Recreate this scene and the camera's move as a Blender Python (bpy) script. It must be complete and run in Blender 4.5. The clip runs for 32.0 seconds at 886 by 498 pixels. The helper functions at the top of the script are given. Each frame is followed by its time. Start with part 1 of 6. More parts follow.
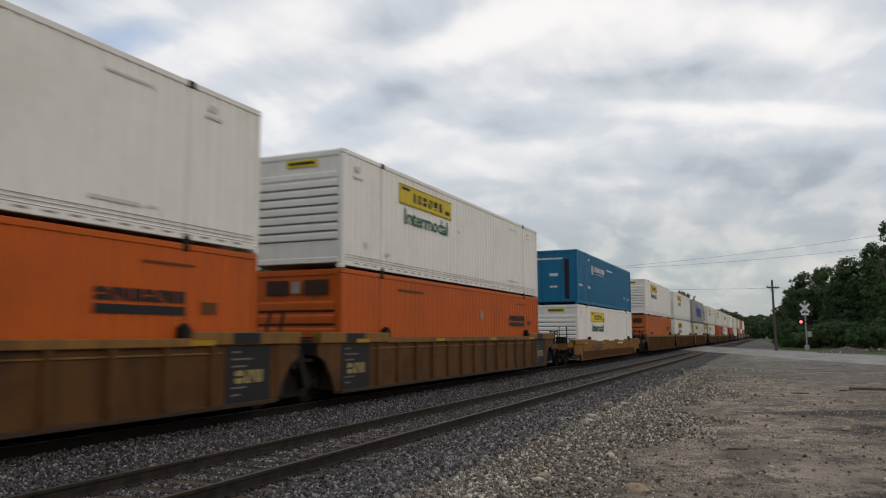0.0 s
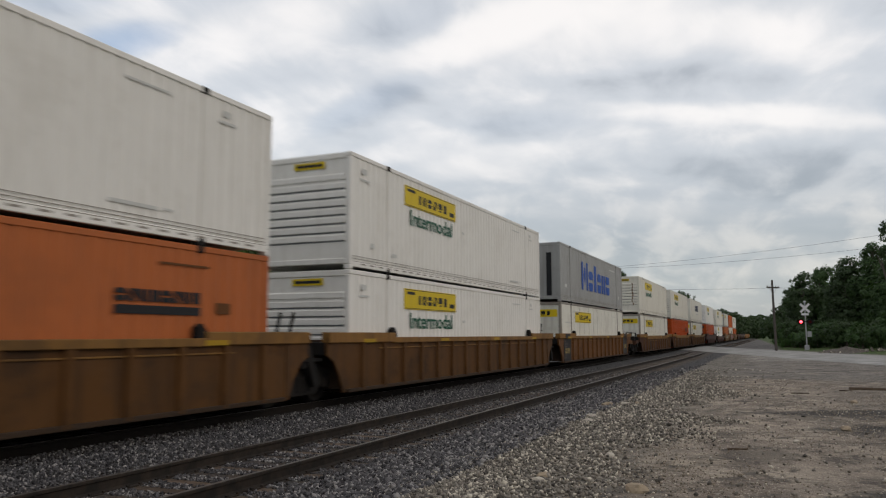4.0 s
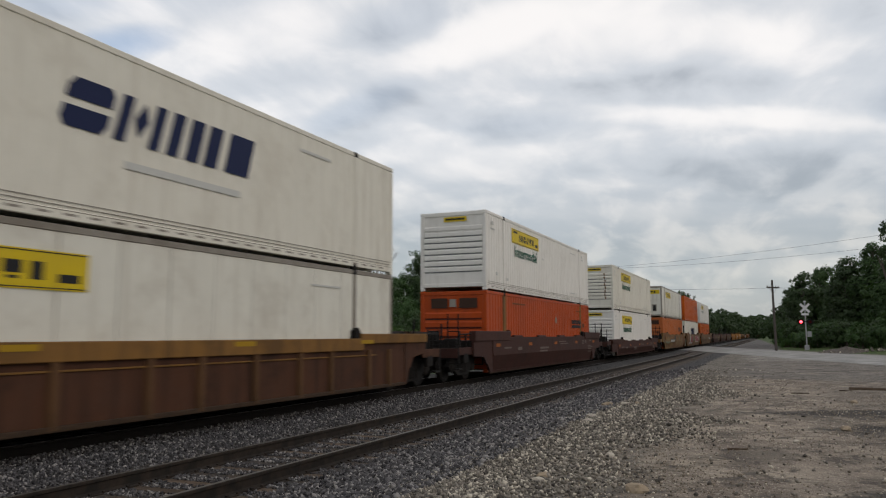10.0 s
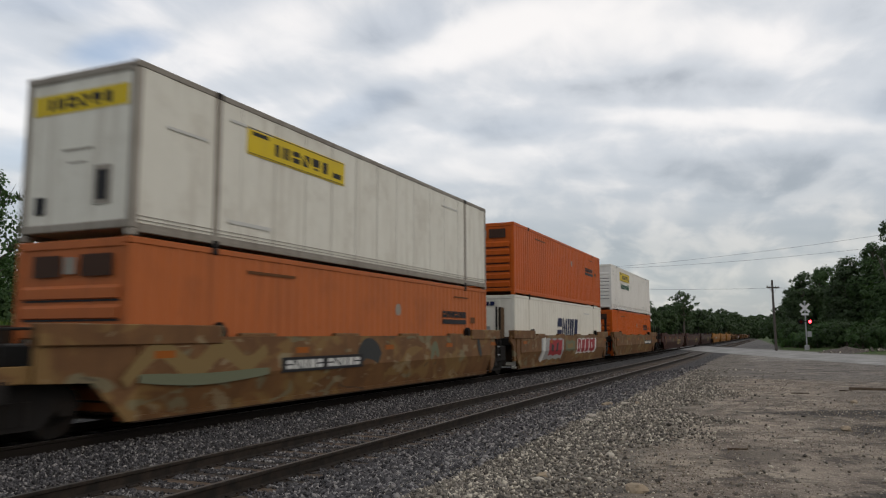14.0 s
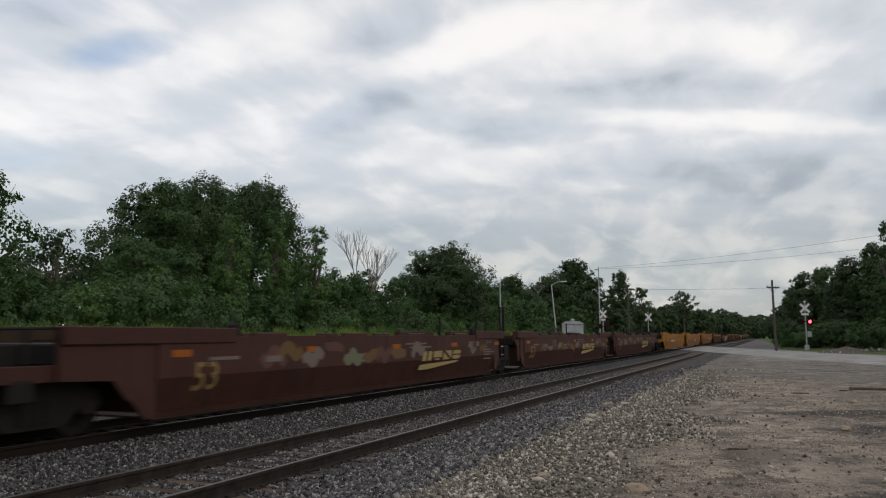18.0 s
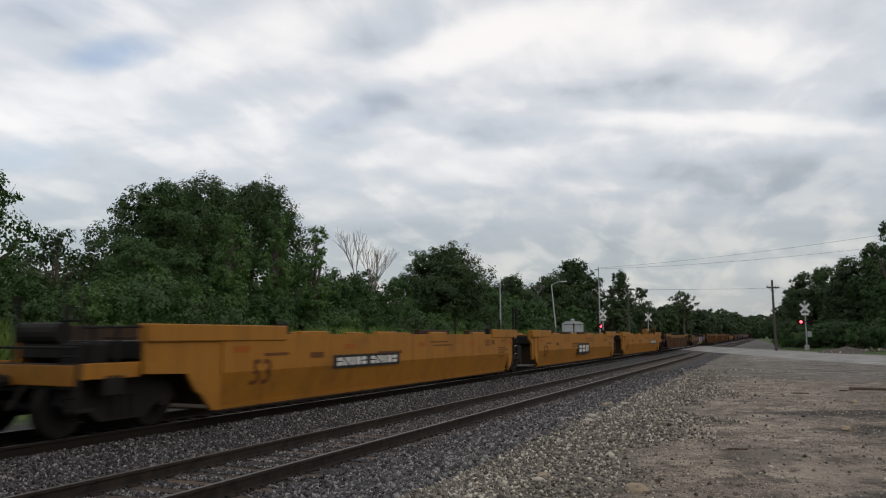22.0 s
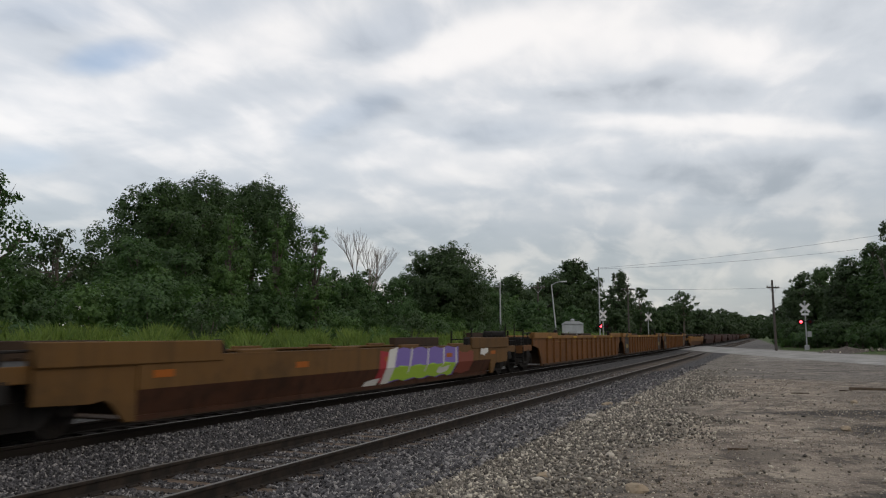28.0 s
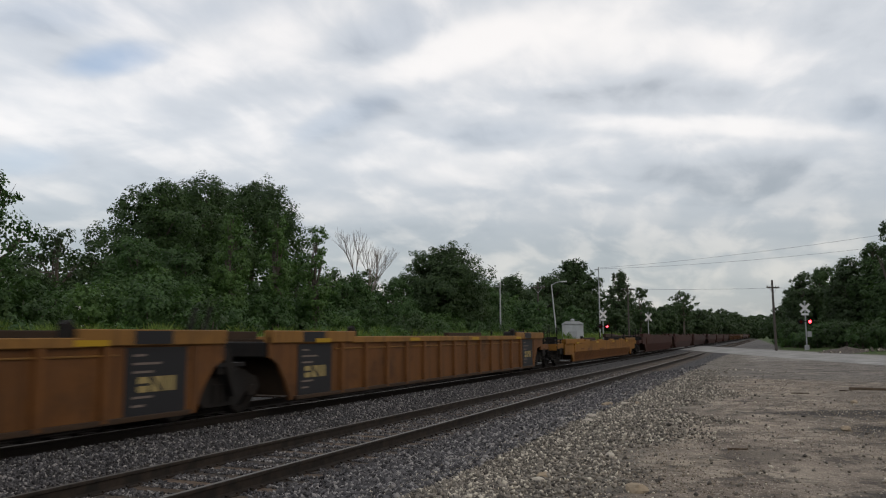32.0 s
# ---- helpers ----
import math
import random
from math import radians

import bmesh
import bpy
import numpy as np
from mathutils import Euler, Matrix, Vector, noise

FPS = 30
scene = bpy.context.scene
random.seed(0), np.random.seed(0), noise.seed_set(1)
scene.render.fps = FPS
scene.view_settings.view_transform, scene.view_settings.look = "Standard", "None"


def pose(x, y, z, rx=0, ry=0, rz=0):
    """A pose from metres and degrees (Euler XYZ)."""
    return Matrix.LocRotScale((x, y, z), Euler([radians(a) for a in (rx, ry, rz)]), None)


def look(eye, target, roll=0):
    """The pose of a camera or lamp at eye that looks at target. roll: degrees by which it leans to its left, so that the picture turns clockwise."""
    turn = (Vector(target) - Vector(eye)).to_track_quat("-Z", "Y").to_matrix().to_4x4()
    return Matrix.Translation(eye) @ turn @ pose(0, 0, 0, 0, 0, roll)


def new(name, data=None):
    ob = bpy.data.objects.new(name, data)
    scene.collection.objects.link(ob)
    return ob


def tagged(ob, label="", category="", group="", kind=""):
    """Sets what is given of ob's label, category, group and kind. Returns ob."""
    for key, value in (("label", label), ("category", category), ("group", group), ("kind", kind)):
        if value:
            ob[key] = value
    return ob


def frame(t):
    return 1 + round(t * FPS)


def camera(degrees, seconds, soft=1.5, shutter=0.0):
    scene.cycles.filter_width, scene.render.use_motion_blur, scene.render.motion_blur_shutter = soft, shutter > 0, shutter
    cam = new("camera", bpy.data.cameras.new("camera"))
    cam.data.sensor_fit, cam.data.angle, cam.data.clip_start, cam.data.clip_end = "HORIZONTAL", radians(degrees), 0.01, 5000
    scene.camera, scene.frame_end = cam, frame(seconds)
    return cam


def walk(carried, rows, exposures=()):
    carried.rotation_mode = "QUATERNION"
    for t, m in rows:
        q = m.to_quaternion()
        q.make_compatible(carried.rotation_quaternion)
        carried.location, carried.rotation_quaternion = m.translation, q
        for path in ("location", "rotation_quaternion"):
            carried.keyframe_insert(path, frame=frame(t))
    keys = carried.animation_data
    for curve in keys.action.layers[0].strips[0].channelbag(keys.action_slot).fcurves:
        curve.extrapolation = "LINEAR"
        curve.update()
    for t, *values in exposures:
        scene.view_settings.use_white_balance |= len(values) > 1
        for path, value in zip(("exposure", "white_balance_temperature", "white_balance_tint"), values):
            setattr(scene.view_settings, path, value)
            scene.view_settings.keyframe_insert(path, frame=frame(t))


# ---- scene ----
YAW, PITCH, ROLL = 23.628, 6.558, -0.125
EYE = (0.0, 0.0, 1.402)
cam = camera(61.224, 32.0, soft=1.15, shutter=0.32)
AIM = (EYE[0] - math.sin(radians(YAW)) * math.cos(radians(PITCH)), math.cos(radians(YAW)) * math.cos(radians(PITCH)), EYE[2] + math.sin(radians(PITCH)))
walk(cam, [(0.0, look(EYE, AIM, ROLL)), (32.0, look(EYE, AIM, ROLL))], exposures=[(0.0, 0.0), (32.0, 0.0)])

# ---- world, sun ----
SUN_ELEVATION, SUN_AZIMUTH = 30.0, 97.0
world = bpy.data.worlds.new("sky")
scene.world = world
world.use_nodes = True
wn = world.node_tree.nodes
sky = wn.new("ShaderNodeTexSky")
sky.sky_type = 'NISHITA'
sky.sun_disc = False
sky.sun_elevation, sky.sun_rotation = radians(SUN_ELEVATION), radians(SUN_AZIMUTH)
wn["Background"].inputs[1].default_value = 0.15
world.node_tree.links.new(sky.outputs[0], wn["Background"].inputs[0])
sun = new("sun", bpy.data.lights.new("sun", 'SUN'))
sun.data.energy, sun.data.angle, sun.data.color = 2.0, radians(18), (1.0, 0.78, 0.55)
_se, _sa = radians(SUN_ELEVATION), radians(SUN_AZIMUTH)
sun.matrix_world = look((math.sin(_sa) * math.cos(_se) * 50, math.cos(_sa) * math.cos(_se) * 50, math.sin(_se) * 50), (0, 0, 0))

# ---- node helpers ----


class Nodes:
    def __init__(self, name):
        self.mat = bpy.data.materials.new(name)
        self.mat.use_nodes = True
        self.t = self.mat.node_tree
        self.n = self.t.nodes
        self.bsdf = self.n["Principled BSDF"]
        self.out = self.n["Material Output"]
        self.co = self.n.new("ShaderNodeTexCoord").outputs["Object"]

    def put(self, value, socket):
        if hasattr(value, "is_output"):
            self.t.links.new(value, socket)
        else:
            socket.default_value = (*value, 1.0) if isinstance(value, tuple) and len(value) == 3 and socket.type == 'RGBA' else value

    def scaled(self, s, co=None, at=(0, 0, 0)):
        m = self.n.new("ShaderNodeMapping")
        self.put(co or self.co, m.inputs[0])
        m.inputs[1].default_value = at
        m.inputs[3].default_value = s
        return m.outputs[0]

    def noise(self, scale, detail=4.0, rough=0.55, co=None, warp=0.0):
        x = self.n.new("ShaderNodeTexNoise")
        self.put(co or self.co, x.inputs["Vector"])
        for k, v in (("Scale", scale), ("Detail", detail), ("Roughness", rough), ("Distortion", warp)):
            x.inputs[k].default_value = v
        return x.outputs[0]

    def voronoi(self, scale, co=None, out="Distance"):
        x = self.n.new("ShaderNodeTexVoronoi")
        self.put(co or self.co, x.inputs["Vector"])
        x.inputs["Scale"].default_value = scale
        return x.outputs[out]

    def ramp(self, fac, lo, hi, smooth=True):
        x = self.n.new("ShaderNodeMapRange")
        x.interpolation_type = 'SMOOTHSTEP' if smooth else 'LINEAR'
        self.put(fac, x.inputs[0])
        x.inputs[1].default_value, x.inputs[2].default_value = lo, hi
        return x.outputs[0]

    def math(self, op, a, b=0.0, c=0.0):
        x = self.n.new("ShaderNodeMath")
        x.operation = op
        for s, v in zip(x.inputs, (a, b, c)):
            self.put(v, s)
        return x.outputs[0]

    def mix(self, fac, a, b, kind='MIX'):
        x = self.n.new("ShaderNodeMix")
        x.data_type, x.blend_type = 'RGBA', kind
        self.put(fac, x.inputs[0])
        self.put(a, x.inputs[6])
        self.put(b, x.inputs[7])
        return x.outputs[2]

    def split(self, co=None):
        x = self.n.new("ShaderNodeSeparateXYZ")
        self.put(co or self.co, x.inputs[0])
        return x.outputs

    def vary(self, col, amount, islands=False):
        """Lightness varied from thing to thing."""
        r = self.n.new("ShaderNodeNewGeometry").outputs["Random Per Island"] if islands else self.n.new("ShaderNodeObjectInfo").outputs["Random"]
        v = self.math('MULTIPLY_ADD', r, 2 * amount, 1 - amount)
        x = self.n.new("ShaderNodeHueSaturation")
        self.put(v, x.inputs["Value"])
        self.put(col, x.inputs["Color"])
        return x.outputs[0]

    def finish(self, col, rough=0.6, metal=0.0, height=None, depth=0.01, gloss=0.3):
        b = self.bsdf.inputs
        self.put(col, b["Base Color"])
        self.put(rough, b["Roughness"])
        self.put(metal, b["Metallic"])
        b["Specular IOR Level"].default_value = gloss
        if height is not None:
            x = self.n.new("ShaderNodeBump")
            x.inputs["Strength"].default_value = 1.0
            x.inputs["Distance"].default_value = depth
            self.put(height, x.inputs["Height"])
            self.t.links.new(x.outputs[0], b["Normal"])
        return self.mat


def paint(name, col, dirt=(0.06, 0.045, 0.035), amount=0.35, rough=0.5, metal=0.0, fade=0.12):
    """Weathered paint on steel: stains, running streaks, fine grain."""
    n = Nodes(name)
    streak = n.ramp(n.noise(1.0, 5, 0.6, n.scaled((4.0, 4.0, 0.3))), 0.47, 0.72)
    blotch = n.ramp(n.noise(0.8, 6, 0.65), 0.46, 0.7)
    fine = n.noise(24, 4, 0.65)
    base = n.vary(col, fade)
    base = n.mix(n.math('MULTIPLY', n.ramp(n.noise(2.6, 3), 0.3, 0.8), 0.3), base, tuple(min(1, c * 0.85 + 0.015) for c in col))
    base = n.mix(n.math('MULTIPLY', n.math('MAXIMUM', streak, blotch), amount), base, dirt)
    base = n.mix(n.math('MULTIPLY', n.ramp(fine, 0.55, 0.85), amount * 0.6), base, dirt)
    return n.finish(base, n.math('MULTIPLY_ADD', fine, 0.3, rough - 0.15), metal, fine, 0.002, 0.15)


def plain(name, col, rough=0.6, metal=0.0):
    n = Nodes(name)
    fine = n.noise(30, 3)
    return n.finish(n.mix(n.math('MULTIPLY', n.ramp(fine, 0.4, 0.9), 0.35), col, tuple(c * 0.55 for c in col)), rough, metal, fine, 0.001, 0.12)


# ---- materials ----
WHITE = paint("white_paint", (0.71, 0.69, 0.65), (0.3, 0.26, 0.2), 0.17, 0.45, fade=0.03)
CREAM = paint("cream_paint", (0.66, 0.635, 0.56), (0.26, 0.2, 0.14), 0.2, 0.5, fade=0.03)
PALE = paint("pale_paint", (0.66, 0.645, 0.575), (0.2, 0.14, 0.09), 0.26, 0.45, fade=0.03)
ORANGE = paint("orange_paint", (0.44, 0.085, 0.008), (0.17, 0.045, 0.015), 0.35, 0.45, fade=0.06)
FADED = paint("faded_orange_paint", (0.39, 0.112, 0.033), (0.2, 0.07, 0.03), 0.4, 0.55, fade=0.05)
RED = paint("red_orange_paint", (0.37, 0.056, 0.008), (0.14, 0.03, 0.012), 0.35, 0.42, fade=0.06)
BLUE = paint("blue_paint", (0.009, 0.125, 0.25), (0.02, 0.05, 0.07), 0.35, 0.42, fade=0.05)
GREY = paint("grey_paint", (0.31, 0.312, 0.303), (0.13, 0.11, 0.1), 0.3, 0.5, fade=0.04)
STEEL = paint("galvanised_edge", (0.27, 0.245, 0.21), (0.1, 0.075, 0.055), 0.45, 0.55, 0.2)
YELLOW_SIGN = paint("yellow_film", (0.6, 0.44, 0.014), (0.3, 0.22, 0.05), 0.2, 0.5)
BLACK = plain("black_film", (0.02, 0.02, 0.022), 0.5)
GREEN = plain("green_film", (0.02, 0.1, 0.06), 0.5)
NAVY = plain("navy_film", (0.012, 0.018, 0.06), 0.5)
ROYAL = plain("royal_blue_film", (0.015, 0.07, 0.32), 0.5)
CHALK = plain("chalk_film", (0.52, 0.52, 0.5), 0.6)
GOLD = plain("gold_film", (0.27, 0.21, 0.09), 0.6)
AMBER = plain("amber_reflector", (0.27, 0.08, 0.012), 0.5)
YELLOWTAPE = plain("yellow_reflector", (0.33, 0.2, 0.015), 0.45)
PURPLE = plain("purple_spray", (0.16, 0.12, 0.34), 0.6)
LIME = plain("lime_spray", (0.3, 0.46, 0.06), 0.6)
PINK = plain("red_spray", (0.27, 0.035, 0.042), 0.6)
TEAL = plain("grey_green_spray", (0.13, 0.14, 0.09), 0.6)
SOOT = plain("dark_grey_spray", (0.04, 0.042, 0.042), 0.6)
SAND = plain("sand_spray", (0.19, 0.13, 0.055), 0.6)
DULLSAND = plain("worn_sand_spray", (0.12, 0.075, 0.032), 0.65)
WORNPINK = plain("worn_pink_spray", (0.095, 0.05, 0.042), 0.65)
W_YELLOW = paint("yellow_car_paint", (0.285, 0.124, 0.016), (0.09, 0.045, 0.014), 0.4, 0.55, fade=0.06)
W_GOLD = paint("dull_yellow_car_paint", (0.2, 0.09, 0.015), (0.04, 0.022, 0.01), 0.6, 0.6, fade=0.06)
W_OCHRE = paint("dirty_ochre_car_paint", (0.09, 0.039, 0.01), (0.02, 0.013, 0.008), 0.7, 0.62, fade=0.1)
W_RIB = paint("orange_brown_car_paint", (0.125, 0.052, 0.015), (0.03, 0.016, 0.009), 0.65, 0.6, fade=0.08)
W_RUST = paint("rusty_brown_car_paint", (0.066, 0.028, 0.015), (0.018, 0.011, 0.008), 0.75, 0.7, fade=0.12)
W_BROWN = paint("oxide_brown_car_paint", (0.051, 0.02, 0.015), (0.018, 0.011, 0.009), 0.5, 0.6, fade=0.1)
W_TAN = paint("tan_brown_car_paint", (0.105, 0.054, 0.016), (0.045, 0.028, 0.013), 0.65, 0.65, fade=0.1)
W_WORN = paint("worn_rib_paint", (0.1, 0.05, 0.022), (0.03, 0.02, 0.013), 0.6, 0.65, fade=0.15)
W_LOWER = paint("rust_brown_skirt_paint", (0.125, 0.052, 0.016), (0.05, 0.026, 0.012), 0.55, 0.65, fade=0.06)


def patched(name):
    """Brown car paint under years of faded, painted-over spraying: soft patches of several colours."""
    n = Nodes(name)
    co = n.scaled((1.0, 0.75, 1.35))
    col = n.mix(n.ramp(n.noise(1.6, 5, 0.6), 0.3, 0.7), (0.105, 0.05, 0.02), (0.155, 0.078, 0.03))
    for k, (scale, lo, hi, tint, amount) in enumerate(((1.1, 0.53, 0.63, (0.2, 0.125, 0.045), 0.7), (1.5, 0.6, 0.65, (0.16, 0.155, 0.095), 0.65), (2.1, 0.62, 0.66, (0.25, 0.2, 0.12), 0.6), (1.3, 0.65, 0.68, (0.04, 0.035, 0.03), 0.6))):
        m = n.ramp(n.noise(scale, 3, 0.5, n.scaled((1.0, 0.75, 1.35), at=(k * 7.3, k * 4.1, k * 3.7)), 0.8), lo, hi)
        col = n.mix(n.math('MULTIPLY', m, amount), col, tint)
    fine = n.noise(24, 4, 0.65)
    col = n.mix(n.math('MULTIPLY', n.ramp(n.noise(1.0, 5, 0.6, n.scaled((5, 5, 0.4))), 0.5, 0.8), 0.5), col, (0.05, 0.028, 0.014))
    return n.finish(col, 0.65, 0.0, fine, 0.002, 0.22)


W_MOTTLE = patched("painted_over_brown_car_paint")
CHORD = paint("worn_yellow_chord", (0.2, 0.1, 0.026), (0.05, 0.03, 0.016), 0.6, 0.6, fade=0.1)
DARK = paint("grimy_black_steel", (0.011, 0.01, 0.0095), (0.024, 0.018, 0.014), 0.5, 0.75, 0.1)
TREAD = plain("polished_tread", (0.17, 0.16, 0.15), 0.5, 1.0)

# ---- mesh helpers ----


class Geo:
    """Collects vertices and faces of one part."""

    def __init__(self):
        self.v, self.f = [], []

    def box(self, x0, x1, y0, y1, z0, z1, c=0.0):
        o = len(self.v)
        if c <= 0:
            self.v += [(x, y, z) for x in (x0, x1) for y in (y0, y1) for z in (z0, z1)]
            self.f += [tuple(o + i for i in q) for q in ((0, 1, 3, 2), (4, 6, 7, 5), (0, 4, 5, 1), (2, 3, 7, 6), (0, 2, 6, 4), (1, 5, 7, 3))]
            return self
        lo, hi = (x0, y0, z0), (x1, y1, z1)
        idx, mid = {}, [(a + b) / 2 for a, b in zip(lo, hi)]
        for s in [(i, j, k) for i in (0, 1) for j in (0, 1) for k in (0, 1)]:
            for ax in range(3):
                q = [(hi[d] if s[d] else lo[d]) if d == ax else (hi[d] - c if s[d] else lo[d] + c) for d in range(3)]
                idx[s, ax] = len(self.v)
                self.v.append(tuple(q))
        faces = []
        for ax in range(3):
            b, d = [q for q in range(3) if q != ax]
            for e in (0, 1):
                ring = []
                for i, j in ((0, 0), (1, 0), (1, 1), (0, 1)):
                    s = [0, 0, 0]
                    s[ax], s[b], s[d] = e, i, j
                    ring.append(idx[tuple(s), ax])
                faces.append(ring)
            for i in (0, 1):
                for j in (0, 1):
                    s, t = [0, 0, 0], [0, 0, 0]
                    s[b], s[d], t[b], t[d] = i, j, i, j
                    s[ax], t[ax] = 0, 1
                    s, t = tuple(s), tuple(t)
                    faces.append([idx[s, b], idx[t, b], idx[t, d], idx[s, d]])
        for s in [(i, j, k) for i in (0, 1) for j in (0, 1) for k in (0, 1)]:
            faces.append([idx[s, 0], idx[s, 1], idx[s, 2]])
        for q in faces:
            a, b, d = (Vector(self.v[i]) for i in q[:3])
            w = sum((Vector(self.v[i]) for i in q), Vector()) / len(q) - Vector(mid)
            if (b - a).cross(d - a).dot(w) < 0:
                q.reverse()
            self.f.append(tuple(q))
        return self

    def prism(self, ring, axis, a, b):
        """A closed outline in the plane across axis (x: y,z; y: x,z; z: x,y), drawn out from a to b."""
        o, n = len(self.v), len(ring)
        for w in (a, b):
            for p, q in ring:
                self.v.append({'x': (w, p, q), 'y': (p, w, q), 'z': (p, q, w)}[axis])
        self.f += [(o + i, o + (i + 1) % n, o + n + (i + 1) % n, o + n + i) for i in range(n)]
        self.f += [tuple(o + n - 1 - i for i in range(n)), tuple(o + n + i for i in range(n))]
        return self

    def tube(self, p, q, r, r2=None, n=8, caps=True):
        p, q = Vector(p), Vector(q)
        d = (q - p).normalized()
        a = d.orthogonal().normalized()
        b = d.cross(a)
        o = len(self.v)
        for c, w in ((p, r), (q, r if r2 is None else r2)):
            for i in range(n):
                an = math.tau * i / n
                self.v.append(tuple(c + (a * math.cos(an) + b * math.sin(an)) * w))
        self.f += [(o + i, o + (i + 1) % n, o + n + (i + 1) % n, o + n + i) for i in range(n)]
        if caps:
            self.f += [tuple(o + n - 1 - i for i in range(n)), tuple(o + n + i for i in range(n))]
        return self

    def lathe(self, c, axis, ring, n=20):
        """A ring of (radius, along) turned round an axis through c."""
        ax = {'x': Vector((1, 0, 0)), 'y': Vector((0, 1, 0)), 'z': Vector((0, 0, 1))}[axis]
        a = ax.orthogonal().normalized()
        b = ax.cross(a)
        o, m = len(self.v), len(ring)
        for i in range(n):
            an = math.tau * i / n
            for r, w in ring:
                self.v.append(tuple(Vector(c) + ax * w + (a * math.cos(an) + b * math.sin(an)) * r))
        for i in range(n):
            j = (i + 1) % n
            self.f += [(o + i * m + k, o + j * m + k, o + j * m + k + 1, o + i * m + k + 1) for k in range(m - 1)]
        return self

    def mesh(self, name, mat):
        me = bpy.data.meshes.new(name)
        me.from_pydata(self.v, [], self.f)
        me.materials.append(mat)
        return me


def thing(name, label, category, at=(0, 0, 0), turn=0.0, group="", kind=""):
    ob = new(name)
    ob.empty_display_size = 0.2
    ob.matrix_basis = pose(*at, 0, 0, turn)
    return tagged(ob, label, category, group, kind)


def part(name, data, mat, parent, label="", at=None):
    """Links a Geo or a ready mesh as one part under a thing or part."""
    ob = new(name, data if isinstance(data, bpy.types.Mesh) else data.mesh(name, mat))
    ob.parent = parent
    if at is not None:
        ob.matrix_basis = at if isinstance(at, Matrix) else Matrix.Translation(at)
    if label:
        ob["label"] = label
    return ob


def bulk(name, verts, faces, mat):
    """A mesh from arrays: all faces have the same number of corners."""
    me = bpy.data.meshes.new(name)
    k = faces.shape[1]
    me.vertices.add(len(verts))
    me.vertices.foreach_set("co", np.ascontiguousarray(verts, dtype=np.float32).ravel())
    me.loops.add(faces.size)
    me.loops.foreach_set("vertex_index", np.ascontiguousarray(faces, dtype=np.int32).ravel())
    me.polygons.add(len(faces))
    me.polygons.foreach_set("loop_start", np.arange(0, faces.size, k, dtype=np.int32))
    me.update(calc_edges=True)
    me.validate()
    me.materials.append(mat)
    return me


def words(text, size, mat, name="lettering"):
    """Raised lettering as a mesh, standing in its own x-y plane, centred."""
    cu = bpy.data.curves.new(name, 'FONT')
    cu.body, cu.size, cu.extrude, cu.align_x, cu.align_y, cu.resolution_u = text, size, 0.002, 'CENTER', 'CENTER', 2
    cu.offset = size * 0.012
    tmp = new("tmp", cu)
    me = bpy.data.meshes.new_from_object(tmp.evaluated_get(bpy.context.evaluated_depsgraph_get()))
    bpy.data.objects.remove(tmp)
    me.materials.clear()
    me.materials.append(mat)
    return me


SIDE = Matrix(((0, 0, 1, 0), (1, 0, 0, 0), (0, 1, 0, 0), (0, 0, 0, 1)))

# ---- clouds: a sheet of cloud high over the place, thin in places ----
CLOUD_H, CLOUD_R = 900.0, 4500.0


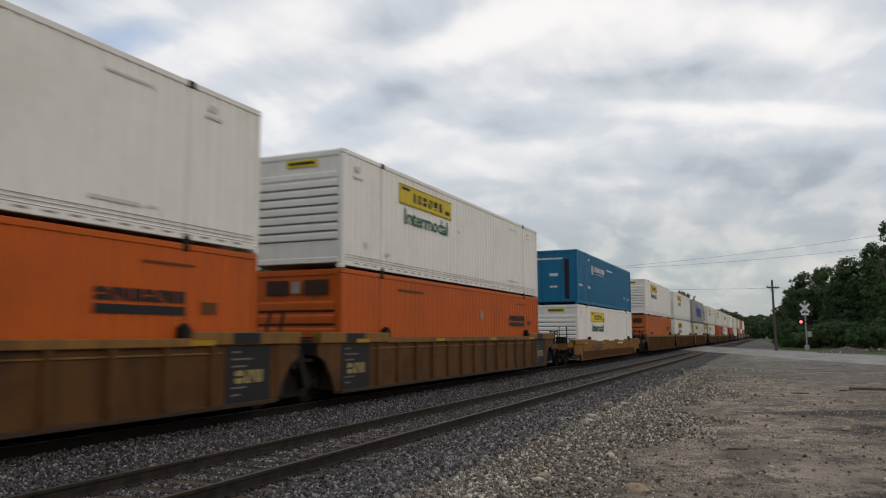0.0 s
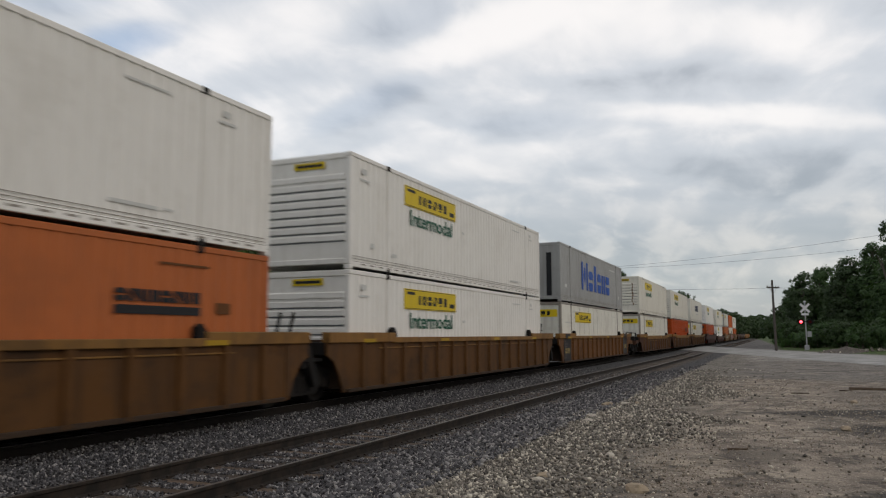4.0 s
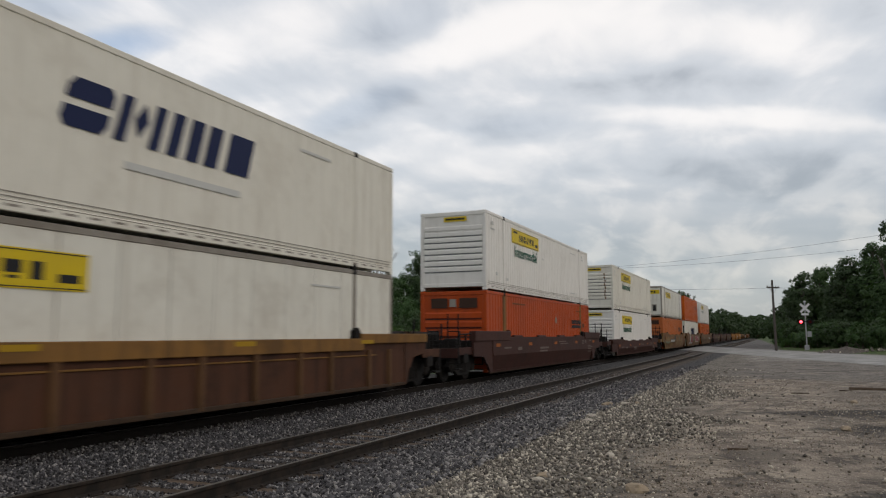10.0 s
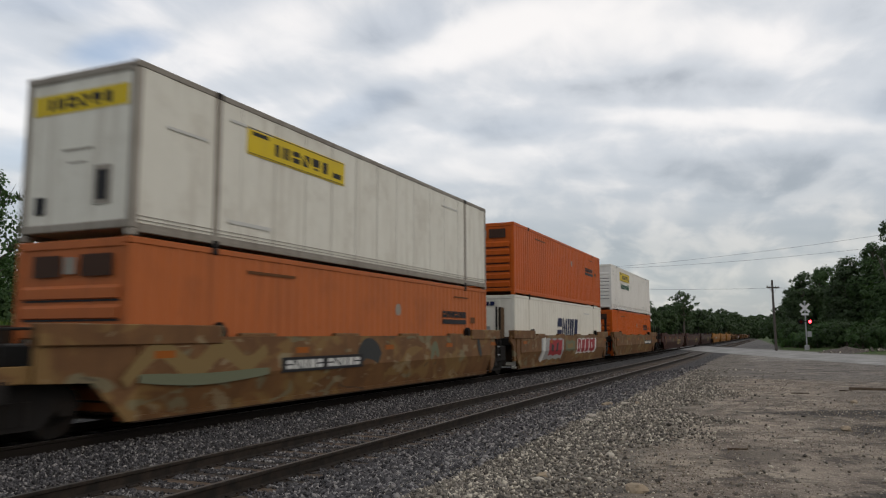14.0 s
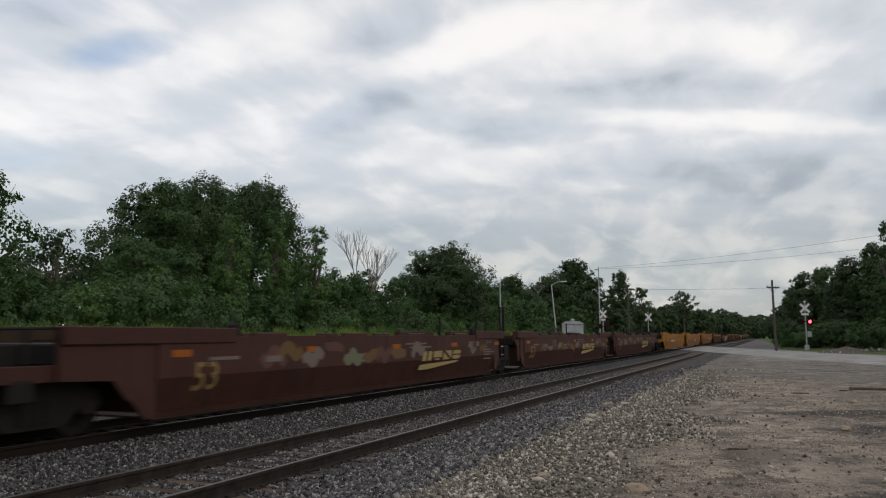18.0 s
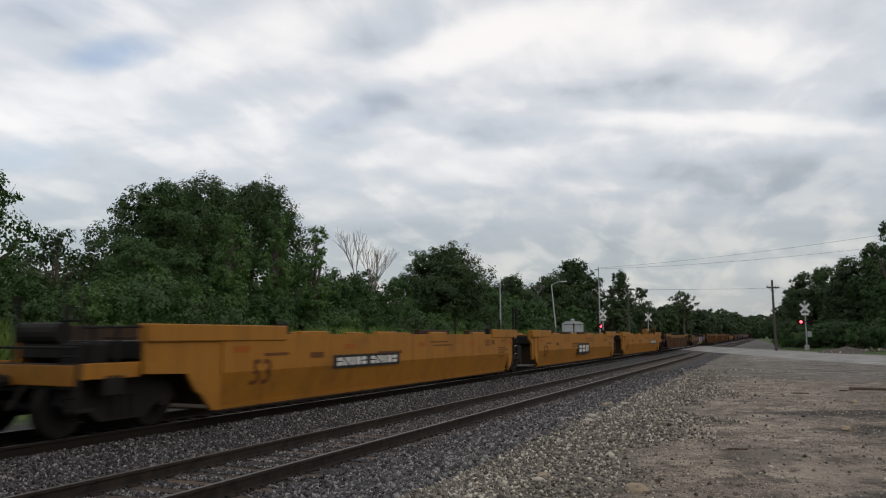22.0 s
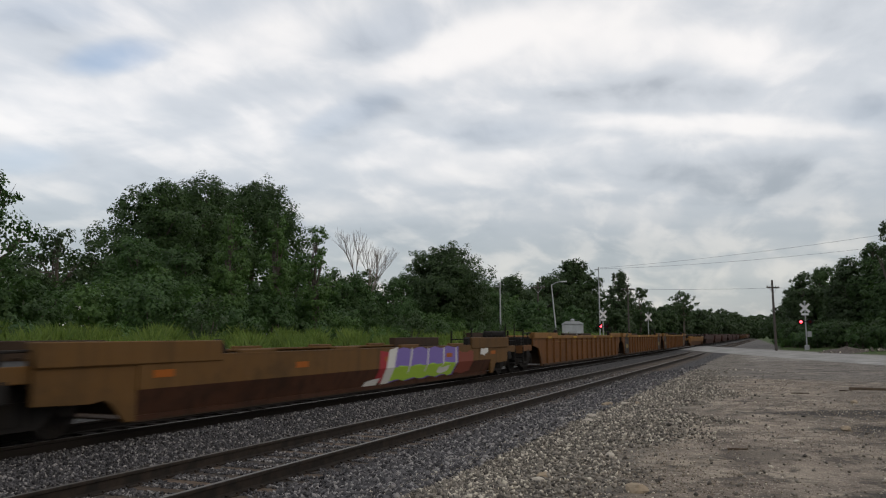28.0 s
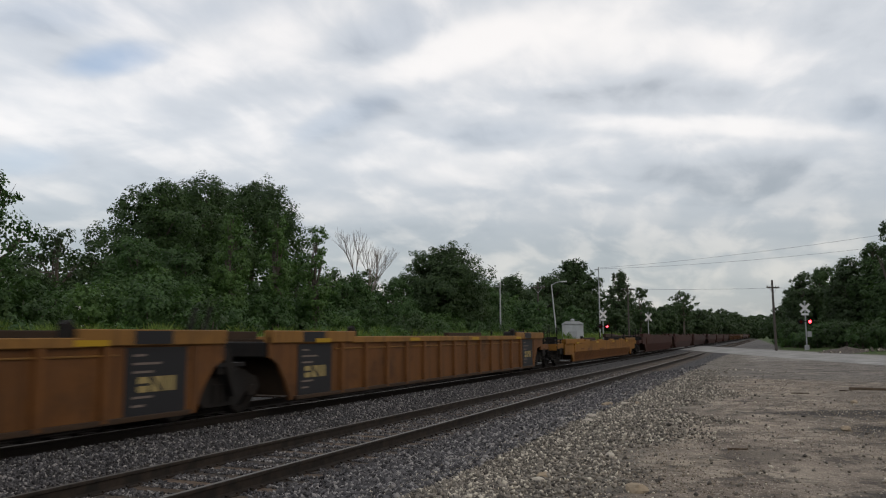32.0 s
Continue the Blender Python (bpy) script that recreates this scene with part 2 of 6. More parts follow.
def cloud_material():
    n = Nodes("cloud")
    x, y, z = n.split()
    flat = n.n.new("ShaderNodeCombineXYZ")
    n.put(x, flat.inputs[0]), n.put(y, flat.inputs[1])
    flat = flat.outputs[0]
    big = n.noise(1.0, 3, 0.45, n.scaled((1 / 430, 1 / 800, 1), flat, (3.1, 1.7, 0)), 0.2)
    fine = n.noise(1.0, 7, 0.5, n.scaled((1 / 230, 1 / 340, 1), flat, (8.1, 2.7, 0)), 0.3)
    fine = n.math('MULTIPLY_ADD', n.math('SUBTRACT', fine, 0.5), n.math('MULTIPLY_ADD', n.ramp(n.math('SQRT', n.math('ADD', n.math('MULTIPLY', x, x), n.math('MULTIPLY', y, y))), 1300, 2800), -0.35, 1.0), 0.5)
    tone = n.math('MULTIPLY_ADD', fine, 0.62, n.math('MULTIPLY_ADD', big, 0.28, 0.075))
    # low bands of cloud towards the horizon, lying across the line of sight
    turned = n.n.new("ShaderNodeVectorRotate")
    turned.rotation_type = 'Z_AXIS'
    n.put(flat, turned.inputs["Vector"])
    turned.inputs["Angle"].default_value = radians(-20)
    band = n.noise(1.0, 4, 0.45, n.scaled((1 / 760, 1 / 400, 1), turned.outputs[0], (1.3, 4.4, 0)), 0.5)
    low = n.ramp(n.math('SQRT', n.math('ADD', n.math('MULTIPLY', x, x), n.math('MULTIPLY', y, y))), 1500, 2600)
    tone = n.math('MULTIPLY_ADD', n.math('MULTIPLY', low, n.math('SUBTRACT', band, 0.5)), 0.5, tone)

    def heap(cx, cy, rx, ry, turn, amount, add):
        """A single large cloud or gap, soft-edged, at its place in the sheet."""
        c, s = math.cos(radians(turn)), math.sin(radians(turn))
        dx, dy = n.math('SUBTRACT', x, cx), n.math('SUBTRACT', y, cy)
        a = n.math('DIVIDE', n.math('ADD', n.math('MULTIPLY', dx, c), n.math('MULTIPLY', dy, s)), rx)
        b = n.math('DIVIDE', n.math('SUBTRACT', n.math('MULTIPLY', dy, c), n.math('MULTIPLY', dx, s)), ry)
        d = n.math('ADD', n.math('MULTIPLY', a, a), n.math('MULTIPLY', b, b))
        d = n.math('ADD', d, n.math('ADD', n.math('MULTIPLY_ADD', fine, 2.4, -1.2), n.math('MULTIPLY_ADD', band, 1.4, -0.7)))
        return n.math('MULTIPLY_ADD', n.ramp(d, 2.3, -0.7), amount, add)

    for h in HEAPS:
        tone = heap(*h, tone)
    gap = 0.0
    for h in GAPS:
        gap = heap(*h, gap)
    col = n.mix(n.ramp(tone, 0.24, 0.49), (0.39, 0.41, 0.435), (0.65, 0.665, 0.685))
    col = n.mix(n.ramp(tone, 0.46, 0.7), col, (0.99, 0.945, 0.905))
    far = n.ramp(n.math('SQRT', n.math('ADD', n.math('MULTIPLY', x, x), n.math('MULTIPLY', y, y))), 2200, 3500)
    col = n.mix(n.math('MULTIPLY', far, 0.75), col, n.mix(n.ramp(fine, 0.46, 0.6), (0.31, 0.335, 0.36), (0.5, 0.49, 0.475)))
    em = n.n.new("ShaderNodeEmission")
    n.put(col, em.inputs[0])
    em.inputs[1].default_value = 1.11
    clear = n.n.new("ShaderNodeBsdfTransparent")
    mx = n.n.new("ShaderNodeMixShader")
    n.put(n.math('MULTIPLY_ADD', n.math('MINIMUM', gap, 1.0), 0.66, 0.16), mx.inputs[0])
    n.put(em.outputs[0], mx.inputs[1])
    n.put(clear.outputs[0], mx.inputs[2])
    n.put(mx.outputs[0], n.out.inputs[0])
    return n.mat


# centre, half axes, turn and weight of each large cloud and each gap in the sheet
HEAPS = (
    (-1343, 1106, 195, 87, 25, -0.05), (-1004, 1407, 207, 127, -7, 0.11), (-1322, 1457, 198, 118, 7, 0.08), (-709, 1522, 204, 95, -25, -0.10), (-314, 1672, 261, 166, -18, 0.19),
    (-666, 1705, 252, 90, -16, 0.15), (-1039, 1894, 229, 81, -19, -0.13), (-697, 2193, 222, 108, 15, -0.12), (-115, 2148, 358, 96, 22, -0.12), (121, 1956, 146, 112, 40, 0.14),
    (-183, 1876, 157, 109, -8, 0.13), (277, 1929, 274, 156, 53, -0.13), (416, 2374, 110, 81, 62, -0.08), (-807, 2436, 267, 123, 6, 0.18), (-476, 2718, 126, 73, 18, 0.08),
    (-109, 2741, 469, 185, 19, -0.12), (301, 2839, 241, 178, 1, -0.11), (-961, 2656, 247, 122, 20, -0.09), (-207, 3061, 514, 75, 14, 0.08), (-85, 2327, 444, 58, 20, 0.10),
    (-712, 3197, 721, 144, 12, -0.03), (71, 3733, 145, 116, 6, 0.09), (-1732, 1385, 297, 124, 29, 0.07), (-1333, 1636, 226, 95, 0, -0.08), (-1576, 2458, 160, 105, 25, 0.12),
    (-1426, 1893, 258, 100, 8, 0.08), (-1065, 2216, 191, 79, -1, 0.08), (-1828, 1991, 324, 177, 28, -0.03),
)
GAPS = (
    (-1433, 1316, 135, 64, 3, 0.75), (-1384, 1095, 156, 77, 24, 0.18), (-2138, 1593, 128, 99, 11, 0.24), (-1084, 1900, 200, 67, -18, 0.24), (-680, 2199, 166, 70, 16, 0.13),
    (416, 2374, 110, 81, 62, 0.15), (-709, 1522, 171, 77, -24, 0.15), (-1154, 1214, 266, 89, 26, 0.12),
)


def clouds():
    rings, spokes = 40, 72
    v = [(0.0, 0.0, CLOUD_H)]
    for i in range(1, rings + 1):
        r = CLOUD_R * 1.04 * (i / rings)
        v += [(r * math.cos(math.tau * j / spokes), r * math.sin(math.tau * j / spokes), CLOUD_H * (1 - (r / CLOUD_R) ** 2)) for j in range(spokes)]
    f = [(0, 1 + j, 1 + (j + 1) % spokes) for j in range(spokes)]
    for i in range(rings - 1):
        a, b = 1 + i * spokes, 1 + (i + 1) * spokes
        f += [(a + j, b + j, b + (j + 1) % spokes, a + (j + 1) % spokes) for j in range(spokes)]
    me = bpy.data.meshes.new("cloud_layer")
    me.from_pydata(v, [], f)
    me.materials.append(cloud_material())
    for p in me.polygons:
        p.use_smooth = True
    return tagged(new("backdrop_clouds", me), "broken grey and white cloud layer with blue gaps", "sky", kind="structure")


cloud_layer = clouds()
MOVING = []  # (thing, base x, y, z, turn) of all that rides on the train

# ---- ground ----
NEAR_X, NEAR_Z, FAR_X, FAR_Z = -6.70, -0.283, -10.527, -0.12   # the two tracks: centre lines, top of rail
PROFILE = ((-500, 0.9), (-24, 0.8), (-20, 0.5), (-17.5, -0.1), (-15.2, -0.62), (-13.2, -0.4), (-9.6, -0.29), (-8.5, -0.36), (-7.9, -0.465), (-5.5, -0.465), (-4.9, -0.45), (-3.7, -0.2), (-3.2, -0.08), (-2.2, -0.03), (-0.5, 0.0), (500, 0.0))
ROAD_AT, ROAD_HALF = ((-6.7, 94.0), (10.4, 48.5)), 5.0
_rd = Vector((ROAD_AT[1][0] - ROAD_AT[0][0], ROAD_AT[1][1] - ROAD_AT[0][1])).normalized()


def road_off(x, y):
    """How far a place lies from the road's centre line."""
    return (x - ROAD_AT[0][0]) * -_rd.y + (y - ROAD_AT[0][1]) * _rd.x


def road_z(x):
    return float(np.interp(x, (-40, -16, -12.5, -9.0, -5.0, 3.0, 60), (-0.35, -0.35, -0.235, -0.235, -0.265, -0.28, -0.2)))


def ground_z(x, y):
    z = float(np.interp(x, [a for a, _ in PROFILE], [b for _, b in PROFILE]))
    if x > -3.2:
        z += 0.035 * (noise.noise((x * 0.5, y * 0.5, 0.3))) + 0.012 * noise.noise((x * 2.3, y * 2.3, 4.0))
    elif x < -15:
        z += 0.1 * noise.noise((x * 0.12, y * 0.12, 2.0))
    d = abs(road_off(x, y))
    if d < 9.0:
        w = 1 - min(1, max(0, (d - 4.9) / 4.1))
        z += (road_z(x) - 0.045 - z) * w
    return z


def ground_material():
    n = Nodes("ground")
    x, y, z = n.split()
    wob = n.math('MULTIPLY_ADD', n.noise(0.6, 5, 0.6), 2.6, -1.3)
    fine = n.noise(18, 6, 0.7)
    grit = n.voronoi(34)
    # ballast
    cell = n.split(n.voronoi(26, out="Color"))[0]
    bal = n.mix(cell, (0.022, 0.021, 0.023), (0.1, 0.096, 0.095))
    bal = n.mix(n.math('MULTIPLY', n.ramp(n.voronoi(26), 0.35, 0.65), 0.7), bal, (0.014, 0.013, 0.013))
    # dirt and crushed limestone of the lot
    lot = n.mix(n.ramp(n.noise(1.1, 6, 0.6), 0.35, 0.7), (0.155, 0.124, 0.1), (0.335, 0.282, 0.22))
    lot = n.mix(n.math('MULTIPLY', n.math('MULTIPLY', n.ramp(grit, 0.5, 0.25), n.ramp(cell, 0.35, 0.8)), 0.9), lot, (0.46, 0.40, 0.32))
    lot = n.mix(n.math('MULTIPLY', n.ramp(fine, 0.55, 0.8), 0.6), lot, (0.05, 0.042, 0.036))
    lot = n.mix(n.math('MULTIPLY', n.ramp(n.math('ADD', x, wob), 0.4, 1.6), 0.45), lot, (0.105, 0.089, 0.074))
    # grey gravel spread before the road, pale where it ends
    grey = n.math('ADD', y, n.math('MULTIPLY_ADD', n.noise(0.35, 4, 0.6), 10, -5))
    lot = n.mix(n.math('MULTIPLY', n.ramp(grey, 24.5, 27), 0.8), lot, n.mix(cell, (0.06, 0.055, 0.05), (0.24, 0.215, 0.19)))
    lot = n.mix(n.math('MULTIPLY', n.ramp(grey, 43, 48), 0.75), lot, n.mix(cell, (0.16, 0.15, 0.14), (0.36, 0.335, 0.3)))
    # wheel-packed dark earth: long thin patches, then small clods
    for scale, stretch, lo, hi, amount, tint in ((0.75, (1, 1.1, 1), 0.52, 0.6, 0.6, (0.062, 0.052, 0.043)), (1.9, (1, 0.8, 1), 0.55, 0.62, 0.7, (0.05, 0.042, 0.035)), (6, (1, 0.5, 1), 0.56, 0.64, 0.6, (0.045, 0.036, 0.028)), (1.1, (0.9, 0.8, 1.7), 0.56, 0.65, 0.5, (0.42, 0.35, 0.265))):
        lot = n.mix(n.math('MULTIPLY', n.ramp(n.noise(scale, 5, 0.68, n.scaled(stretch, at=(scale, 0, 0)), 0.4), lo, hi), amount), lot, tint)
    # a damp dark streak across the lot, and a fainter one nearer by
    for sx, sy, reach, deep in ((1.3, 15.3, 0.5, 1.3), (1.3, 13.0, 0.7, 0.95), (0.9, 7.7, 0.8, 0.75), (-1.6, 6.9, 0.9, 1.0)):
        dy = n.math('SUBTRACT', n.math('SUBTRACT', y, sy), n.math('MULTIPLY', n.math('SUBTRACT', x, sx), 0.45))
        damp = n.math('ADD', n.math('MULTIPLY', n.math('ABSOLUTE', dy), 1.1), n.math('MULTIPLY', n.math('ABSOLUTE', n.math('SUBTRACT', x, sx)), reach))
        damp = n.ramp(n.math('ADD', damp, n.math('MULTIPLY_ADD', n.noise(2.4, 5, 0.68), 2.4, -1.2)), deep, deep - 0.75)
        lot = n.mix(n.math('MULTIPLY', damp, 0.9), lot, (0.03, 0.027, 0.025))
    # broken stone and dirt between the ballast and the lot
    mid = n.mix(cell, (0.055, 0.049, 0.043), (0.25, 0.22, 0.18))
    mid = n.mix(n.math('MULTIPLY', n.ramp(n.noise(1.3, 5, 0.65), 0.5, 0.64), 0.8), mid, (0.055, 0.043, 0.032))
    shift = n.math('ADD', x, n.math('MULTIPLY', wob, 0.45))
    # near-black strip along the far track: the train's shade put into the ballast colour
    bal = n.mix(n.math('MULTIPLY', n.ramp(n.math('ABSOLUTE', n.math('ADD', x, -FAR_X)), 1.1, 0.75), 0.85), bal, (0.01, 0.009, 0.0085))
    bal = n.mix(n.math('MULTIPLY', n.math('MULTIPLY', n.ramp(n.math('ABSOLUTE', n.math('ADD', x, -NEAR_X)), 1.7, 1.25), n.ramp(n.noise(3, 5, 0.6), 0.3, 0.6)), 0.7), bal, (0.085, 0.062, 0.045))
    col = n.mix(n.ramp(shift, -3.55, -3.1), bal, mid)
    col = n.mix(n.ramp(n.math('ADD', x, wob), -2.0, -0.9), col, lot)
    grass = n.mix(n.ramp(n.noise(3, 5), 0.35, 0.7), (0.035, 0.06, 0.016), (0.085, 0.12, 0.03))
    col = n.mix(n.ramp(n.math('ADD', x, wob), -15.2, -16.4), col, grass)
    # beyond the road the bank of ballast goes on beside the track, then weeds
    beyond = n.ramp(n.math('ADD', n.math('MULTIPLY', x, 0.936), n.math('MULTIPLY', y, 0.352)), 31.5, 33.0)
    col = n.mix(n.math('MULTIPLY', beyond, n.ramp(shift, -9.0, -6.0)), col, n.mix(cell, (0.05, 0.046, 0.043), (0.17, 0.155, 0.145)))
    col = n.mix(n.math('MULTIPLY', beyond, n.ramp(n.math('ADD', shift, n.math('MULTIPLY', n.math('SUBTRACT', y, 90), 0.028)), 0.3, 1.0)), col, grass)
    col = n.mix(n.ramp(n.math('ADD', n.math('SUBTRACT', x, n.math('MULTIPLY', y, 0.06)), wob), 5.5, 7.5), col, grass)
    h = n.math('MULTIPLY_ADD', n.ramp(grit, 0.5, 0.0), 0.7, fine)
    return n.finish(col, 0.92, 0.0, h, 0.02)


GROUND_MAT = ground_material()


def ground():
    xs = np.concatenate(([-3000, -1200, -500, -220, -120, -70, -45, -32, -25], np.arange(-21, -8.5, 0.6), np.arange(-8.5, 5, 0.22), np.arange(5, 16, 1.0), [18, 24, 34, 60, 120, 300, 900, 3000]))
    ys = np.concatenate(([-3000, -900, -300, -100, -40, -15, -5, 0], np.arange(2, 22, 0.22), np.arange(22, 60, 0.8), np.arange(60, 110, 2.0), [115, 125, 140, 165, 200, 260, 350, 500, 900, 1600, 3000]))
    v = np.array([(x, y, ground_z(x, y)) for y in ys for x in xs])
    a, b = len(xs), len(ys)
    i = (np.arange(b - 1)[:, None] * a + np.arange(a - 1)[None]).ravel()
    me = bulk("ground", v, np.stack((i, i + 1, i + 1 + a, i + a), 1), GROUND_MAT)
    return tagged(new("ground", me), "gravel lot, grey ballast and weedy grass beside the tracks", "ground", kind="structure")


ground()

# ---- road and crossing ----


def asphalt():
    n = Nodes("worn_asphalt")
    fine = n.noise(45, 5, 0.7)
    col = n.mix(n.ramp(n.noise(0.7, 5), 0.35, 0.7), (0.19, 0.185, 0.175), (0.32, 0.31, 0.295))
    col = n.mix(n.math('MULTIPLY', n.ramp(fine, 0.5, 0.8), 0.5), col, (0.09, 0.088, 0.085))
    return n.finish(col, 0.88, 0.0, fine, 0.006)


ASPHALT = asphalt()


def road():
    """A worn two-lane road that rises to cross both tracks aslant."""
    ob = thing("road", "worn pale asphalt road crossing the tracks aslant", "road", kind="structure")
    n, stations = 14, np.concatenate((np.arange(-70, 90, 1.0), np.arange(90, 300, 20)))
    v, f = [], []
    for d in stations:
        for k in range(n + 1):
            w = (k / n - 0.5) * 2 * (ROAD_HALF + 0.25 * noise.noise((d * 0.3, 3.0 if k else 9.0, 0)) * (k in (0, n)))
            x, y = ROAD_AT[0][0] + _rd.x * d - _rd.y * w, ROAD_AT[0][1] + _rd.y * d + _rd.x * w
            crown = 0.05 * (1 - (w / ROAD_HALF) ** 2) if x > -1 or x < -15 else 0.0
            v.append((x, y, road_z(x) + crown - 0.02))
    for i in range(len(stations) - 1):
        for k in range(n):
            a = i * (n + 1) + k
            f.append((a, a + 1, a + n + 2, a + n + 1))
    me = bpy.data.meshes.new("carriageway")
    me.from_pydata(v, [], f)
    me.materials.append(ASPHALT)
    part("carriageway", me, None, ob)
    return ob


road()

# ---- tracks ----


def rail_steel():
    n = Nodes("rail_steel")
    x, y, z = n.split()
    rust = n.mix(n.ramp(n.noise(6, 5), 0.3, 0.75), (0.011, 0.0085, 0.0065), (0.033, 0.023, 0.016))
    return n.finish(rust, 0.8, 0.1, n.noise(40, 3), 0.002)


RAIL = rail_steel()


def tie_wood():
    n = Nodes("creosote_tie")
    grain = n.noise(1.0, 6, 0.65, n.scaled((3, 38, 38)))
    col = n.mix(n.ramp(grain, 0.3, 0.75), (0.045, 0.032, 0.023), (0.13, 0.092, 0.063))
    col = n.vary(col, 0.3)
    return n.finish(col, 0.9, 0.0, grain, 0.006)


TIE = tie_wood()
# far track's ties and rails: shade under the train painted as near-black
TRAIN_SHADE = plain("under_train_shade", (0.016, 0.013, 0.011), 0.9)
I_RING = ((-0.07, -0.172), (0.07, -0.172), (0.07, -0.16), (0.012, -0.142), (0.01, -0.05), (0.036, -0.036), (0.036, -0.006), (0.028, -0.001), (-0.028, -0.001), (-0.036, -0.006), (-0.036, -0.036), (-0.01, -0.05), (-0.012, -0.142), (-0.07, -0.16))


def track(x, z, near):
    ob = thing("railway_track", "steel rails on weathered wooden ties in grey ballast", "railway track", (x, 0, z), kind="structure")
    for side in (-0.755, 0.755):
        rail = part("rail", Geo().prism([(side + a, b) for a, b in I_RING], 'y', -60, 900), RAIL if near else TRAIN_SHADE, ob, "rust-brown rail with a polished head")
        part("rail_head", Geo().box(side - 0.026, side + 0.026, -60, 900, -0.002, 0.002), TREAD, rail, "bright worn running surface")
    rnd = random.Random(4 if near else 5)
    one = Geo().box(-1.3, 1.3, -0.115, 0.115, -0.35, -0.175, 0.012).mesh("tie", TIE)
    plate = Geo().box(-0.1, 0.1, -0.16, 0.16, -0.176, -0.158, 0.004)
    for sx in (-0.085, 0.085):
        for sy in (-0.1, 0.1):
            plate.box(sx - 0.018, sx + 0.018, sy - 0.018, sy + 0.018, -0.16, -0.135, 0.004)
    plate = plate.mesh("tie_plate", RAIL)
    rest = Geo()
    wood = TIE if near else TRAIN_SHADE
    for i in range(600):
        y = 2.5 + i * 0.52
        dy, tw = rnd.uniform(-0.03, 0.03), rnd.uniform(-1.2, 1.2)
        if near and i < 200:
            t = part("tie", one, None, ob, at=pose(rnd.uniform(-0.05, 0.05), y + dy, rnd.uniform(-0.012, 0.004), 0, 0, tw))
            if i < 60:
                for side in (-0.755, 0.755):
                    part("tie_plate", plate, None, t, at=(side, 0, 0))
        else:
            rest.box(-1.3, 1.3, y + dy - 0.115, y + dy + 0.115, -0.35, -0.175)
    tagged(part("far_ties", rest, wood, ob), kind="stuff")


track(NEAR_X, NEAR_Z, True)
track(FAR_X, FAR_Z, False)

# ---- the train ----
SPEED, SLOW, SLOW2 = 16.4962, -0.03305, -0.000029
GAUGE_X = FAR_X


def travelled(t):
    return SPEED * t + SLOW * t * t + SLOW2 * t ** 3 - 0.116


LENGTH, HALF, TALL = 16.15, 1.295, 2.896


def waves(g, x, out, y0, y1, z0, z1, pitch, depth):
    """A side wall of upright trapezoid folds."""
    n = max(1, round((y1 - y0) / pitch))
    p = (y1 - y0) / n
    pts = []
    for i in range(n):
        a = y0 + i * p
        pts += [(a, 0), (a + p * 0.42, 0), (a + p * 0.54, -depth), (a + p * 0.88, -depth)]
    pts.append((y1, 0))
    o = len(g.v)
    for y, d in pts:
        g.v += [(x + out * d, y, z0), (x + out * d, y, z1)]
    for i in range(len(pts) - 1):
        q = (o + 2 * i, o + 2 * i + 2, o + 2 * i + 3, o + 2 * i + 1)
        g.f.append(q if out > 0 else q[::-1])


MESHES = {}


def once(key, make):
    if key not in MESHES:
        MESHES[key] = make()
    return MESHES[key]


def bars(rows, x_or_y, mat, parent, name, face, label=""):
    """Flat marks, a part each: rows of (left, bottom, right, top) on a side or an end wall."""
    for l, b, r, t in rows:
        g = Geo().box(x_or_y, x_or_y + 0.004, l, r, b, t) if face == "side" else Geo().box(l, r, x_or_y - 0.004, x_or_y, b, t)
        made = part(name, g, mat, parent, label)
    return made


# plain split blocks
SHAPES = (
    (((.12, 0), (.88, 0), (1, .16), (1, .42), (0, .42), (0, .16)), ((0, .58), (1, .58), (1, .84), (.88, 1), (.12, 1), (0, .84))),
    (((0, 0), (.84, 0), (0, .84)), ((1, .16), (1, 1), (.16, 1))),
    (((0, 0), (.4, 0), (.4, 1), (0, 1)), ((.58, 0), (1, 0), (1, 1), (.58, 1))),
    (((.1, 0), (.9, 0), (.9, 1), (.1, 1)),),
    (((0, .3), (1, .3), (1, 1), (0, 1)), ((.2, 0), (.8, 0), (.8, .16), (.2, .16))),
    (((0, 0), (.24, 0), (.24, 1), (0, 1)), ((.5, .15), (.66, .55), (.5, .95), (.34, .55)), ((.76, 0), (1, 0), (1, 1), (.76, 1))),
)


def strokes(y0, z0, y1, z1, widths, at, mat, parent, face, label="", gap=0.14, shapes=(0, 1, 2, 3), slant=0.0, tall=()):
    """A row of plain shapes the size of a word's characters, a part each."""
    total = sum(widths) + gap * (len(widths) - 1)
    k, y = (y1 - y0) / total, y0
    for i, w in enumerate(widths):
        h = (z1 - z0) * (1.0 if not tall or i in tall else 0.74)
        g = Geo()
        for piece in SHAPES[shapes[i % len(shapes)]]:
            ring = [(y + p * w * k + slant * q * h, z0 + q * h) for p, q in piece]
            if face == "side":
                g.prism(ring, 'x', at, at + 0.004)
            else:
                g.prism(ring[::-1], 'y', at - 0.004, at)
        part("letter_shape", g, mat, parent, label)
        y += (w + gap) * k


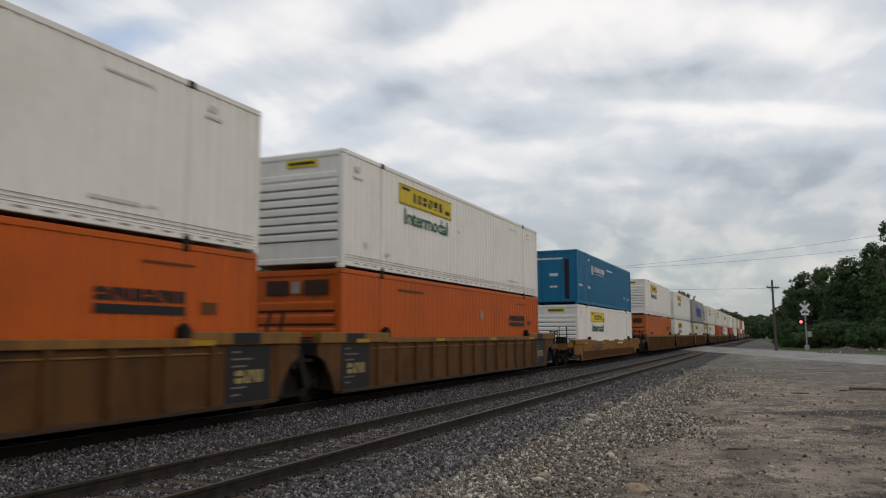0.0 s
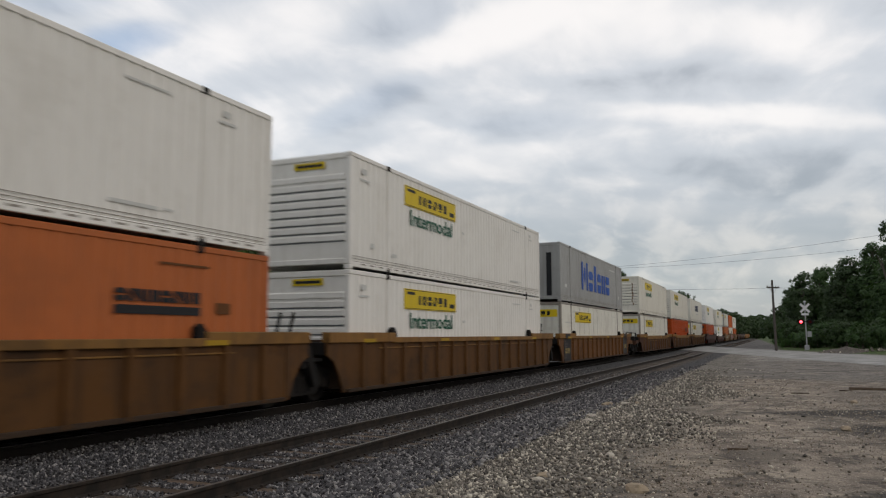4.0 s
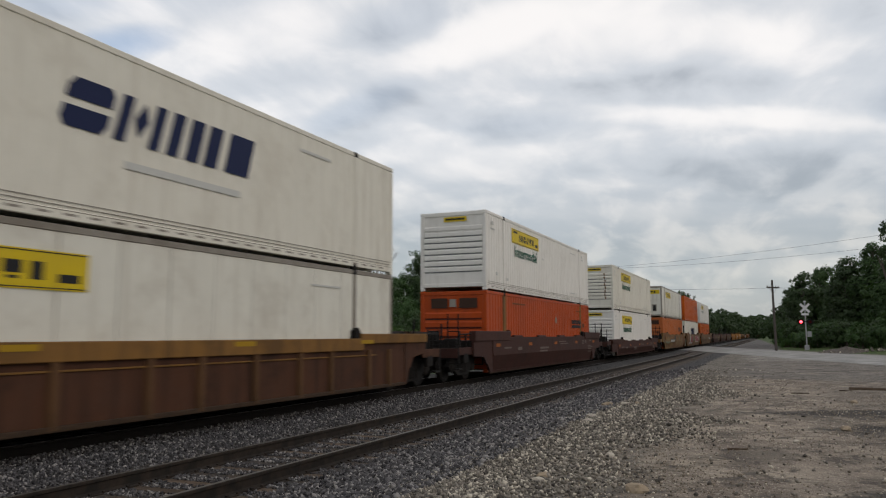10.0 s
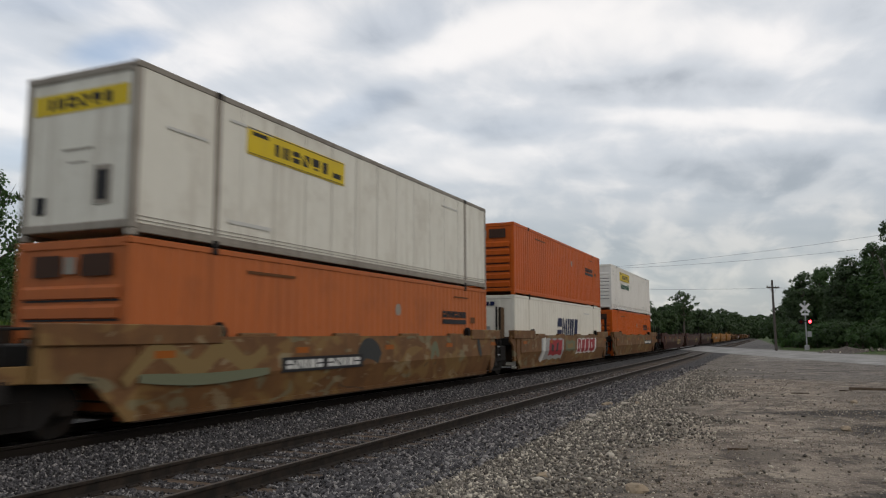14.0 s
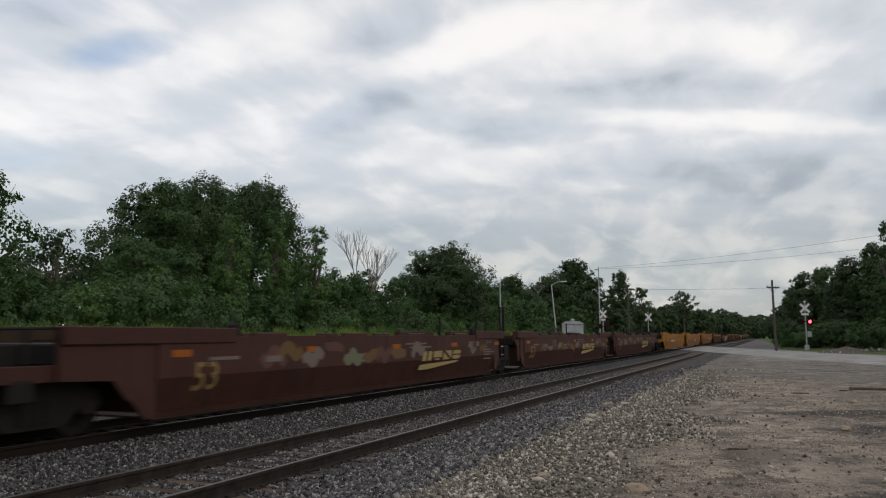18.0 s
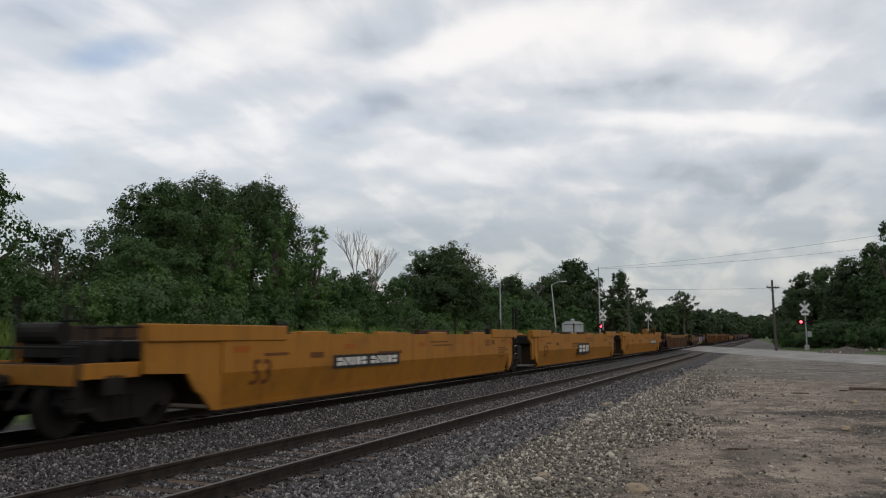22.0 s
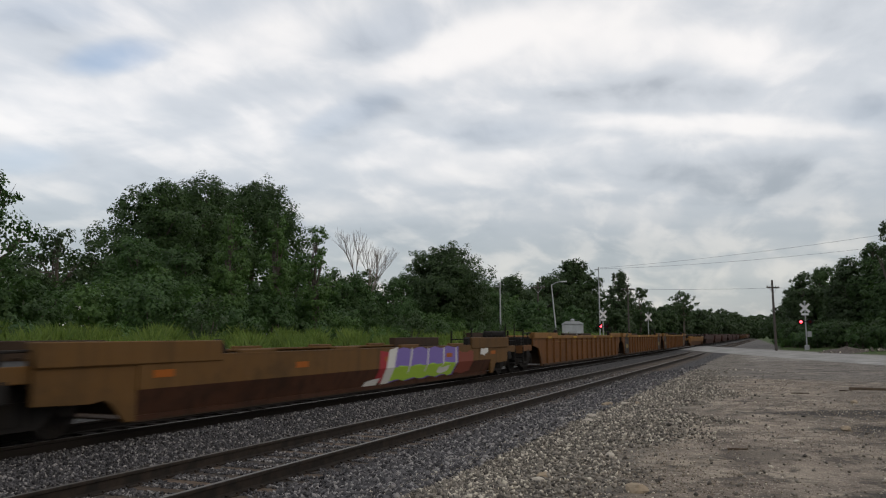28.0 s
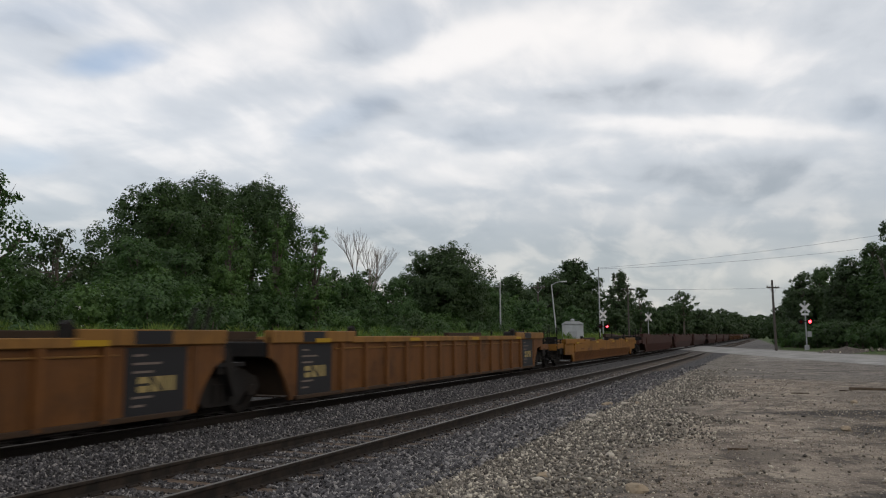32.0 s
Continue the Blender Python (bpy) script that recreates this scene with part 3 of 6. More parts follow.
def sign(ob, y0, z0, y1, z1):
    """The yellow carrier board: black strokes in place of its name."""
    x = HALF + 0.006
    board = part("carrier_board", Geo().box(HALF - 0.03, x, y0, y1, z0, z1), YELLOW_SIGN, ob, "yellow board with black lettering strokes")
    w, h = y1 - y0, z1 - z0
    strokes(y0 + w * 0.24, z0 + h * 0.24, y0 + w * 0.80, z0 + h * 0.7, (0.5, 0.7, 0.8, 0.8, 0.8, 0.7), x, BLACK, board, "side", gap=0.3, shapes=(3, 2, 0, 1, 4, 3))
    bars([(y0 + w * 0.04, z0 + h * 0.72, y0 + w * 0.18, z0 + h * 0.86), (y0 + w * 0.86, z0 + h * 0.2, y0 + w * 0.96, z0 + h * 0.42)], x, BLACK, board, "lettering_bar", "side")
    bars([(y0 + 0.03, z0 + 0.02, y1 - 0.03, z0 + 0.035), (y0 + 0.03, z1 - 0.035, y1 - 0.03, z1 - 0.02)], x, BLACK, board, "border_line", "side")


GROOVE_SHADE = plain("groove_shade", (0.1, 0.11, 0.125), 0.7)
PANELINK = plain("dark_brown_panel", (0.05, 0.028, 0.02), 0.7)
LOOKS = {  # material, edge, side pitch, depth, end style, label
    "white": (WHITE, WHITE, 0.27, 0.024, "ribs", "white corrugated 53-foot container with a yellow carrier board"),
    "cream": (CREAM, CREAM, 0.27, 0.03, "ribs", "cream corrugated 53-foot container with rust-streaked ribbed end"),
    "plate": (PALE, STEEL, 1.22, 0.008, "flat", "white smooth-sided container with grey steel edges and yellow band"),
    "orange": (ORANGE, ORANGE, 0.3, 0.022, "slats", "orange corrugated 53-foot container"),
    "faded": (FADED, FADED, 0.3, 0.022, "slats", "faded orange corrugated 53-foot container"),
    "red": (RED, RED, 0.3, 0.022, "slats", "deep red-orange 53-foot container"),
    "striped": (RED, RED, 0.3, 0.022, "slats", "deep red-orange container with ochre side stripes"),
    "blue": (BLUE, BLUE, 0.28, 0.042, "panel", "teal-blue corrugated container with white markings"),
    "grey": (GREY, GREY, 0.27, 0.012, "panel", "grey container with large blue letter shapes"),
    "offwhite": (CREAM, CREAM, 0.35, 0.008, "panel", "off-white container with slanted dark letter shapes"),
}


def container(kind, u, lower, extra=()):
    mat, edge, pitch, depth, end, label = LOOKS[kind]
    z0 = FAR_Z + (0.209 if lower else 3.113)
    ob = thing("freight_container", label, "container", (GAUGE_X, u, z0), group="stacked containers")
    H = TALL

    def shell():
        g = Geo()
        for s in (1, -1):
            waves(g, s * (HALF - 0.012), s, 0.12, LENGTH - 0.12, 0.2, H - 0.1, pitch, depth)
        g.box(-HALF + 0.06, HALF - 0.06, 0.05, LENGTH - 0.05, H - 0.06, H - 0.01)
        g.box(-HALF + 0.06, HALF - 0.06, 0.05, LENGTH - 0.05, 0.14, 0.2)
        g.box(-HALF + 0.06, HALF - 0.06, 0.06, 0.09, 0.16, H - 0.05)
        return g.mesh("body", mat)
    part("body", once(("shell", kind), shell), None, ob)
    # rails along the edges
    for s in (1, -1):
        x = s * (HALF - 0.03)
        part("top_rail", once(("tr", kind, s), lambda: Geo().box(x - 0.045, x + 0.03, 0.1, LENGTH - 0.1, H - 0.11, H, 0.012).mesh("top_rail", edge)), None, ob)
        part("bottom_rail", once(("br", kind, s), lambda: Geo().box(x - 0.045, x + 0.03, 0.1, LENGTH - 0.1, 0.065, 0.22, 0.012).mesh("bottom_rail", edge)), None, ob)
        for y in (0.0, LENGTH - 0.14):
            part("corner_post", once(("cp", kind, s, y), lambda: Geo().box(s * HALF - 0.07 - 0.07 * s, s * HALF + 0.07 - 0.07 * s, y, y + 0.14, 0.12, H - 0.12, 0.02).mesh("corner_post", edge)), None, ob)
            for z in (0.0, H - 0.12):
                part("corner_casting", once(("cc", kind, s, y, z), lambda: Geo().box(s * HALF - 0.085 - 0.083 * s, s * HALF + 0.085 - 0.083 * s, y - 0.002, y + 0.145, z, z + 0.122, 0.02).mesh("corner_casting", edge)), None, ob)
        for y in (1.98, 14.17):
            for z in (0.0, H - 0.12):
                part("stacking_casting", once(("sc", s, y, z), lambda: Geo().box(s * HALF - 0.07 - 0.06 * s, s * HALF + 0.07 - 0.06 * s, y - 0.09, y + 0.09, z - 0.004, z + 0.13, 0.015).mesh("stacking_casting", DARK)), None, ob)
            if kind == "striped":
                part("side_stripe", once(("st", s, y), lambda: Geo().box(s * HALF - 0.02 - 0.019 * s, s * HALF + 0.02 - 0.019 * s, y - 0.16, y + 0.16, 0.2, H - 0.12, 0.006).mesh("side_stripe", CHORD)), None, ob, "dull ochre stripe")
            if kind in ("white", "cream"):
                part("side_post", once(("sp", kind, s, y), lambda: Geo().box(s * HALF - 0.02 - 0.026 * s, s * HALF + 0.02 - 0.026 * s, y - 0.05, y + 0.05, 0.2, H - 0.1, 0.008).mesh("side_post", edge)), None, ob)
            if kind in ("plate", "blue", "grey", "offwhite"):
                part("side_post", once(("sp", kind, s, y), lambda: Geo().box(s * HALF - 0.05 - 0.047 * s, s * HALF + 0.05 - 0.047 * s, y - 0.08, y + 0.08, 0.12, H - 0.1, 0.012).mesh("side_post", edge)), None, ob)
    # lashing slots along the lower rail
    if end in ("ribs", "flat") or kind in ("grey", "offwhite"):
        part("slotted_strip", once(("slots", kind), lambda: slots(H)), None, ob, "row of dark slots in the lower rail")
    # front end wall
    part("end_wall", once(("ew", kind), lambda: Geo().box(-HALF + 0.13, HALF - 0.13, 0.025, 0.06, 0.2, H - 0.1).mesh("end_wall", mat)), None, ob)
    part("end_header", once(("eh", kind), lambda: Geo().box(-HALF + 0.13, HALF - 0.13, 0.0, 0.07, H - 0.16, H - 0.01, 0.015).mesh("end_header", edge)), None, ob)
    part("end_sill", once(("es", kind), lambda: Geo().box(-HALF + 0.13, HALF - 0.13, 0.0, 0.07, 0.13, 0.27, 0.015).mesh("end_sill", edge)), None, ob)
    if end == "ribs":
        rib = once(("rib", kind), lambda: Geo().prism(((0.03, -0.085), (0.0, -0.07), (0.0, 0.05), (0.03, 0.085)), 'x', -HALF + 0.16, HALF - 0.16).mesh("end_rib", mat))
        # dark strip below each rib, painted in for the shade of the recess
        line = once("ribshade", lambda: Geo().box(-HALF + 0.16, HALF - 0.16, 0.012, 0.03, -0.108, -0.086).mesh("rib_groove", GROOVE_SHADE))
        for i in range(8):
            r = part("end_rib", rib, None, ob, at=(0, 0, 0.78 + i * 0.215))
            if i < 7:
                part("rib_groove", line, None, r, "dark strip for the shade under the rib")
        bars([(-0.35, H - 0.37, 0.55, H - 0.2)], -0.006, YELLOW_SIGN, ob, "end_board", "end", "small yellow board")
        bars([(-0.28, H - 0.32, 0.48, H - 0.25)], -0.011, BLACK, ob, "lettering_bar", "end")
        if kind == "cream":
            rnd = random.Random(int(u))
            for i in range(8):
                for c, w in ((0.78, 0.07), (-0.72, 0.04)):
                    k = c + rnd.uniform(-0.04, 0.04)
                    z = 0.70 + i * 0.215
                    ring = ((k - w * rnd.uniform(0.5, 1.2), z + 0.14), (k - w * 0.4, z - rnd.uniform(0.0, 0.05)), (k + w * 0.5, z - rnd.uniform(0.0, 0.06)), (k + w * rnd.uniform(0.6, 1.3), z + 0.14))
                    part("rust_stain", Geo().prism(ring, 'y', -0.006, -0.002), RUSTSTAIN, ob, "brown rust stain on the ribbed end")
    elif end == "slats":
        rib = once(("slat", kind), lambda: Geo().prism(((0.03, -0.13), (-0.015, -0.1), (-0.015, 0.06), (0.03, 0.12)), 'x', -HALF + 0.2, HALF - 0.2).mesh("end_rib", mat))
        groove = once(("slatg", kind), lambda: Geo().box(-HALF + 0.2, HALF - 0.2, 0.014, 0.03, -0.155, -0.115).mesh("rib_groove", BLACK))
        for i in range(6):
            r = part("end_rib", rib, None, ob, at=(0, 0, 0.42 + i * 0.32))
            part("rib_groove", groove, None, r)
        bars([(-0.85, H - 0.62, -0.2, H - 0.26), (0.25, H - 0.62, 0.95, H - 0.26)], -0.02, PANELINK, ob, "end_panel", "end", "dark lettered panel")
        bars([(-0.12, H - 0.58, 0.14, H - 0.3)], -0.03, STEEL, ob, "end_plate", "end", "pale square plate")
        bars([(-0.95, 0.95, -0.72, 1.25)], -0.02, STEEL, ob, "hatch", "end", "small grey hatch")
    elif end == "flat":
        bars([(-HALF + 0.2, H - 0.72, HALF - 0.2, H - 0.36)], 0.02, YELLOW_SIGN, ob, "end_board", "end", "wide yellow band")
        strokes(-0.75, H - 0.64, 0.75, H - 0.44, (0.5, 0.7, 0.8, 0.8, 0.8, 0.7), 0.015, BLACK, ob, "end", gap=0.3, shapes=(3, 2, 0, 1, 4, 3))
        bars([(-0.35, 1.5, 0.35, 1.54), (-0.2, 1.28, 0.2, 1.31)], 0.021, STEEL, ob, "marking", "end")
        if not lower:
            bars([(0.42, 0.55, 0.8, 1.2)], 0.012, STEEL, ob, "vent_frame", "end", "grey vent frame")
            bars([(0.48, 0.62, 0.72, 1.12)], 0.006, BLACK, ob, "vent", "end", "dark vent opening")
            bars([(-0.95, 0.45, -0.7, 0.75)], 0.012, BLACK, ob, "small_vent", "end")
    else:
        for sx in (-0.6, 0.0, 0.62):
            part("end_stiffener", once(("ef", kind, sx), lambda: Geo().box(sx - 0.05, sx + 0.05, 0.008, 0.03, 0.2, H - 0.2, 0.006).mesh("end_stiffener", mat)), None, ob)
        tone = {"blue": BLACK, "grey": BLACK, "offwhite": RUSTSTAIN}[kind]
        bars([(0.6, 0.3, 0.85, H - 0.5)], 0.006, tone, ob, "stain", "end", "dark soot streak")
        if kind == "offwhite":
            bars([(-0.8, 0.35, -0.62, H - 1.4)], 0.006, tone, ob, "stain", "end", "brown rust streak")
            strokes(-0.55, H - 0.42, 0.45, H - 0.26, (1, 1, 1, 1), 0.004, NAVY, ob, "end", slant=0.2)
        bars([(-0.2, 1.5, 0.25, 1.66), (-0.2, 0.9, 0.2, 1.0)], 0.004, CHALK if kind != "offwhite" else GREY, ob, "marking", "end")
        if kind == "blue":
            bars([(-0.9, H - 0.5, 0.5, H - 0.42)], 0.004, CHALK, ob, "lettering_bar", "end", "white lettering bar")
    # side markings
    if kind in ("white", "cream"):
        sign(ob, 2.95, 2.03, 6.6, 2.6)
        part("lettering", once("intermodal", lambda: words("Intermodal", 0.62, GREEN)), None, ob, "dark green word", at=Matrix.Translation((HALF + 0.004, 4.8, 1.69)) @ SIDE @ Matrix.Diagonal((1.12, 1, 1, 1)))
        bars([(2.2, 0.47, 2.45, 0.57), (12.1, 0.47, 13.1, 0.53), (13.25, 0.49, 13.45, 0.53), (12.3, 2.5, 13.3, 2.54), (14.55, 2.35, 15.0, 2.4), (14.65, 2.48, 14.85, 2.6), (0.45, 2.25, 0.95, 2.3), (0.55, 2.42, 0.8, 2.56), (7.15, 1.7, 7.35, 1.78), (1.0, 0.6, 1.2, 0.72)], HALF + 0.002, INK, ob, "marking", "side", "small grey lettering bar")
    elif kind == "plate":
        sign(ob, 2.8, 1.95, 6.42, 2.5)
        bars([(0.7, 1.9, 1.7, 1.95), (2.3, 2.45, 3.6, 2.5), (12.3, 2.4, 13.5, 2.44), (2.3, 0.5, 3.6, 0.57)], HALF + 0.002, INK, ob, "marking", "side", "small grey lettering bar")
        part("panel_seam", once("seams", lambda: seams(H)), None, ob, "fine upright panel seams")
    elif end == "slats":
        strokes(12.3, 1.86, 14.2, 2.06, (1, 1, 1, 1, 1, 1, 1, 1), HALF + 0.002, BLACK, ob, "side", gap=0.1)
        bars([(12.3, 1.66, 14.2, 1.8)], HALF + 0.002, BLACK, ob, "lettering_bar", "side", "black bar")
        part("emblem", Geo().lathe((HALF, 9.3, 2.0), "x", ((0.0, 0.004), (0.16, 0.004), (0.16, 0.0)), 18), STEEL, ob, "small round pale grey emblem")
        bars([(2.9, 2.5, 4.5, 2.56), (14.6, 1.7, 15.0, 1.9), (13.2, 2.5, 14.4, 2.54)], HALF + 0.002, BROWNINK, ob, "marking", "side", "small dark lettering bars")
    elif kind == "blue":
        strokes(4.15, 2.0, 6.85, 2.28, (1, 1, 1, 1, 1, 1, 1, 1), HALF + 0.002, CHALK, ob, "side")
        bars([(4.3, 1.86, 6.7, 1.9)], HALF + 0.002, CHALK, ob, "lettering_bar", "side")
        part("emblem", Geo().lathe((HALF, 3.6, 2.05), 'x', ((0.0, 0.004), (0.1, 0.004), (0.1, 0.002)), 16).lathe((HALF, 3.6, 2.05), 'x', ((0.16, 0.002), (0.16, 0.004), (0.28, 0.004), (0.28, 0.0)), 20), CHALK, ob, "round white emblem")
        bars([(7.6, 2.3, 9.4, 2.38), (0.3, 1.0, 1.1, 1.1), (2.4, 0.95, 3.0, 1.08), (13.2, 0.8, 13.6, 0.95), (14.7, 0.75, 15.1, 0.9), (2.5, 2.5, 2.9, 2.6)], HALF + 0.002, CHALK, ob, "marking", "side", "small white lettering bars")
    elif kind == "grey":
        z = 3.224
        strokes(4.4, 4.05 - z, 11.8, 5.55 - z, (1.5, 1.05, 0.75, 0.95, 1.05, 1.0), HALF + 0.002, ROYAL, ob, "side", "large royal blue letter shape", gap=0.24, shapes=(5, 0, 3, 0, 2, 0), tall=(0, 2))
        bars([(12.0, 2.4, 13.6, 2.46), (0.8, 0.75, 1.2, 0.9), (14.6, 0.7, 14.9, 0.9)], HALF + 0.002, CHALK, ob, "marking", "side")
    elif kind == "offwhite":
        z = 3.224
        q = (5.75, 1.45, 10.3, 2.22) if not lower else (6.2, 1.15, 10.4, 2.1)
        strokes(q[0], q[1], q[2] - 0.2, q[3], (1, 1.1, 0.4, 0.95, 1), HALF + 0.002, NAVY, ob, "side", "slanted dark navy letter shape", gap=0.16, shapes=(0, 5, 3, 2, 3), slant=0.26)
        bars([(7.0, q[1] - 0.42, 9.8, q[1] - 0.3), (0.9, 0.9, 1.3, 1.1), (2.2, 0.75, 2.5, 0.95), (11.8, 2.4, 13.0, 2.46)], HALF + 0.002, INK, ob, "marking", "side", "small grey lettering bar")
    MOVING.append((ob, GAUGE_X, u, z0))
    return ob


SEAM = plain("grey_sealant", (0.46, 0.45, 0.41), 0.7)


def slots(H):
    g = Geo()
    for s in (1, -1):
        for i in range(34):
            y = 0.55 + i * 0.45
            g.box(s * HALF - 0.004, s * HALF + 0.004, y, y + 0.22, 0.13, 0.165)
        for z in (0.196, 0.26, 0.325):
            g.box(s * HALF - 0.003, s * HALF + 0.003, 0.15, LENGTH - 0.15, z, z + 0.012)
    return g.mesh("slotted_strip", STEEL)


def seams(H):
    g = Geo()
    for i in range(11):
        y = 2.65 + i * 1.09
        g.box(HALF - 0.016, HALF - 0.008, y - 0.007, y + 0.007, 0.2, H - 0.1)
    return g.mesh("panel_seam", SEAM)


INK = plain("grey_ink", (0.5, 0.5, 0.48), 0.6)
RUSTSTAIN = plain("rust_stain", (0.17, 0.11, 0.065), 0.85)
FAINT = plain("worn_white_stencil", (0.15, 0.12, 0.105), 0.7)
BROWNINK = plain("brown_ink", (0.11, 0.045, 0.016), 0.6)

DULLRED = plain("dull_red_spray", (0.17, 0.05, 0.035), 0.6)
GREYSTEEL = paint("bare_worn_steel", (0.3, 0.3, 0.3), (0.12, 0.1, 0.09), 0.4, 0.5, 0.5)
# grime plus painted shade, for the well's inside and the bottom chord
INNER_SHADE = paint("grimy_shaded_steel", (0.04, 0.024, 0.014), (0.02, 0.015, 0.012), 0.5, 0.7)
FRAME = Geo()
FRAME.prism(((-1.15, 0.52), (-1.05, 0.72), (-0.5, 0.86), (0.5, 0.86), (1.05, 0.72), (1.15, 0.52), (1.05, 0.42), (0.75, 0.46), (0.45, 0.22), (-0.45, 0.22), (-0.75, 0.46), (-1.05, 0.42)), 'x', -0.07, 0.07)
for _y in (-0.89, 0.89):
    FRAME.box(-0.1, 0.1, _y - 0.13, _y + 0.13, 0.34, 0.58, 0.03)
for _y in (-0.2, 0.0, 0.2):
    FRAME.tube((0.05, _y, 0.3), (0.05, _y, 0.62), 0.075, n=8)
FRAME = FRAME.mesh("side_frame", DARK)
WHEELS = Geo().tube((-0.75, 0, 0), (0.75, 0, 0), 0.085, n=10)
for _s in (-1, 1):
    WHEELS.lathe((_s * 0.755, 0, 0), 'x', [(r, w * _s) for r, w in ((0.0, 0.075), (0.1, 0.075), (0.12, 0.03), (0.3, 0.015), (0.34, 0.05), (0.42, 0.05), (0.425, -0.05), (0.45, -0.055), (0.45, -0.08), (0.34, -0.085), (0.3, -0.03), (0.12, -0.05), (0.0, -0.06))], 24)
    WHEELS.box(_s * 0.755 - 0.08, _s * 0.755 + 0.08, -0.04, 0.04, -0.05, 0.05)
WHEELS = WHEELS.mesh("wheelset", DARK)
BOLSTER = Geo().box(-1.0, 1.0, -0.22, 0.22, 0.5, 0.8, 0.03).box(-0.3, 0.3, -0.3, 0.3, 0.8, 0.9, 0.02).mesh("bolster", DARK)


ROLLING = []  # (wheel pair, its place on the truck, its first place along the track)


def truck(ob, y, roll=True):
    t = new("truck")
    t.parent, t.matrix_basis = ob, Matrix.Translation((0, y, 0))
    t["label"] = "grimy black two-axle truck"
    for s in (-1, 1):
        part("side_frame", FRAME, None, t, at=(s * 1.0, 0, 0))
    part("bolster", BOLSTER, None, t)
    for yy in (-0.89, 0.89):
        w = part("wheelset", WHEELS, None, t, "steel wheel pair on its axle", at=(0, yy, 0.45))
        if roll:
            ROLLING.append((w, yy, ob.location.y + y + yy))


def well_car(u, style, mat, top, lip, head, tail, label, chord=None, marks="", near=True):
    """One well unit. u: where its load begins. head, tail: 'a' hinged on a shared truck, 'c' coupled on a truck of its own."""
    ob = thing("well_car", label, "rail car", (GAUGE_X, u, FAR_Z), group="well cars of the train")
    chord = chord or mat
    W = 1.5
    smooth = style == "smooth"
    y0, y1 = (0.1, LENGTH - 0.1) if smooth else (-0.4, LENGTH + 0.4)
    hinge = 0.35 if smooth else 1.2
    e0 = -hinge if head == 'a' else -1.7
    e1 = LENGTH + (hinge if tail == 'a' else 1.7)
    low = 0.22
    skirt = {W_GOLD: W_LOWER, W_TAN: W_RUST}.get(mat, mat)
    ribs = W_WORN if mat is W_RUST else mat
    deep = 0.05 if smooth else 0.28 if mat is W_RUST else 0.14
    for s in (1, -1):
        def side():
            g = Geo()
            if smooth:
                crease = low + (top - low) * 0.48
                ring = [(s * W, top), (s * W, crease), (s * (W - 0.06), crease - 0.02), (s * (W - 0.06), top)]
            else:
                ring = [(s * (W - 0.05), top), (s * (W - 0.05), low + 0.02), (s * (W - 0.1), low + 0.02), (s * (W - 0.1), top)]
            g.prism(ring if s > 0 else ring[::-1], 'y', y0, y1)
            # the ends rise in a slope over the trucks
            for a, b in ((y0, e0), (y1, e1)):
                d = 1 if b > a else -1
                ring = [(a, low), (a, top), (b, top), (b, low + 0.5), (a + d * 0.3, low + 0.22), (a + d * 0.05, low + 0.08)] if smooth and abs(b - a) < 1.2 else [(a, low), (a, top), (b, top), (b, top - 0.62), (a + d * 0.85, top - 0.66), (a + d * 0.62, low + 0.36), (a + d * 0.5, low + 0.3), (a + d * 0.2, low)] if smooth else [(a, low), (a, top), (b, top), (b, top - 0.4), (a + d * 0.55, top - 0.52), (a + d * 0.28, low + 0.4), (a + d * 0.1, low)]
                g.prism(ring if d * s > 0 else ring[::-1], 'x', s * (W - 0.1), s * (W - 0.03))
            return g.mesh("side_panel", mat)
        part("side_panel", once(("side", style, mat.name, top, head, tail, s), side), None, ob)
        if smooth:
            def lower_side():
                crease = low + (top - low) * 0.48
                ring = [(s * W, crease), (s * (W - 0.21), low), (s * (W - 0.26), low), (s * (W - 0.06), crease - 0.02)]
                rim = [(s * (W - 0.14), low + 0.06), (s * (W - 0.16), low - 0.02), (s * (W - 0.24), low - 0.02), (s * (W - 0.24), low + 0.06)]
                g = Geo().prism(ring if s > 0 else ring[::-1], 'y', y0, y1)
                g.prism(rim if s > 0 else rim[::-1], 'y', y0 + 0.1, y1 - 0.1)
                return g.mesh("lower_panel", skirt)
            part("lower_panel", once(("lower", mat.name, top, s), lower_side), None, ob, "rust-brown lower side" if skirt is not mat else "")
        part("top_chord", once(("chord", chord.name, top, deep, s), lambda: Geo().box(min(s * (W - 0.16), s * (W + (0.0 if smooth else 0.035))), max(s * (W - 0.16), s * (W + (0.0 if smooth else 0.035))), 1.9, LENGTH - 1.9, top - deep, top + 0.004, 0.012).mesh("top_chord", chord)), None, ob)
        part("bottom_chord", once(("bchord", mat.name, smooth, s), lambda: Geo().box(min(s * (W - 0.14 - 0.14 * smooth), s * (W + (-0.16 if smooth else 0.02))), max(s * (W - 0.14 - 0.14 * smooth), s * (W + (-0.16 if smooth else 0.02))), y0 + 0.05, y1 - 0.05, low - (0.05 if smooth else 0.01), low + (0.05 if smooth else 0.07), 0.01).mesh("bottom_chord", INNER_SHADE)), None, ob)
        for a, b in ((e0, 2.0), (LENGTH - 2.0, e1)):
            b, a = (b, min(a, -0.8)) if a < 1 else (max(b, LENGTH + 0.8), a)
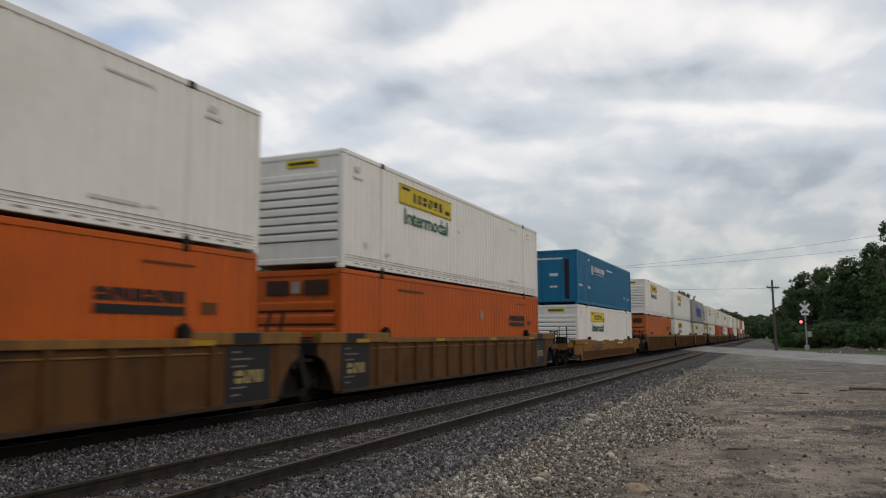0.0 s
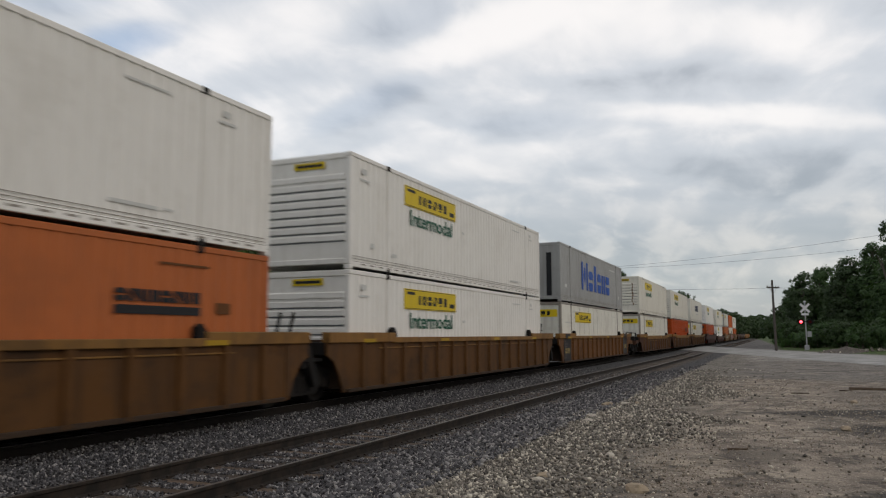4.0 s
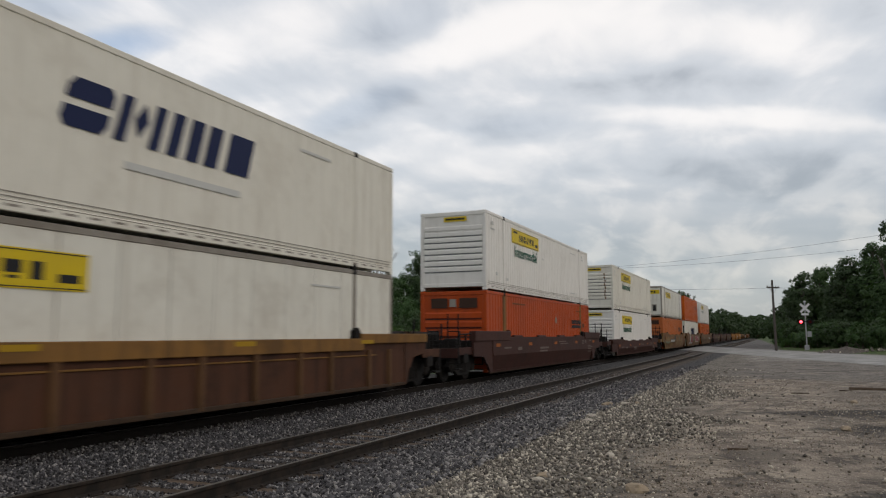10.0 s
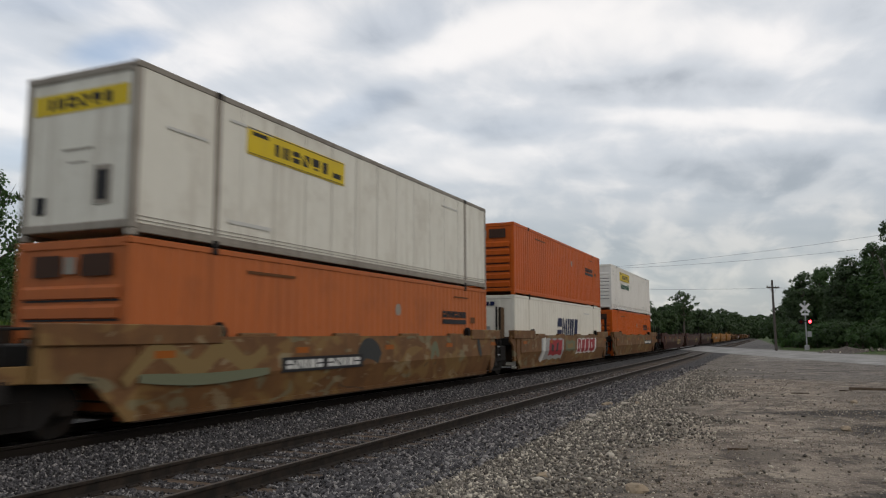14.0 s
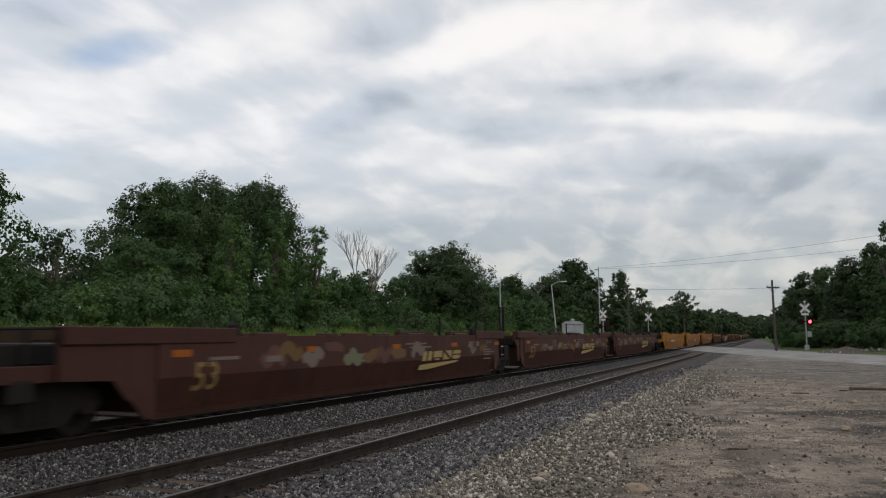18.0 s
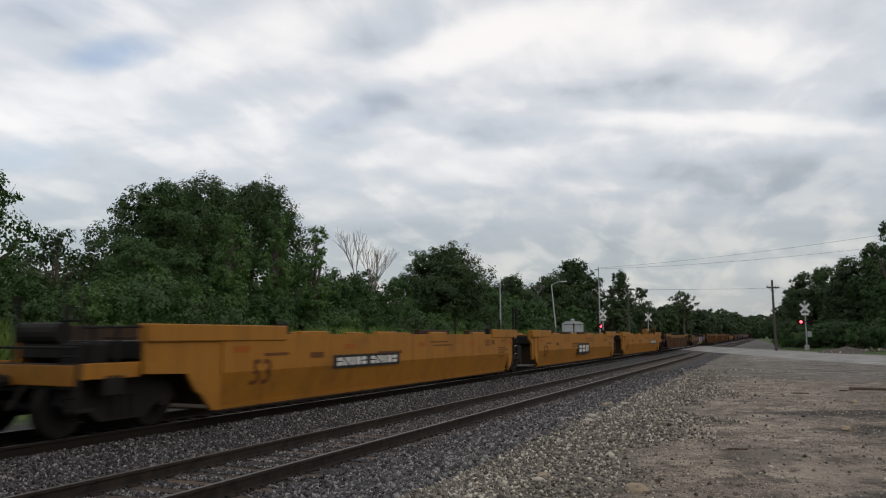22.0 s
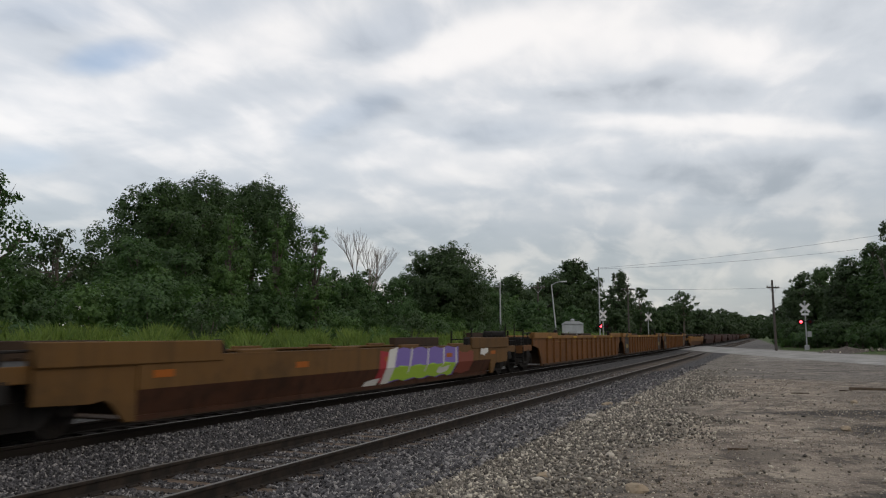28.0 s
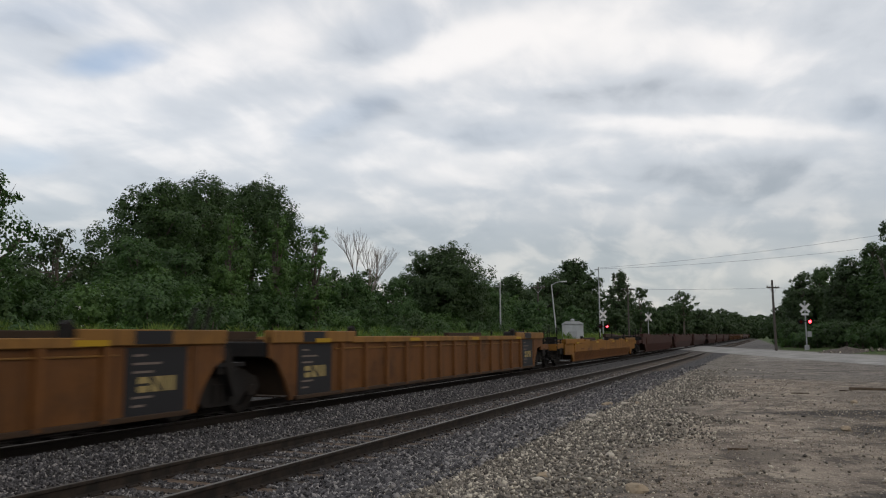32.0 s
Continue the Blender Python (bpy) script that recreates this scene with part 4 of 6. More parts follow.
            # far-side edge takes the darker steel: shade inside the well as colour
            part("end_coaming", once(("lip", chord.name, round(a, 2), round(b, 2), top, lip, s), lambda: Geo().box(min(s * (W - 0.2), s * (W + 0.03)), max(s * (W - 0.2), s * (W + 0.03)), a, b, top - 0.12, top + lip, 0.015).mesh("end_coaming", chord if s > 0 else INNER_SHADE)), None, ob, "raised edge over the end")
        if not smooth:
            rib = once(("post", mat.name, top, s), lambda: Geo().prism(((s * (W - 0.06), -0.075), (s * (W + 0.03), -0.05), (s * (W + 0.03), 0.05), (s * (W - 0.06), 0.075)), 'z', low + 0.02, top - deep + 0.01).mesh("side_post", ribs))
            n = 12 if mat == W_RUST else 15
            for i in range(n):
                y = y0 + 0.75 + (y1 - y0 - 1.5) * i / (n - 1) + (0.18 * math.sin(i * 2.7) if mat is W_RUST else 0.0)
                if "box" in marks and s > 0 and (y < 1.25 or y > LENGTH - 1.25):
                    continue
                part("side_post", rib, None, ob, at=(0, y, 0))
            part("stringer", once(("str", mat.name, top, s), lambda: Geo().box(min(s * (W - 0.07), s * (W - 0.02)), max(s * (W - 0.07), s * (W - 0.02)), 1.2, LENGTH - 1.2, top - deep - 0.14, top - deep - 0.11, 0.006).mesh("stringer", chord)), None, ob, "narrow worn ledge under the top chord")
        else:
            for i in range(4):
                y = 3.1 + i * 3.3
                part("guide", once(("guide", chord.name, top, s), lambda: Geo().box(min(s * (W - 0.14), s * (W - 0.02)), max(s * (W - 0.14), s * (W - 0.02)), -0.55, 0.55, top - 0.02, top + 0.07, 0.02).mesh("guide", chord)), None, ob, at=(0, y, 0))
    if near:
        for a in (2.05, LENGTH - 2.05):
            part("load_stop", once(("stop", chord.name, top), lambda: Geo().prism(((-0.12, top - 0.02), (-0.12, top + 0.2), (-0.02, top + 0.26), (0.12, top + 0.12), (0.12, top - 0.02)), 'x', W - 0.17, W - 0.03).mesh("load_stop", DARK)), None, ob, at=(0, a, 0))
    for i in range(5):
        part("floor_beam", once(("floor", mat.name), lambda: Geo().box(-W + 0.34, W - 0.34, -0.25, 0.25, 0.165, 0.2, 0.008).mesh("floor_beam", INNER_SHADE)), None, ob, at=(0, 0.6 + i * (LENGTH - 1.6) / 4, 0))
    for a, d, end in ((y0, -1, e0), (y1, 1, e1)):
        part("bulkhead", once(("bulk", mat.name, top, a), lambda: Geo().box(-W + 0.12, W - 0.12, min(a, a + d * 0.08), max(a, a + d * 0.08), 0.3, top - 0.05).mesh("bulkhead", INNER_SHADE)), None, ob)
        part("end_platform", once(("plat", mat.name, top, a, end), lambda: Geo().box(-W + 0.14, W - 0.14, min(a, end), max(a, end), top - 0.4, top - 0.1, 0.02).box(-0.3, 0.3, min(a, end), max(a, end), 0.86, top - 0.38, 0.02).mesh("end_platform", DARK)), None, ob)
        kind = head if d < 0 else tail
        if kind == 'c':
            tip = end + d * 1.2
            part("walkway", once(("walk", end, top), lambda: Geo().box(-1.35, 1.35, min(end, tip), max(end, tip), 0.98, 1.06, 0.01).box(-0.35, 0.35, min(end, tip), max(end, tip), 0.7, 0.98, 0.02).box(-1.4, 1.4, min(tip, tip - d * 0.1), max(tip, tip - d * 0.1), 0.75, 1.12, 0.01).mesh("walkway", DARK)), None, ob, "dark end platform")
            for sx in (1.33, -1.4):
                part("end_sill", once(("esill", mat.name, end, sx), lambda: Geo().box(sx, sx + 0.07, min(end, tip), max(end, tip), 0.88, 1.12, 0.012).mesh("end_sill", mat)), None, ob, "painted sill along the end platform")
            part("end_beam", once(("ebeam", mat.name, tip), lambda: Geo().box(-1.38, 1.38, min(tip, tip + d * 0.03), max(tip, tip + d * 0.03), 0.8, 1.1, 0.008).mesh("end_beam", mat)), None, ob)
            end = tip
            truck(ob, (-1.72) if d < 0 else LENGTH + 1.72, near)
            c = Geo().tube((0, end, 0.85), (0, end + d * 0.42, 0.85), 0.1, n=8).box(-0.16, 0.16, min(end + d * 0.25, end + d * 0.62), max(end + d * 0.25, end + d * 0.62), 0.7, 1.0, 0.03)
            part("coupler", c, DARK, ob)
            for sx in (1.38, 1.02):
                part("grab_post", Geo().tube((sx, end + d * -0.06, 0.55), (sx, end + d * -0.06, top + (0.75 if near and smooth else 0.25)), 0.025, n=6), DARK, ob)
            rung = once(("rung", end), lambda: Geo().tube((1.02, end - d * 0.06, 0), (1.38, end - d * 0.06, 0), 0.02, n=6).mesh("rung", DARK))
            for z in (0.62, 0.92, 1.22, top + 0.2):
                part("rung", rung, None, ob, at=(0, 0, z))
            if near:
                for k, (sx, sy, h) in enumerate(((1.3, 0.35, 0.2), (0.6, 0.5, 0.45 if smooth else 0.2), (-0.3, 0.3, 0.6 if smooth else 0.25), (-1.2, 0.2, 0.5 if smooth else 0.2), (1.36, 0.75, 0.1))):
                    part("end_post", Geo().tube((sx, end - d * sy, 1.0), (sx, end - d * sy, top + h), 0.035, n=6), DARK, ob)
                part("handrail", Geo().tube((1.36, end - d * 0.1, top + 0.1), (1.36, end - d * 1.2, top + 0.12), 0.022, n=6).tube((-1.3, end - d * 0.06, 1.35), (1.38, end - d * 0.06, 1.35), 0.022, n=6), DARK, ob)
                part("valve_box", Geo().box(0.75, 1.2, min(end - d * 0.3, end - d * 0.75), max(end - d * 0.3, end - d * 0.75), 1.05, 1.42, 0.03).box(1.28, 1.4, min(end - d * 0.5, end - d * 0.9), max(end - d * 0.5, end - d * 0.9), 0.62, 0.95, 0.02), DARK, ob)
                part("step", Geo().box(1.2, 1.42, min(end, end - d * 0.35), max(end, end - d * 0.35), 0.42, 0.47, 0.008).box(1.38, 1.41, min(end, end - d * 0.03), max(end, end - d * 0.03), 0.42, 1.0), DARK, ob, "worn steel step")
                part("brake_reservoir", Geo().tube((-0.45, end - d * 0.55, top + 0.02), (0.45, end - d * 0.55, top + 0.02), 0.17, n=14), DARK, ob, "grimy brown brake reservoir")
            part("brake_hose", Geo().tube((0.35, end, 0.8), (0.42, end + d * 0.3, 0.45), 0.03, n=6), DARK, ob)
        elif smooth and d < 0:
            part("corner_gusset", once(("gus", mat.name, top), lambda: Geo().prism(((end, top), (end - 0.62, top), (end - 0.62, top - 0.22), (end - 0.3, top - 0.42), (end - 0.22, low + 0.3), (end, low + 0.3)), 'x', 1.36, 1.44).mesh("corner_gusset", mat)), None, ob)
        if kind == 'a' and d > 0:
            truck(ob, LENGTH + 1.62, near)
            part("hinge", once(("hinge", end), lambda: Geo().box(-0.5, 0.5, end - 0.1, end + 0.95, 0.62, 1.12, 0.03).box(-1.25, 1.25, end + 0.1, end + 0.3, 0.8, 1.25, 0.02).box(-1.3, -0.6, end, end + 0.8, 0.95, 1.02).box(0.6, 1.3, end, end + 0.8, 0.95, 1.02).mesh("hinge", DARK)), None, ob, "dark hinged joint between units")
            part("side_arm", once(("arm", end), lambda: Geo().prism(((end + 0.12, 1.3), (end + 0.34, 1.3), (end + 0.7, 0.45), (end + 0.5, 0.4)), 'x', 1.2, 1.3).mesh("side_arm", DARK)), None, ob)
            if smooth:
                part("joint_frame", once(("jf", end), lambda: Geo().box(-1.25, 1.28, end + 0.02, end + 0.7, 0.42, 1.3, 0.03).box(-1.1, 1.22, end + 0.65, end + 1.9, 0.55, 1.12, 0.03).box(1.15, 1.3, end + 0.2, end + 0.42, 0.35, 1.5, 0.02).mesh("joint_frame", DARK)), None, ob, "black frame under the joint")
                if near:
                    ladder = part("ladder", once(("ladder", end, top), lambda: Geo().tube((1.32, end + 0.62, 0.7), (1.32, end + 0.62, top + 1.05), 0.045, n=6).tube((1.32, end + 0.98, 0.7), (1.32, end + 0.98, top + 1.05), 0.045, n=6).mesh("ladder", DARK)), None, ob, "twin dark posts with rungs")
                    for z in (0.8, 1.1, 1.4):
                        part("rung", once(("jrung", end), lambda: Geo().tube((1.32, end + 0.62, 0), (1.32, end + 0.98, 0), 0.02, n=6).mesh("rung", GREYSTEEL)), None, ladder, at=(0, 0, z))
                    part("far_post", once(("fpost", end, top), lambda: Geo().tube((-1.2, end + 0.8, 0.8), (-1.2, end + 0.8, top + 0.7), 0.04, n=6).mesh("far_post", DARK)), None, ob)
            for sx in (0.55, 0.9):
                part("brake_pipe", Geo().tube((sx, end, top - 0.25), (sx, end + 0.25, top + (0.55 if near else 0.3)), 0.035, n=6), DARK, ob)
    x = W + (0.002 if smooth else -0.046)
    if near:
        if smooth and mat is not W_GOLD:
            bars([(0.4 + i * 3.9, top - 0.34, 0.85 + i * 3.9, top - 0.22) for i in range(5)], x, AMBER, ob, "reflector", "side", "amber reflector strips")
        else:
            bars([(0.3 + i * 4.6, top - 0.12, 0.9 + i * 4.6, top - 0.03) for i in range(4)], W + 0.036, YELLOWTAPE, ob, "reflector", "side", "dull yellow reflector strip")
    if "box" in marks:      # black data panels of the ribbed cars
        for y in (-0.25, LENGTH - 1.05):
            b = part("data_panel", Geo().box(x, x + 0.012, y, y + 1.3, low + 0.03, top - deep - 0.01), BLACK, ob, "black data panel with white lines")
            bars([(y + 0.15, low + 0.2 + 0.13 * i, y + 0.4 + 0.5 * ((i * 7) % 3) / 3, low + 0.235 + 0.13 * i) for i in range(7) if i not in (2, 3)], x + 0.012, FAINT, b, "lettering_bar", "side")
            strokes(y + 0.25, low + 0.42, y + 1.05, low + 0.66, (1, 1, 1), x + 0.012, GOLD, b, "side", gap=0.2)
            part("sooty_patch", Geo().box(W + 0.031, W + 0.036, y + 0.1, y + 0.9, top - 0.1, top + lip - 0.02), BLACK, ob, "black patch on the raised edge")
    if "slogan" in marks:
        b = part("name_board", Geo().box(x, x + 0.006, 3.8, 7.05, 0.78, 1.08), BLACK, ob, "black board with white letter shapes")
        strokes(3.95, 0.84, 5.3, 1.02, (1, 1, 1, 1, 1), x + 0.006, CHALK, b, "side")
        strokes(5.5, 0.84, 6.9, 1.02, (1, 1, 1, 1, 1), x + 0.006, CHALK, b, "side")
    if "low_board" in marks:
        b = part("name_board", Geo().box(x, x + 0.006, 2.35, 4.8, 0.76, 0.98), BLACK, ob, "black board with pale letter shapes")
        strokes(2.45, 0.81, 3.5, 0.94, (1, 1, 1, 1), x + 0.006, FAINT, b, "side")
        strokes(3.65, 0.81, 4.7, 0.94, (1, 1, 1, 1), x + 0.006, FAINT, b, "side")
        bars([(9.6, 0.98, 11.3, 1.06)], x, CHALK, ob, "pale_strip", "side")
    if "late" in marks:
        b = part("name_board", Geo().box(x, x + 0.006, 11.4, 14.6, 0.8, 1.1), BLACK, ob, "black board with white letter shapes")
        strokes(11.55, 0.86, 12.9, 1.04, (1, 1, 1, 1, 1), x + 0.006, CHALK, b, "side")
        strokes(13.1, 0.86, 14.45, 1.04, (1, 1, 1, 1, 1), x + 0.006, CHALK, b, "side")
    if "logo" in marks:
        b = part("name_board", Geo().box(x, x + 0.006, 7.05, 9.64, 0.55, 1.1), BLACK, ob, "black board with bold white letter shapes")
        strokes(7.3, 0.66, 9.35, 0.99, (1, 1, 1), x + 0.006, CHALK, b, "side", "bold white letter shape", gap=0.35, shapes=(0, 0, 2), slant=0.15)
    if "gold" in marks:
        strokes(10.0, 0.8, 12.75, 1.06, (1, 1, 1, 1), x, GOLD, ob, "side", "pale gold slanted letter shape", gap=0.2, shapes=(2, 4, 1, 0), slant=0.4)
        g = Geo()
        g.prism(((9.7, 0.56), (10.3, 0.56), (12.5, 0.7), (12.6, 0.76), (9.85, 0.7)), 'x', x, x + 0.004)
        part("emblem", g, GOLD, ob, "pale gold wedge")
    if "number" in marks:
        def number():
            me = words("53", 0.68, BROWNINK if "dark" in marks else SAND)
            crease = low + (top - low) * 0.48
            for v in me.vertices:
                v.co.z -= max(0.0, crease - (0.8 + v.co.y)) * 0.21 / (crease - low) - 0.004
            return me
        part("lettering", once(("53", mat.name), number), None, ob, "stencilled number 53", at=Matrix.Translation((x + 0.002, 1.25, 0.8)) @ SIDE)
    if "data" in marks:
        ink = FAINT if mat in (W_BROWN, W_TAN) else BROWNINK
        rows = [(1.3, top - 0.42, 2.1, top - 0.36), (2.9, top - 0.5, 3.4, top - 0.38), (5.9, top - 0.5, 7.2, top - 0.42), (5.9, top - 0.62, 7.0, top - 0.56), (13.5, top - 0.24, 14.0, top - 0.2), (13.5, top - 0.31, 13.95, top - 0.27), (13.5, top - 0.38, 14.0, top - 0.34), (14.2, top - 0.35, 14.45, top - 0.2), (15.2, top - 0.26, 15.35, top - 0.18), (15.5, top - 0.26, 15.62, top - 0.18), (14.9, top - 0.5, 15.6, top - 0.46), (14.9, top - 0.58, 15.9, top - 0.54), (14.9, top - 0.66, 15.5, top - 0.62), (14.9, top - 0.8, 15.5, top - 0.76), (9.0, top - 0.24, 10.3, top - 0.2), (9.2, top - 0.34, 10.6, top - 0.3)]
        bars(rows, x, ink, ob, "lettering_bar", "side")
    if "worn" in marks:
        r = random.Random(int(u))
        for k in range(9):
            a, z = 2.6 + k * 0.82 + r.uniform(-0.2, 0.2), r.uniform(1.0, 1.18)
            path = [(a + i * 0.2, z + r.uniform(-0.13, 0.16)) for i in range(5)]
            swoop(ob, x + 0.0015 * k, path, r.uniform(0.14, 0.3), (DULLSAND, WORNPINK, DULLSAND, FAINT, WORNPINK, TEAL)[(k + int(u)) % 6])
        for k in range(2):
            a = r.uniform(13.2, 13.8) + k * 0.9
            swoop(ob, x + 0.0015 * k, [(a + i * 0.16, r.uniform(0.95, 1.25)) for i in range(5)], 0.16, (FAINT, DULLSAND)[k])
    if "purple" in marks:
        for k, (a, b, z0, z1, m) in enumerate(((7.9, 8.5, 0.3, 1.1, PINK), (8.45, 13.0, 0.32, 1.17, PURPLE), (8.7, 12.9, 0.34, 0.7, LIME), (13.05, 14.3, 0.34, 1.0, DULLRED), (8.3, 8.75, 0.28, 1.18, CHALK), (9.62, 9.7, 0.5, 1.16, CHALK), (10.72, 10.8, 0.5, 1.16, CHALK), (11.82, 11.9, 0.6, 1.16, CHALK), (12.75, 12.85, 0.62, 1.12, CHALK), (11.6, 12.4, 0.42, 0.6, CHALK), (7.4, 8.1, 0.24, 0.42, CHALK), (14.9, 15.35, 0.86, 1.06, CHALK), (15.25, 15.6, 0.92, 1.1, CHALK))):
            sheet(ob, a, b, z0, z1, m, W, low, top, 0.002 + 0.0012 * k, k)
    if "camo" in marks:
        if "slogan" in marks:
            swoop(ob, x, ((-0.2, 0.8), (0.5, 1.3), (1.3, 0.95), (2.0, 1.3), (2.7, 1.0), (3.3, 1.28)), 0.34, SAND)
            swoop(ob, x + 0.002, ((0.1, 0.86), (1.6, 0.78), (3.4, 0.84)), 0.2, TEAL)
            swoop(ob, x + 0.004, ((6.9, 1.0), (7.2, 1.2), (7.6, 1.15), (7.9, 0.95)), 0.5, SOOT)
        swoop(ob, x + 0.006, ((11.0, 0.85), (11.25, 1.25), (11.5, 0.9)), 0.22, TEAL)
        swoop(ob, x + 0.008, ((14.75, 1.4), (14.85, 1.1), (15.05, 0.85)), 0.24, SOOT)
    if "pink" in marks:
        for k, (a, b, z0, z1, m) in enumerate(((2.9, 6.6, 0.45, 1.36, GREY), (3.1, 3.5, 0.4, 1.4, CHALK), (4.1, 6.3, 0.62, 1.3, PINK), (4.5, 4.9, 0.8, 1.1, SOOT), (5.3, 5.6, 0.8, 1.15, SOOT), (7.0, 8.8, 0.75, 1.25, TEAL), (7.3, 8.4, 0.9, 1.1, SAND), (9.2, 13.6, 0.6, 1.34, CHALK), (9.35, 10.0, 0.66, 1.3, PINK), (10.2, 10.9, 0.66, 1.3, PINK), (11.1, 11.8, 0.66, 1.3, PINK), (12.0, 13.3, 0.66, 1.3, PINK), (9.6, 9.75, 0.8, 1.1, CHALK), (12.4, 12.6, 0.8, 1.1, CHALK))):
            sheet(ob, a, b, z0, z1, m, W, low, top, 0.002 + 0.0012 * k, k)
    if "low_board" in marks:
        part("brake_stand", Geo().box(0.35, 0.95, LENGTH + 2.05, LENGTH + 2.6, 1.0, 1.8, 0.03).box(0.95, 1.02, LENGTH + 2.15, LENGTH + 2.5, 1.2, 1.6, 0.02), W_RUST, ob, "tall rust-brown brake gear box on the end platform")
    if "tank" in marks:
        t = part("brake_gear", Geo().tube((0.35, LENGTH + 0.1, top + 0.28), (0.35, LENGTH + 1.3, top + 0.28), 0.2, n=12).box(0.1, 0.6, LENGTH + 0.2, LENGTH + 1.2, top - 0.05, top + 0.1), mat, ob, "yellow brake cylinder on the end platform")
        part("brake_wheel", Geo().lathe((0.9, LENGTH + 1.0, top + 0.32), 'y', ((0.22, -0.02), (0.26, -0.02), (0.26, 0.02), (0.22, 0.02), (0.22, -0.02)), 18), mat, t)
    MOVING.append((ob, GAUGE_X, u, FAR_Z))
    return ob


def sheet(ob, a, b, z0, z1, mat, W, low, top, lift, seed):
    """A sprayed field that follows the bent side, with wavering edges."""
    crease = low + (top - low) * 0.48
    zs = sorted({z0, z1, *(z for z in (crease,) if z0 < z < z1)})
    n, g = max(2, round((b - a) / 0.3)), Geo()
    for i in range(n + 1):
        for z in zs:
            w = z + (0.035 * math.sin(i * 1.9 + seed * 2.3 + z) if z in (z0, z1) else 0.0)
            y = a + (b - a) * i / n + (w - crease) * 0.18 + (0.05 * math.sin(z * 9 + seed) if i in (0, n) else 0.0)
            g.v.append((W + lift - max(0.0, crease - w) * 0.21 / (crease - low), y, w))
    m = len(zs)
    g.f += [(i * m + j, (i + 1) * m + j, (i + 1) * m + j + 1, i * m + j + 1) for i in range(n) for j in range(m - 1)]
    part("sprayed_field", g, mat, ob, "sprayed graffiti field")


def swoop(ob, x, path, width, mat):
    """One broad, faded spray stroke along a smooth line."""
    pts = []
    for i in range(len(path) - 1):
        p = [Vector(path[max(0, min(len(path) - 1, i + k))]) for k in (-1, 0, 1, 2)]
        for j in range(6):
            t = j / 6
            pts.append(0.5 * (2 * p[1] + (p[2] - p[0]) * t + (2 * p[0] - 5 * p[1] + 4 * p[2] - p[3]) * t * t + (3 * p[1] - p[0] - 3 * p[2] + p[3]) * t ** 3))
    pts.append(Vector(path[-1]))
    up, dn = [], []
    for i, q in enumerate(pts):
        d = (pts[min(i + 1, len(pts) - 1)] - pts[max(i - 1, 0)]).normalized()
        w = width * 0.5 * (0.55 + 0.45 * math.sin(math.pi * (i + 1) / (len(pts) + 1)))
        up.append((q.x - d.y * w, q.y + d.x * w))
        dn.append((q.x + d.y * w, q.y - d.x * w))
    g = Geo()
    for i in range(len(pts) - 1):
        g.v += [(x + 0.0015, *dn[i]), (x + 0.0015, *dn[i + 1]), (x + 0.0015, *up[i + 1]), (x + 0.0015, *up[i])]
        g.f.append((4 * i, 4 * i + 1, 4 * i + 2, 4 * i + 3))
    part("sprayed_stroke", g, mat, ob, "broad faded spray stroke")


LBL = {"rib": "ribbed-side well car", "smooth": "smooth-sided well car"}
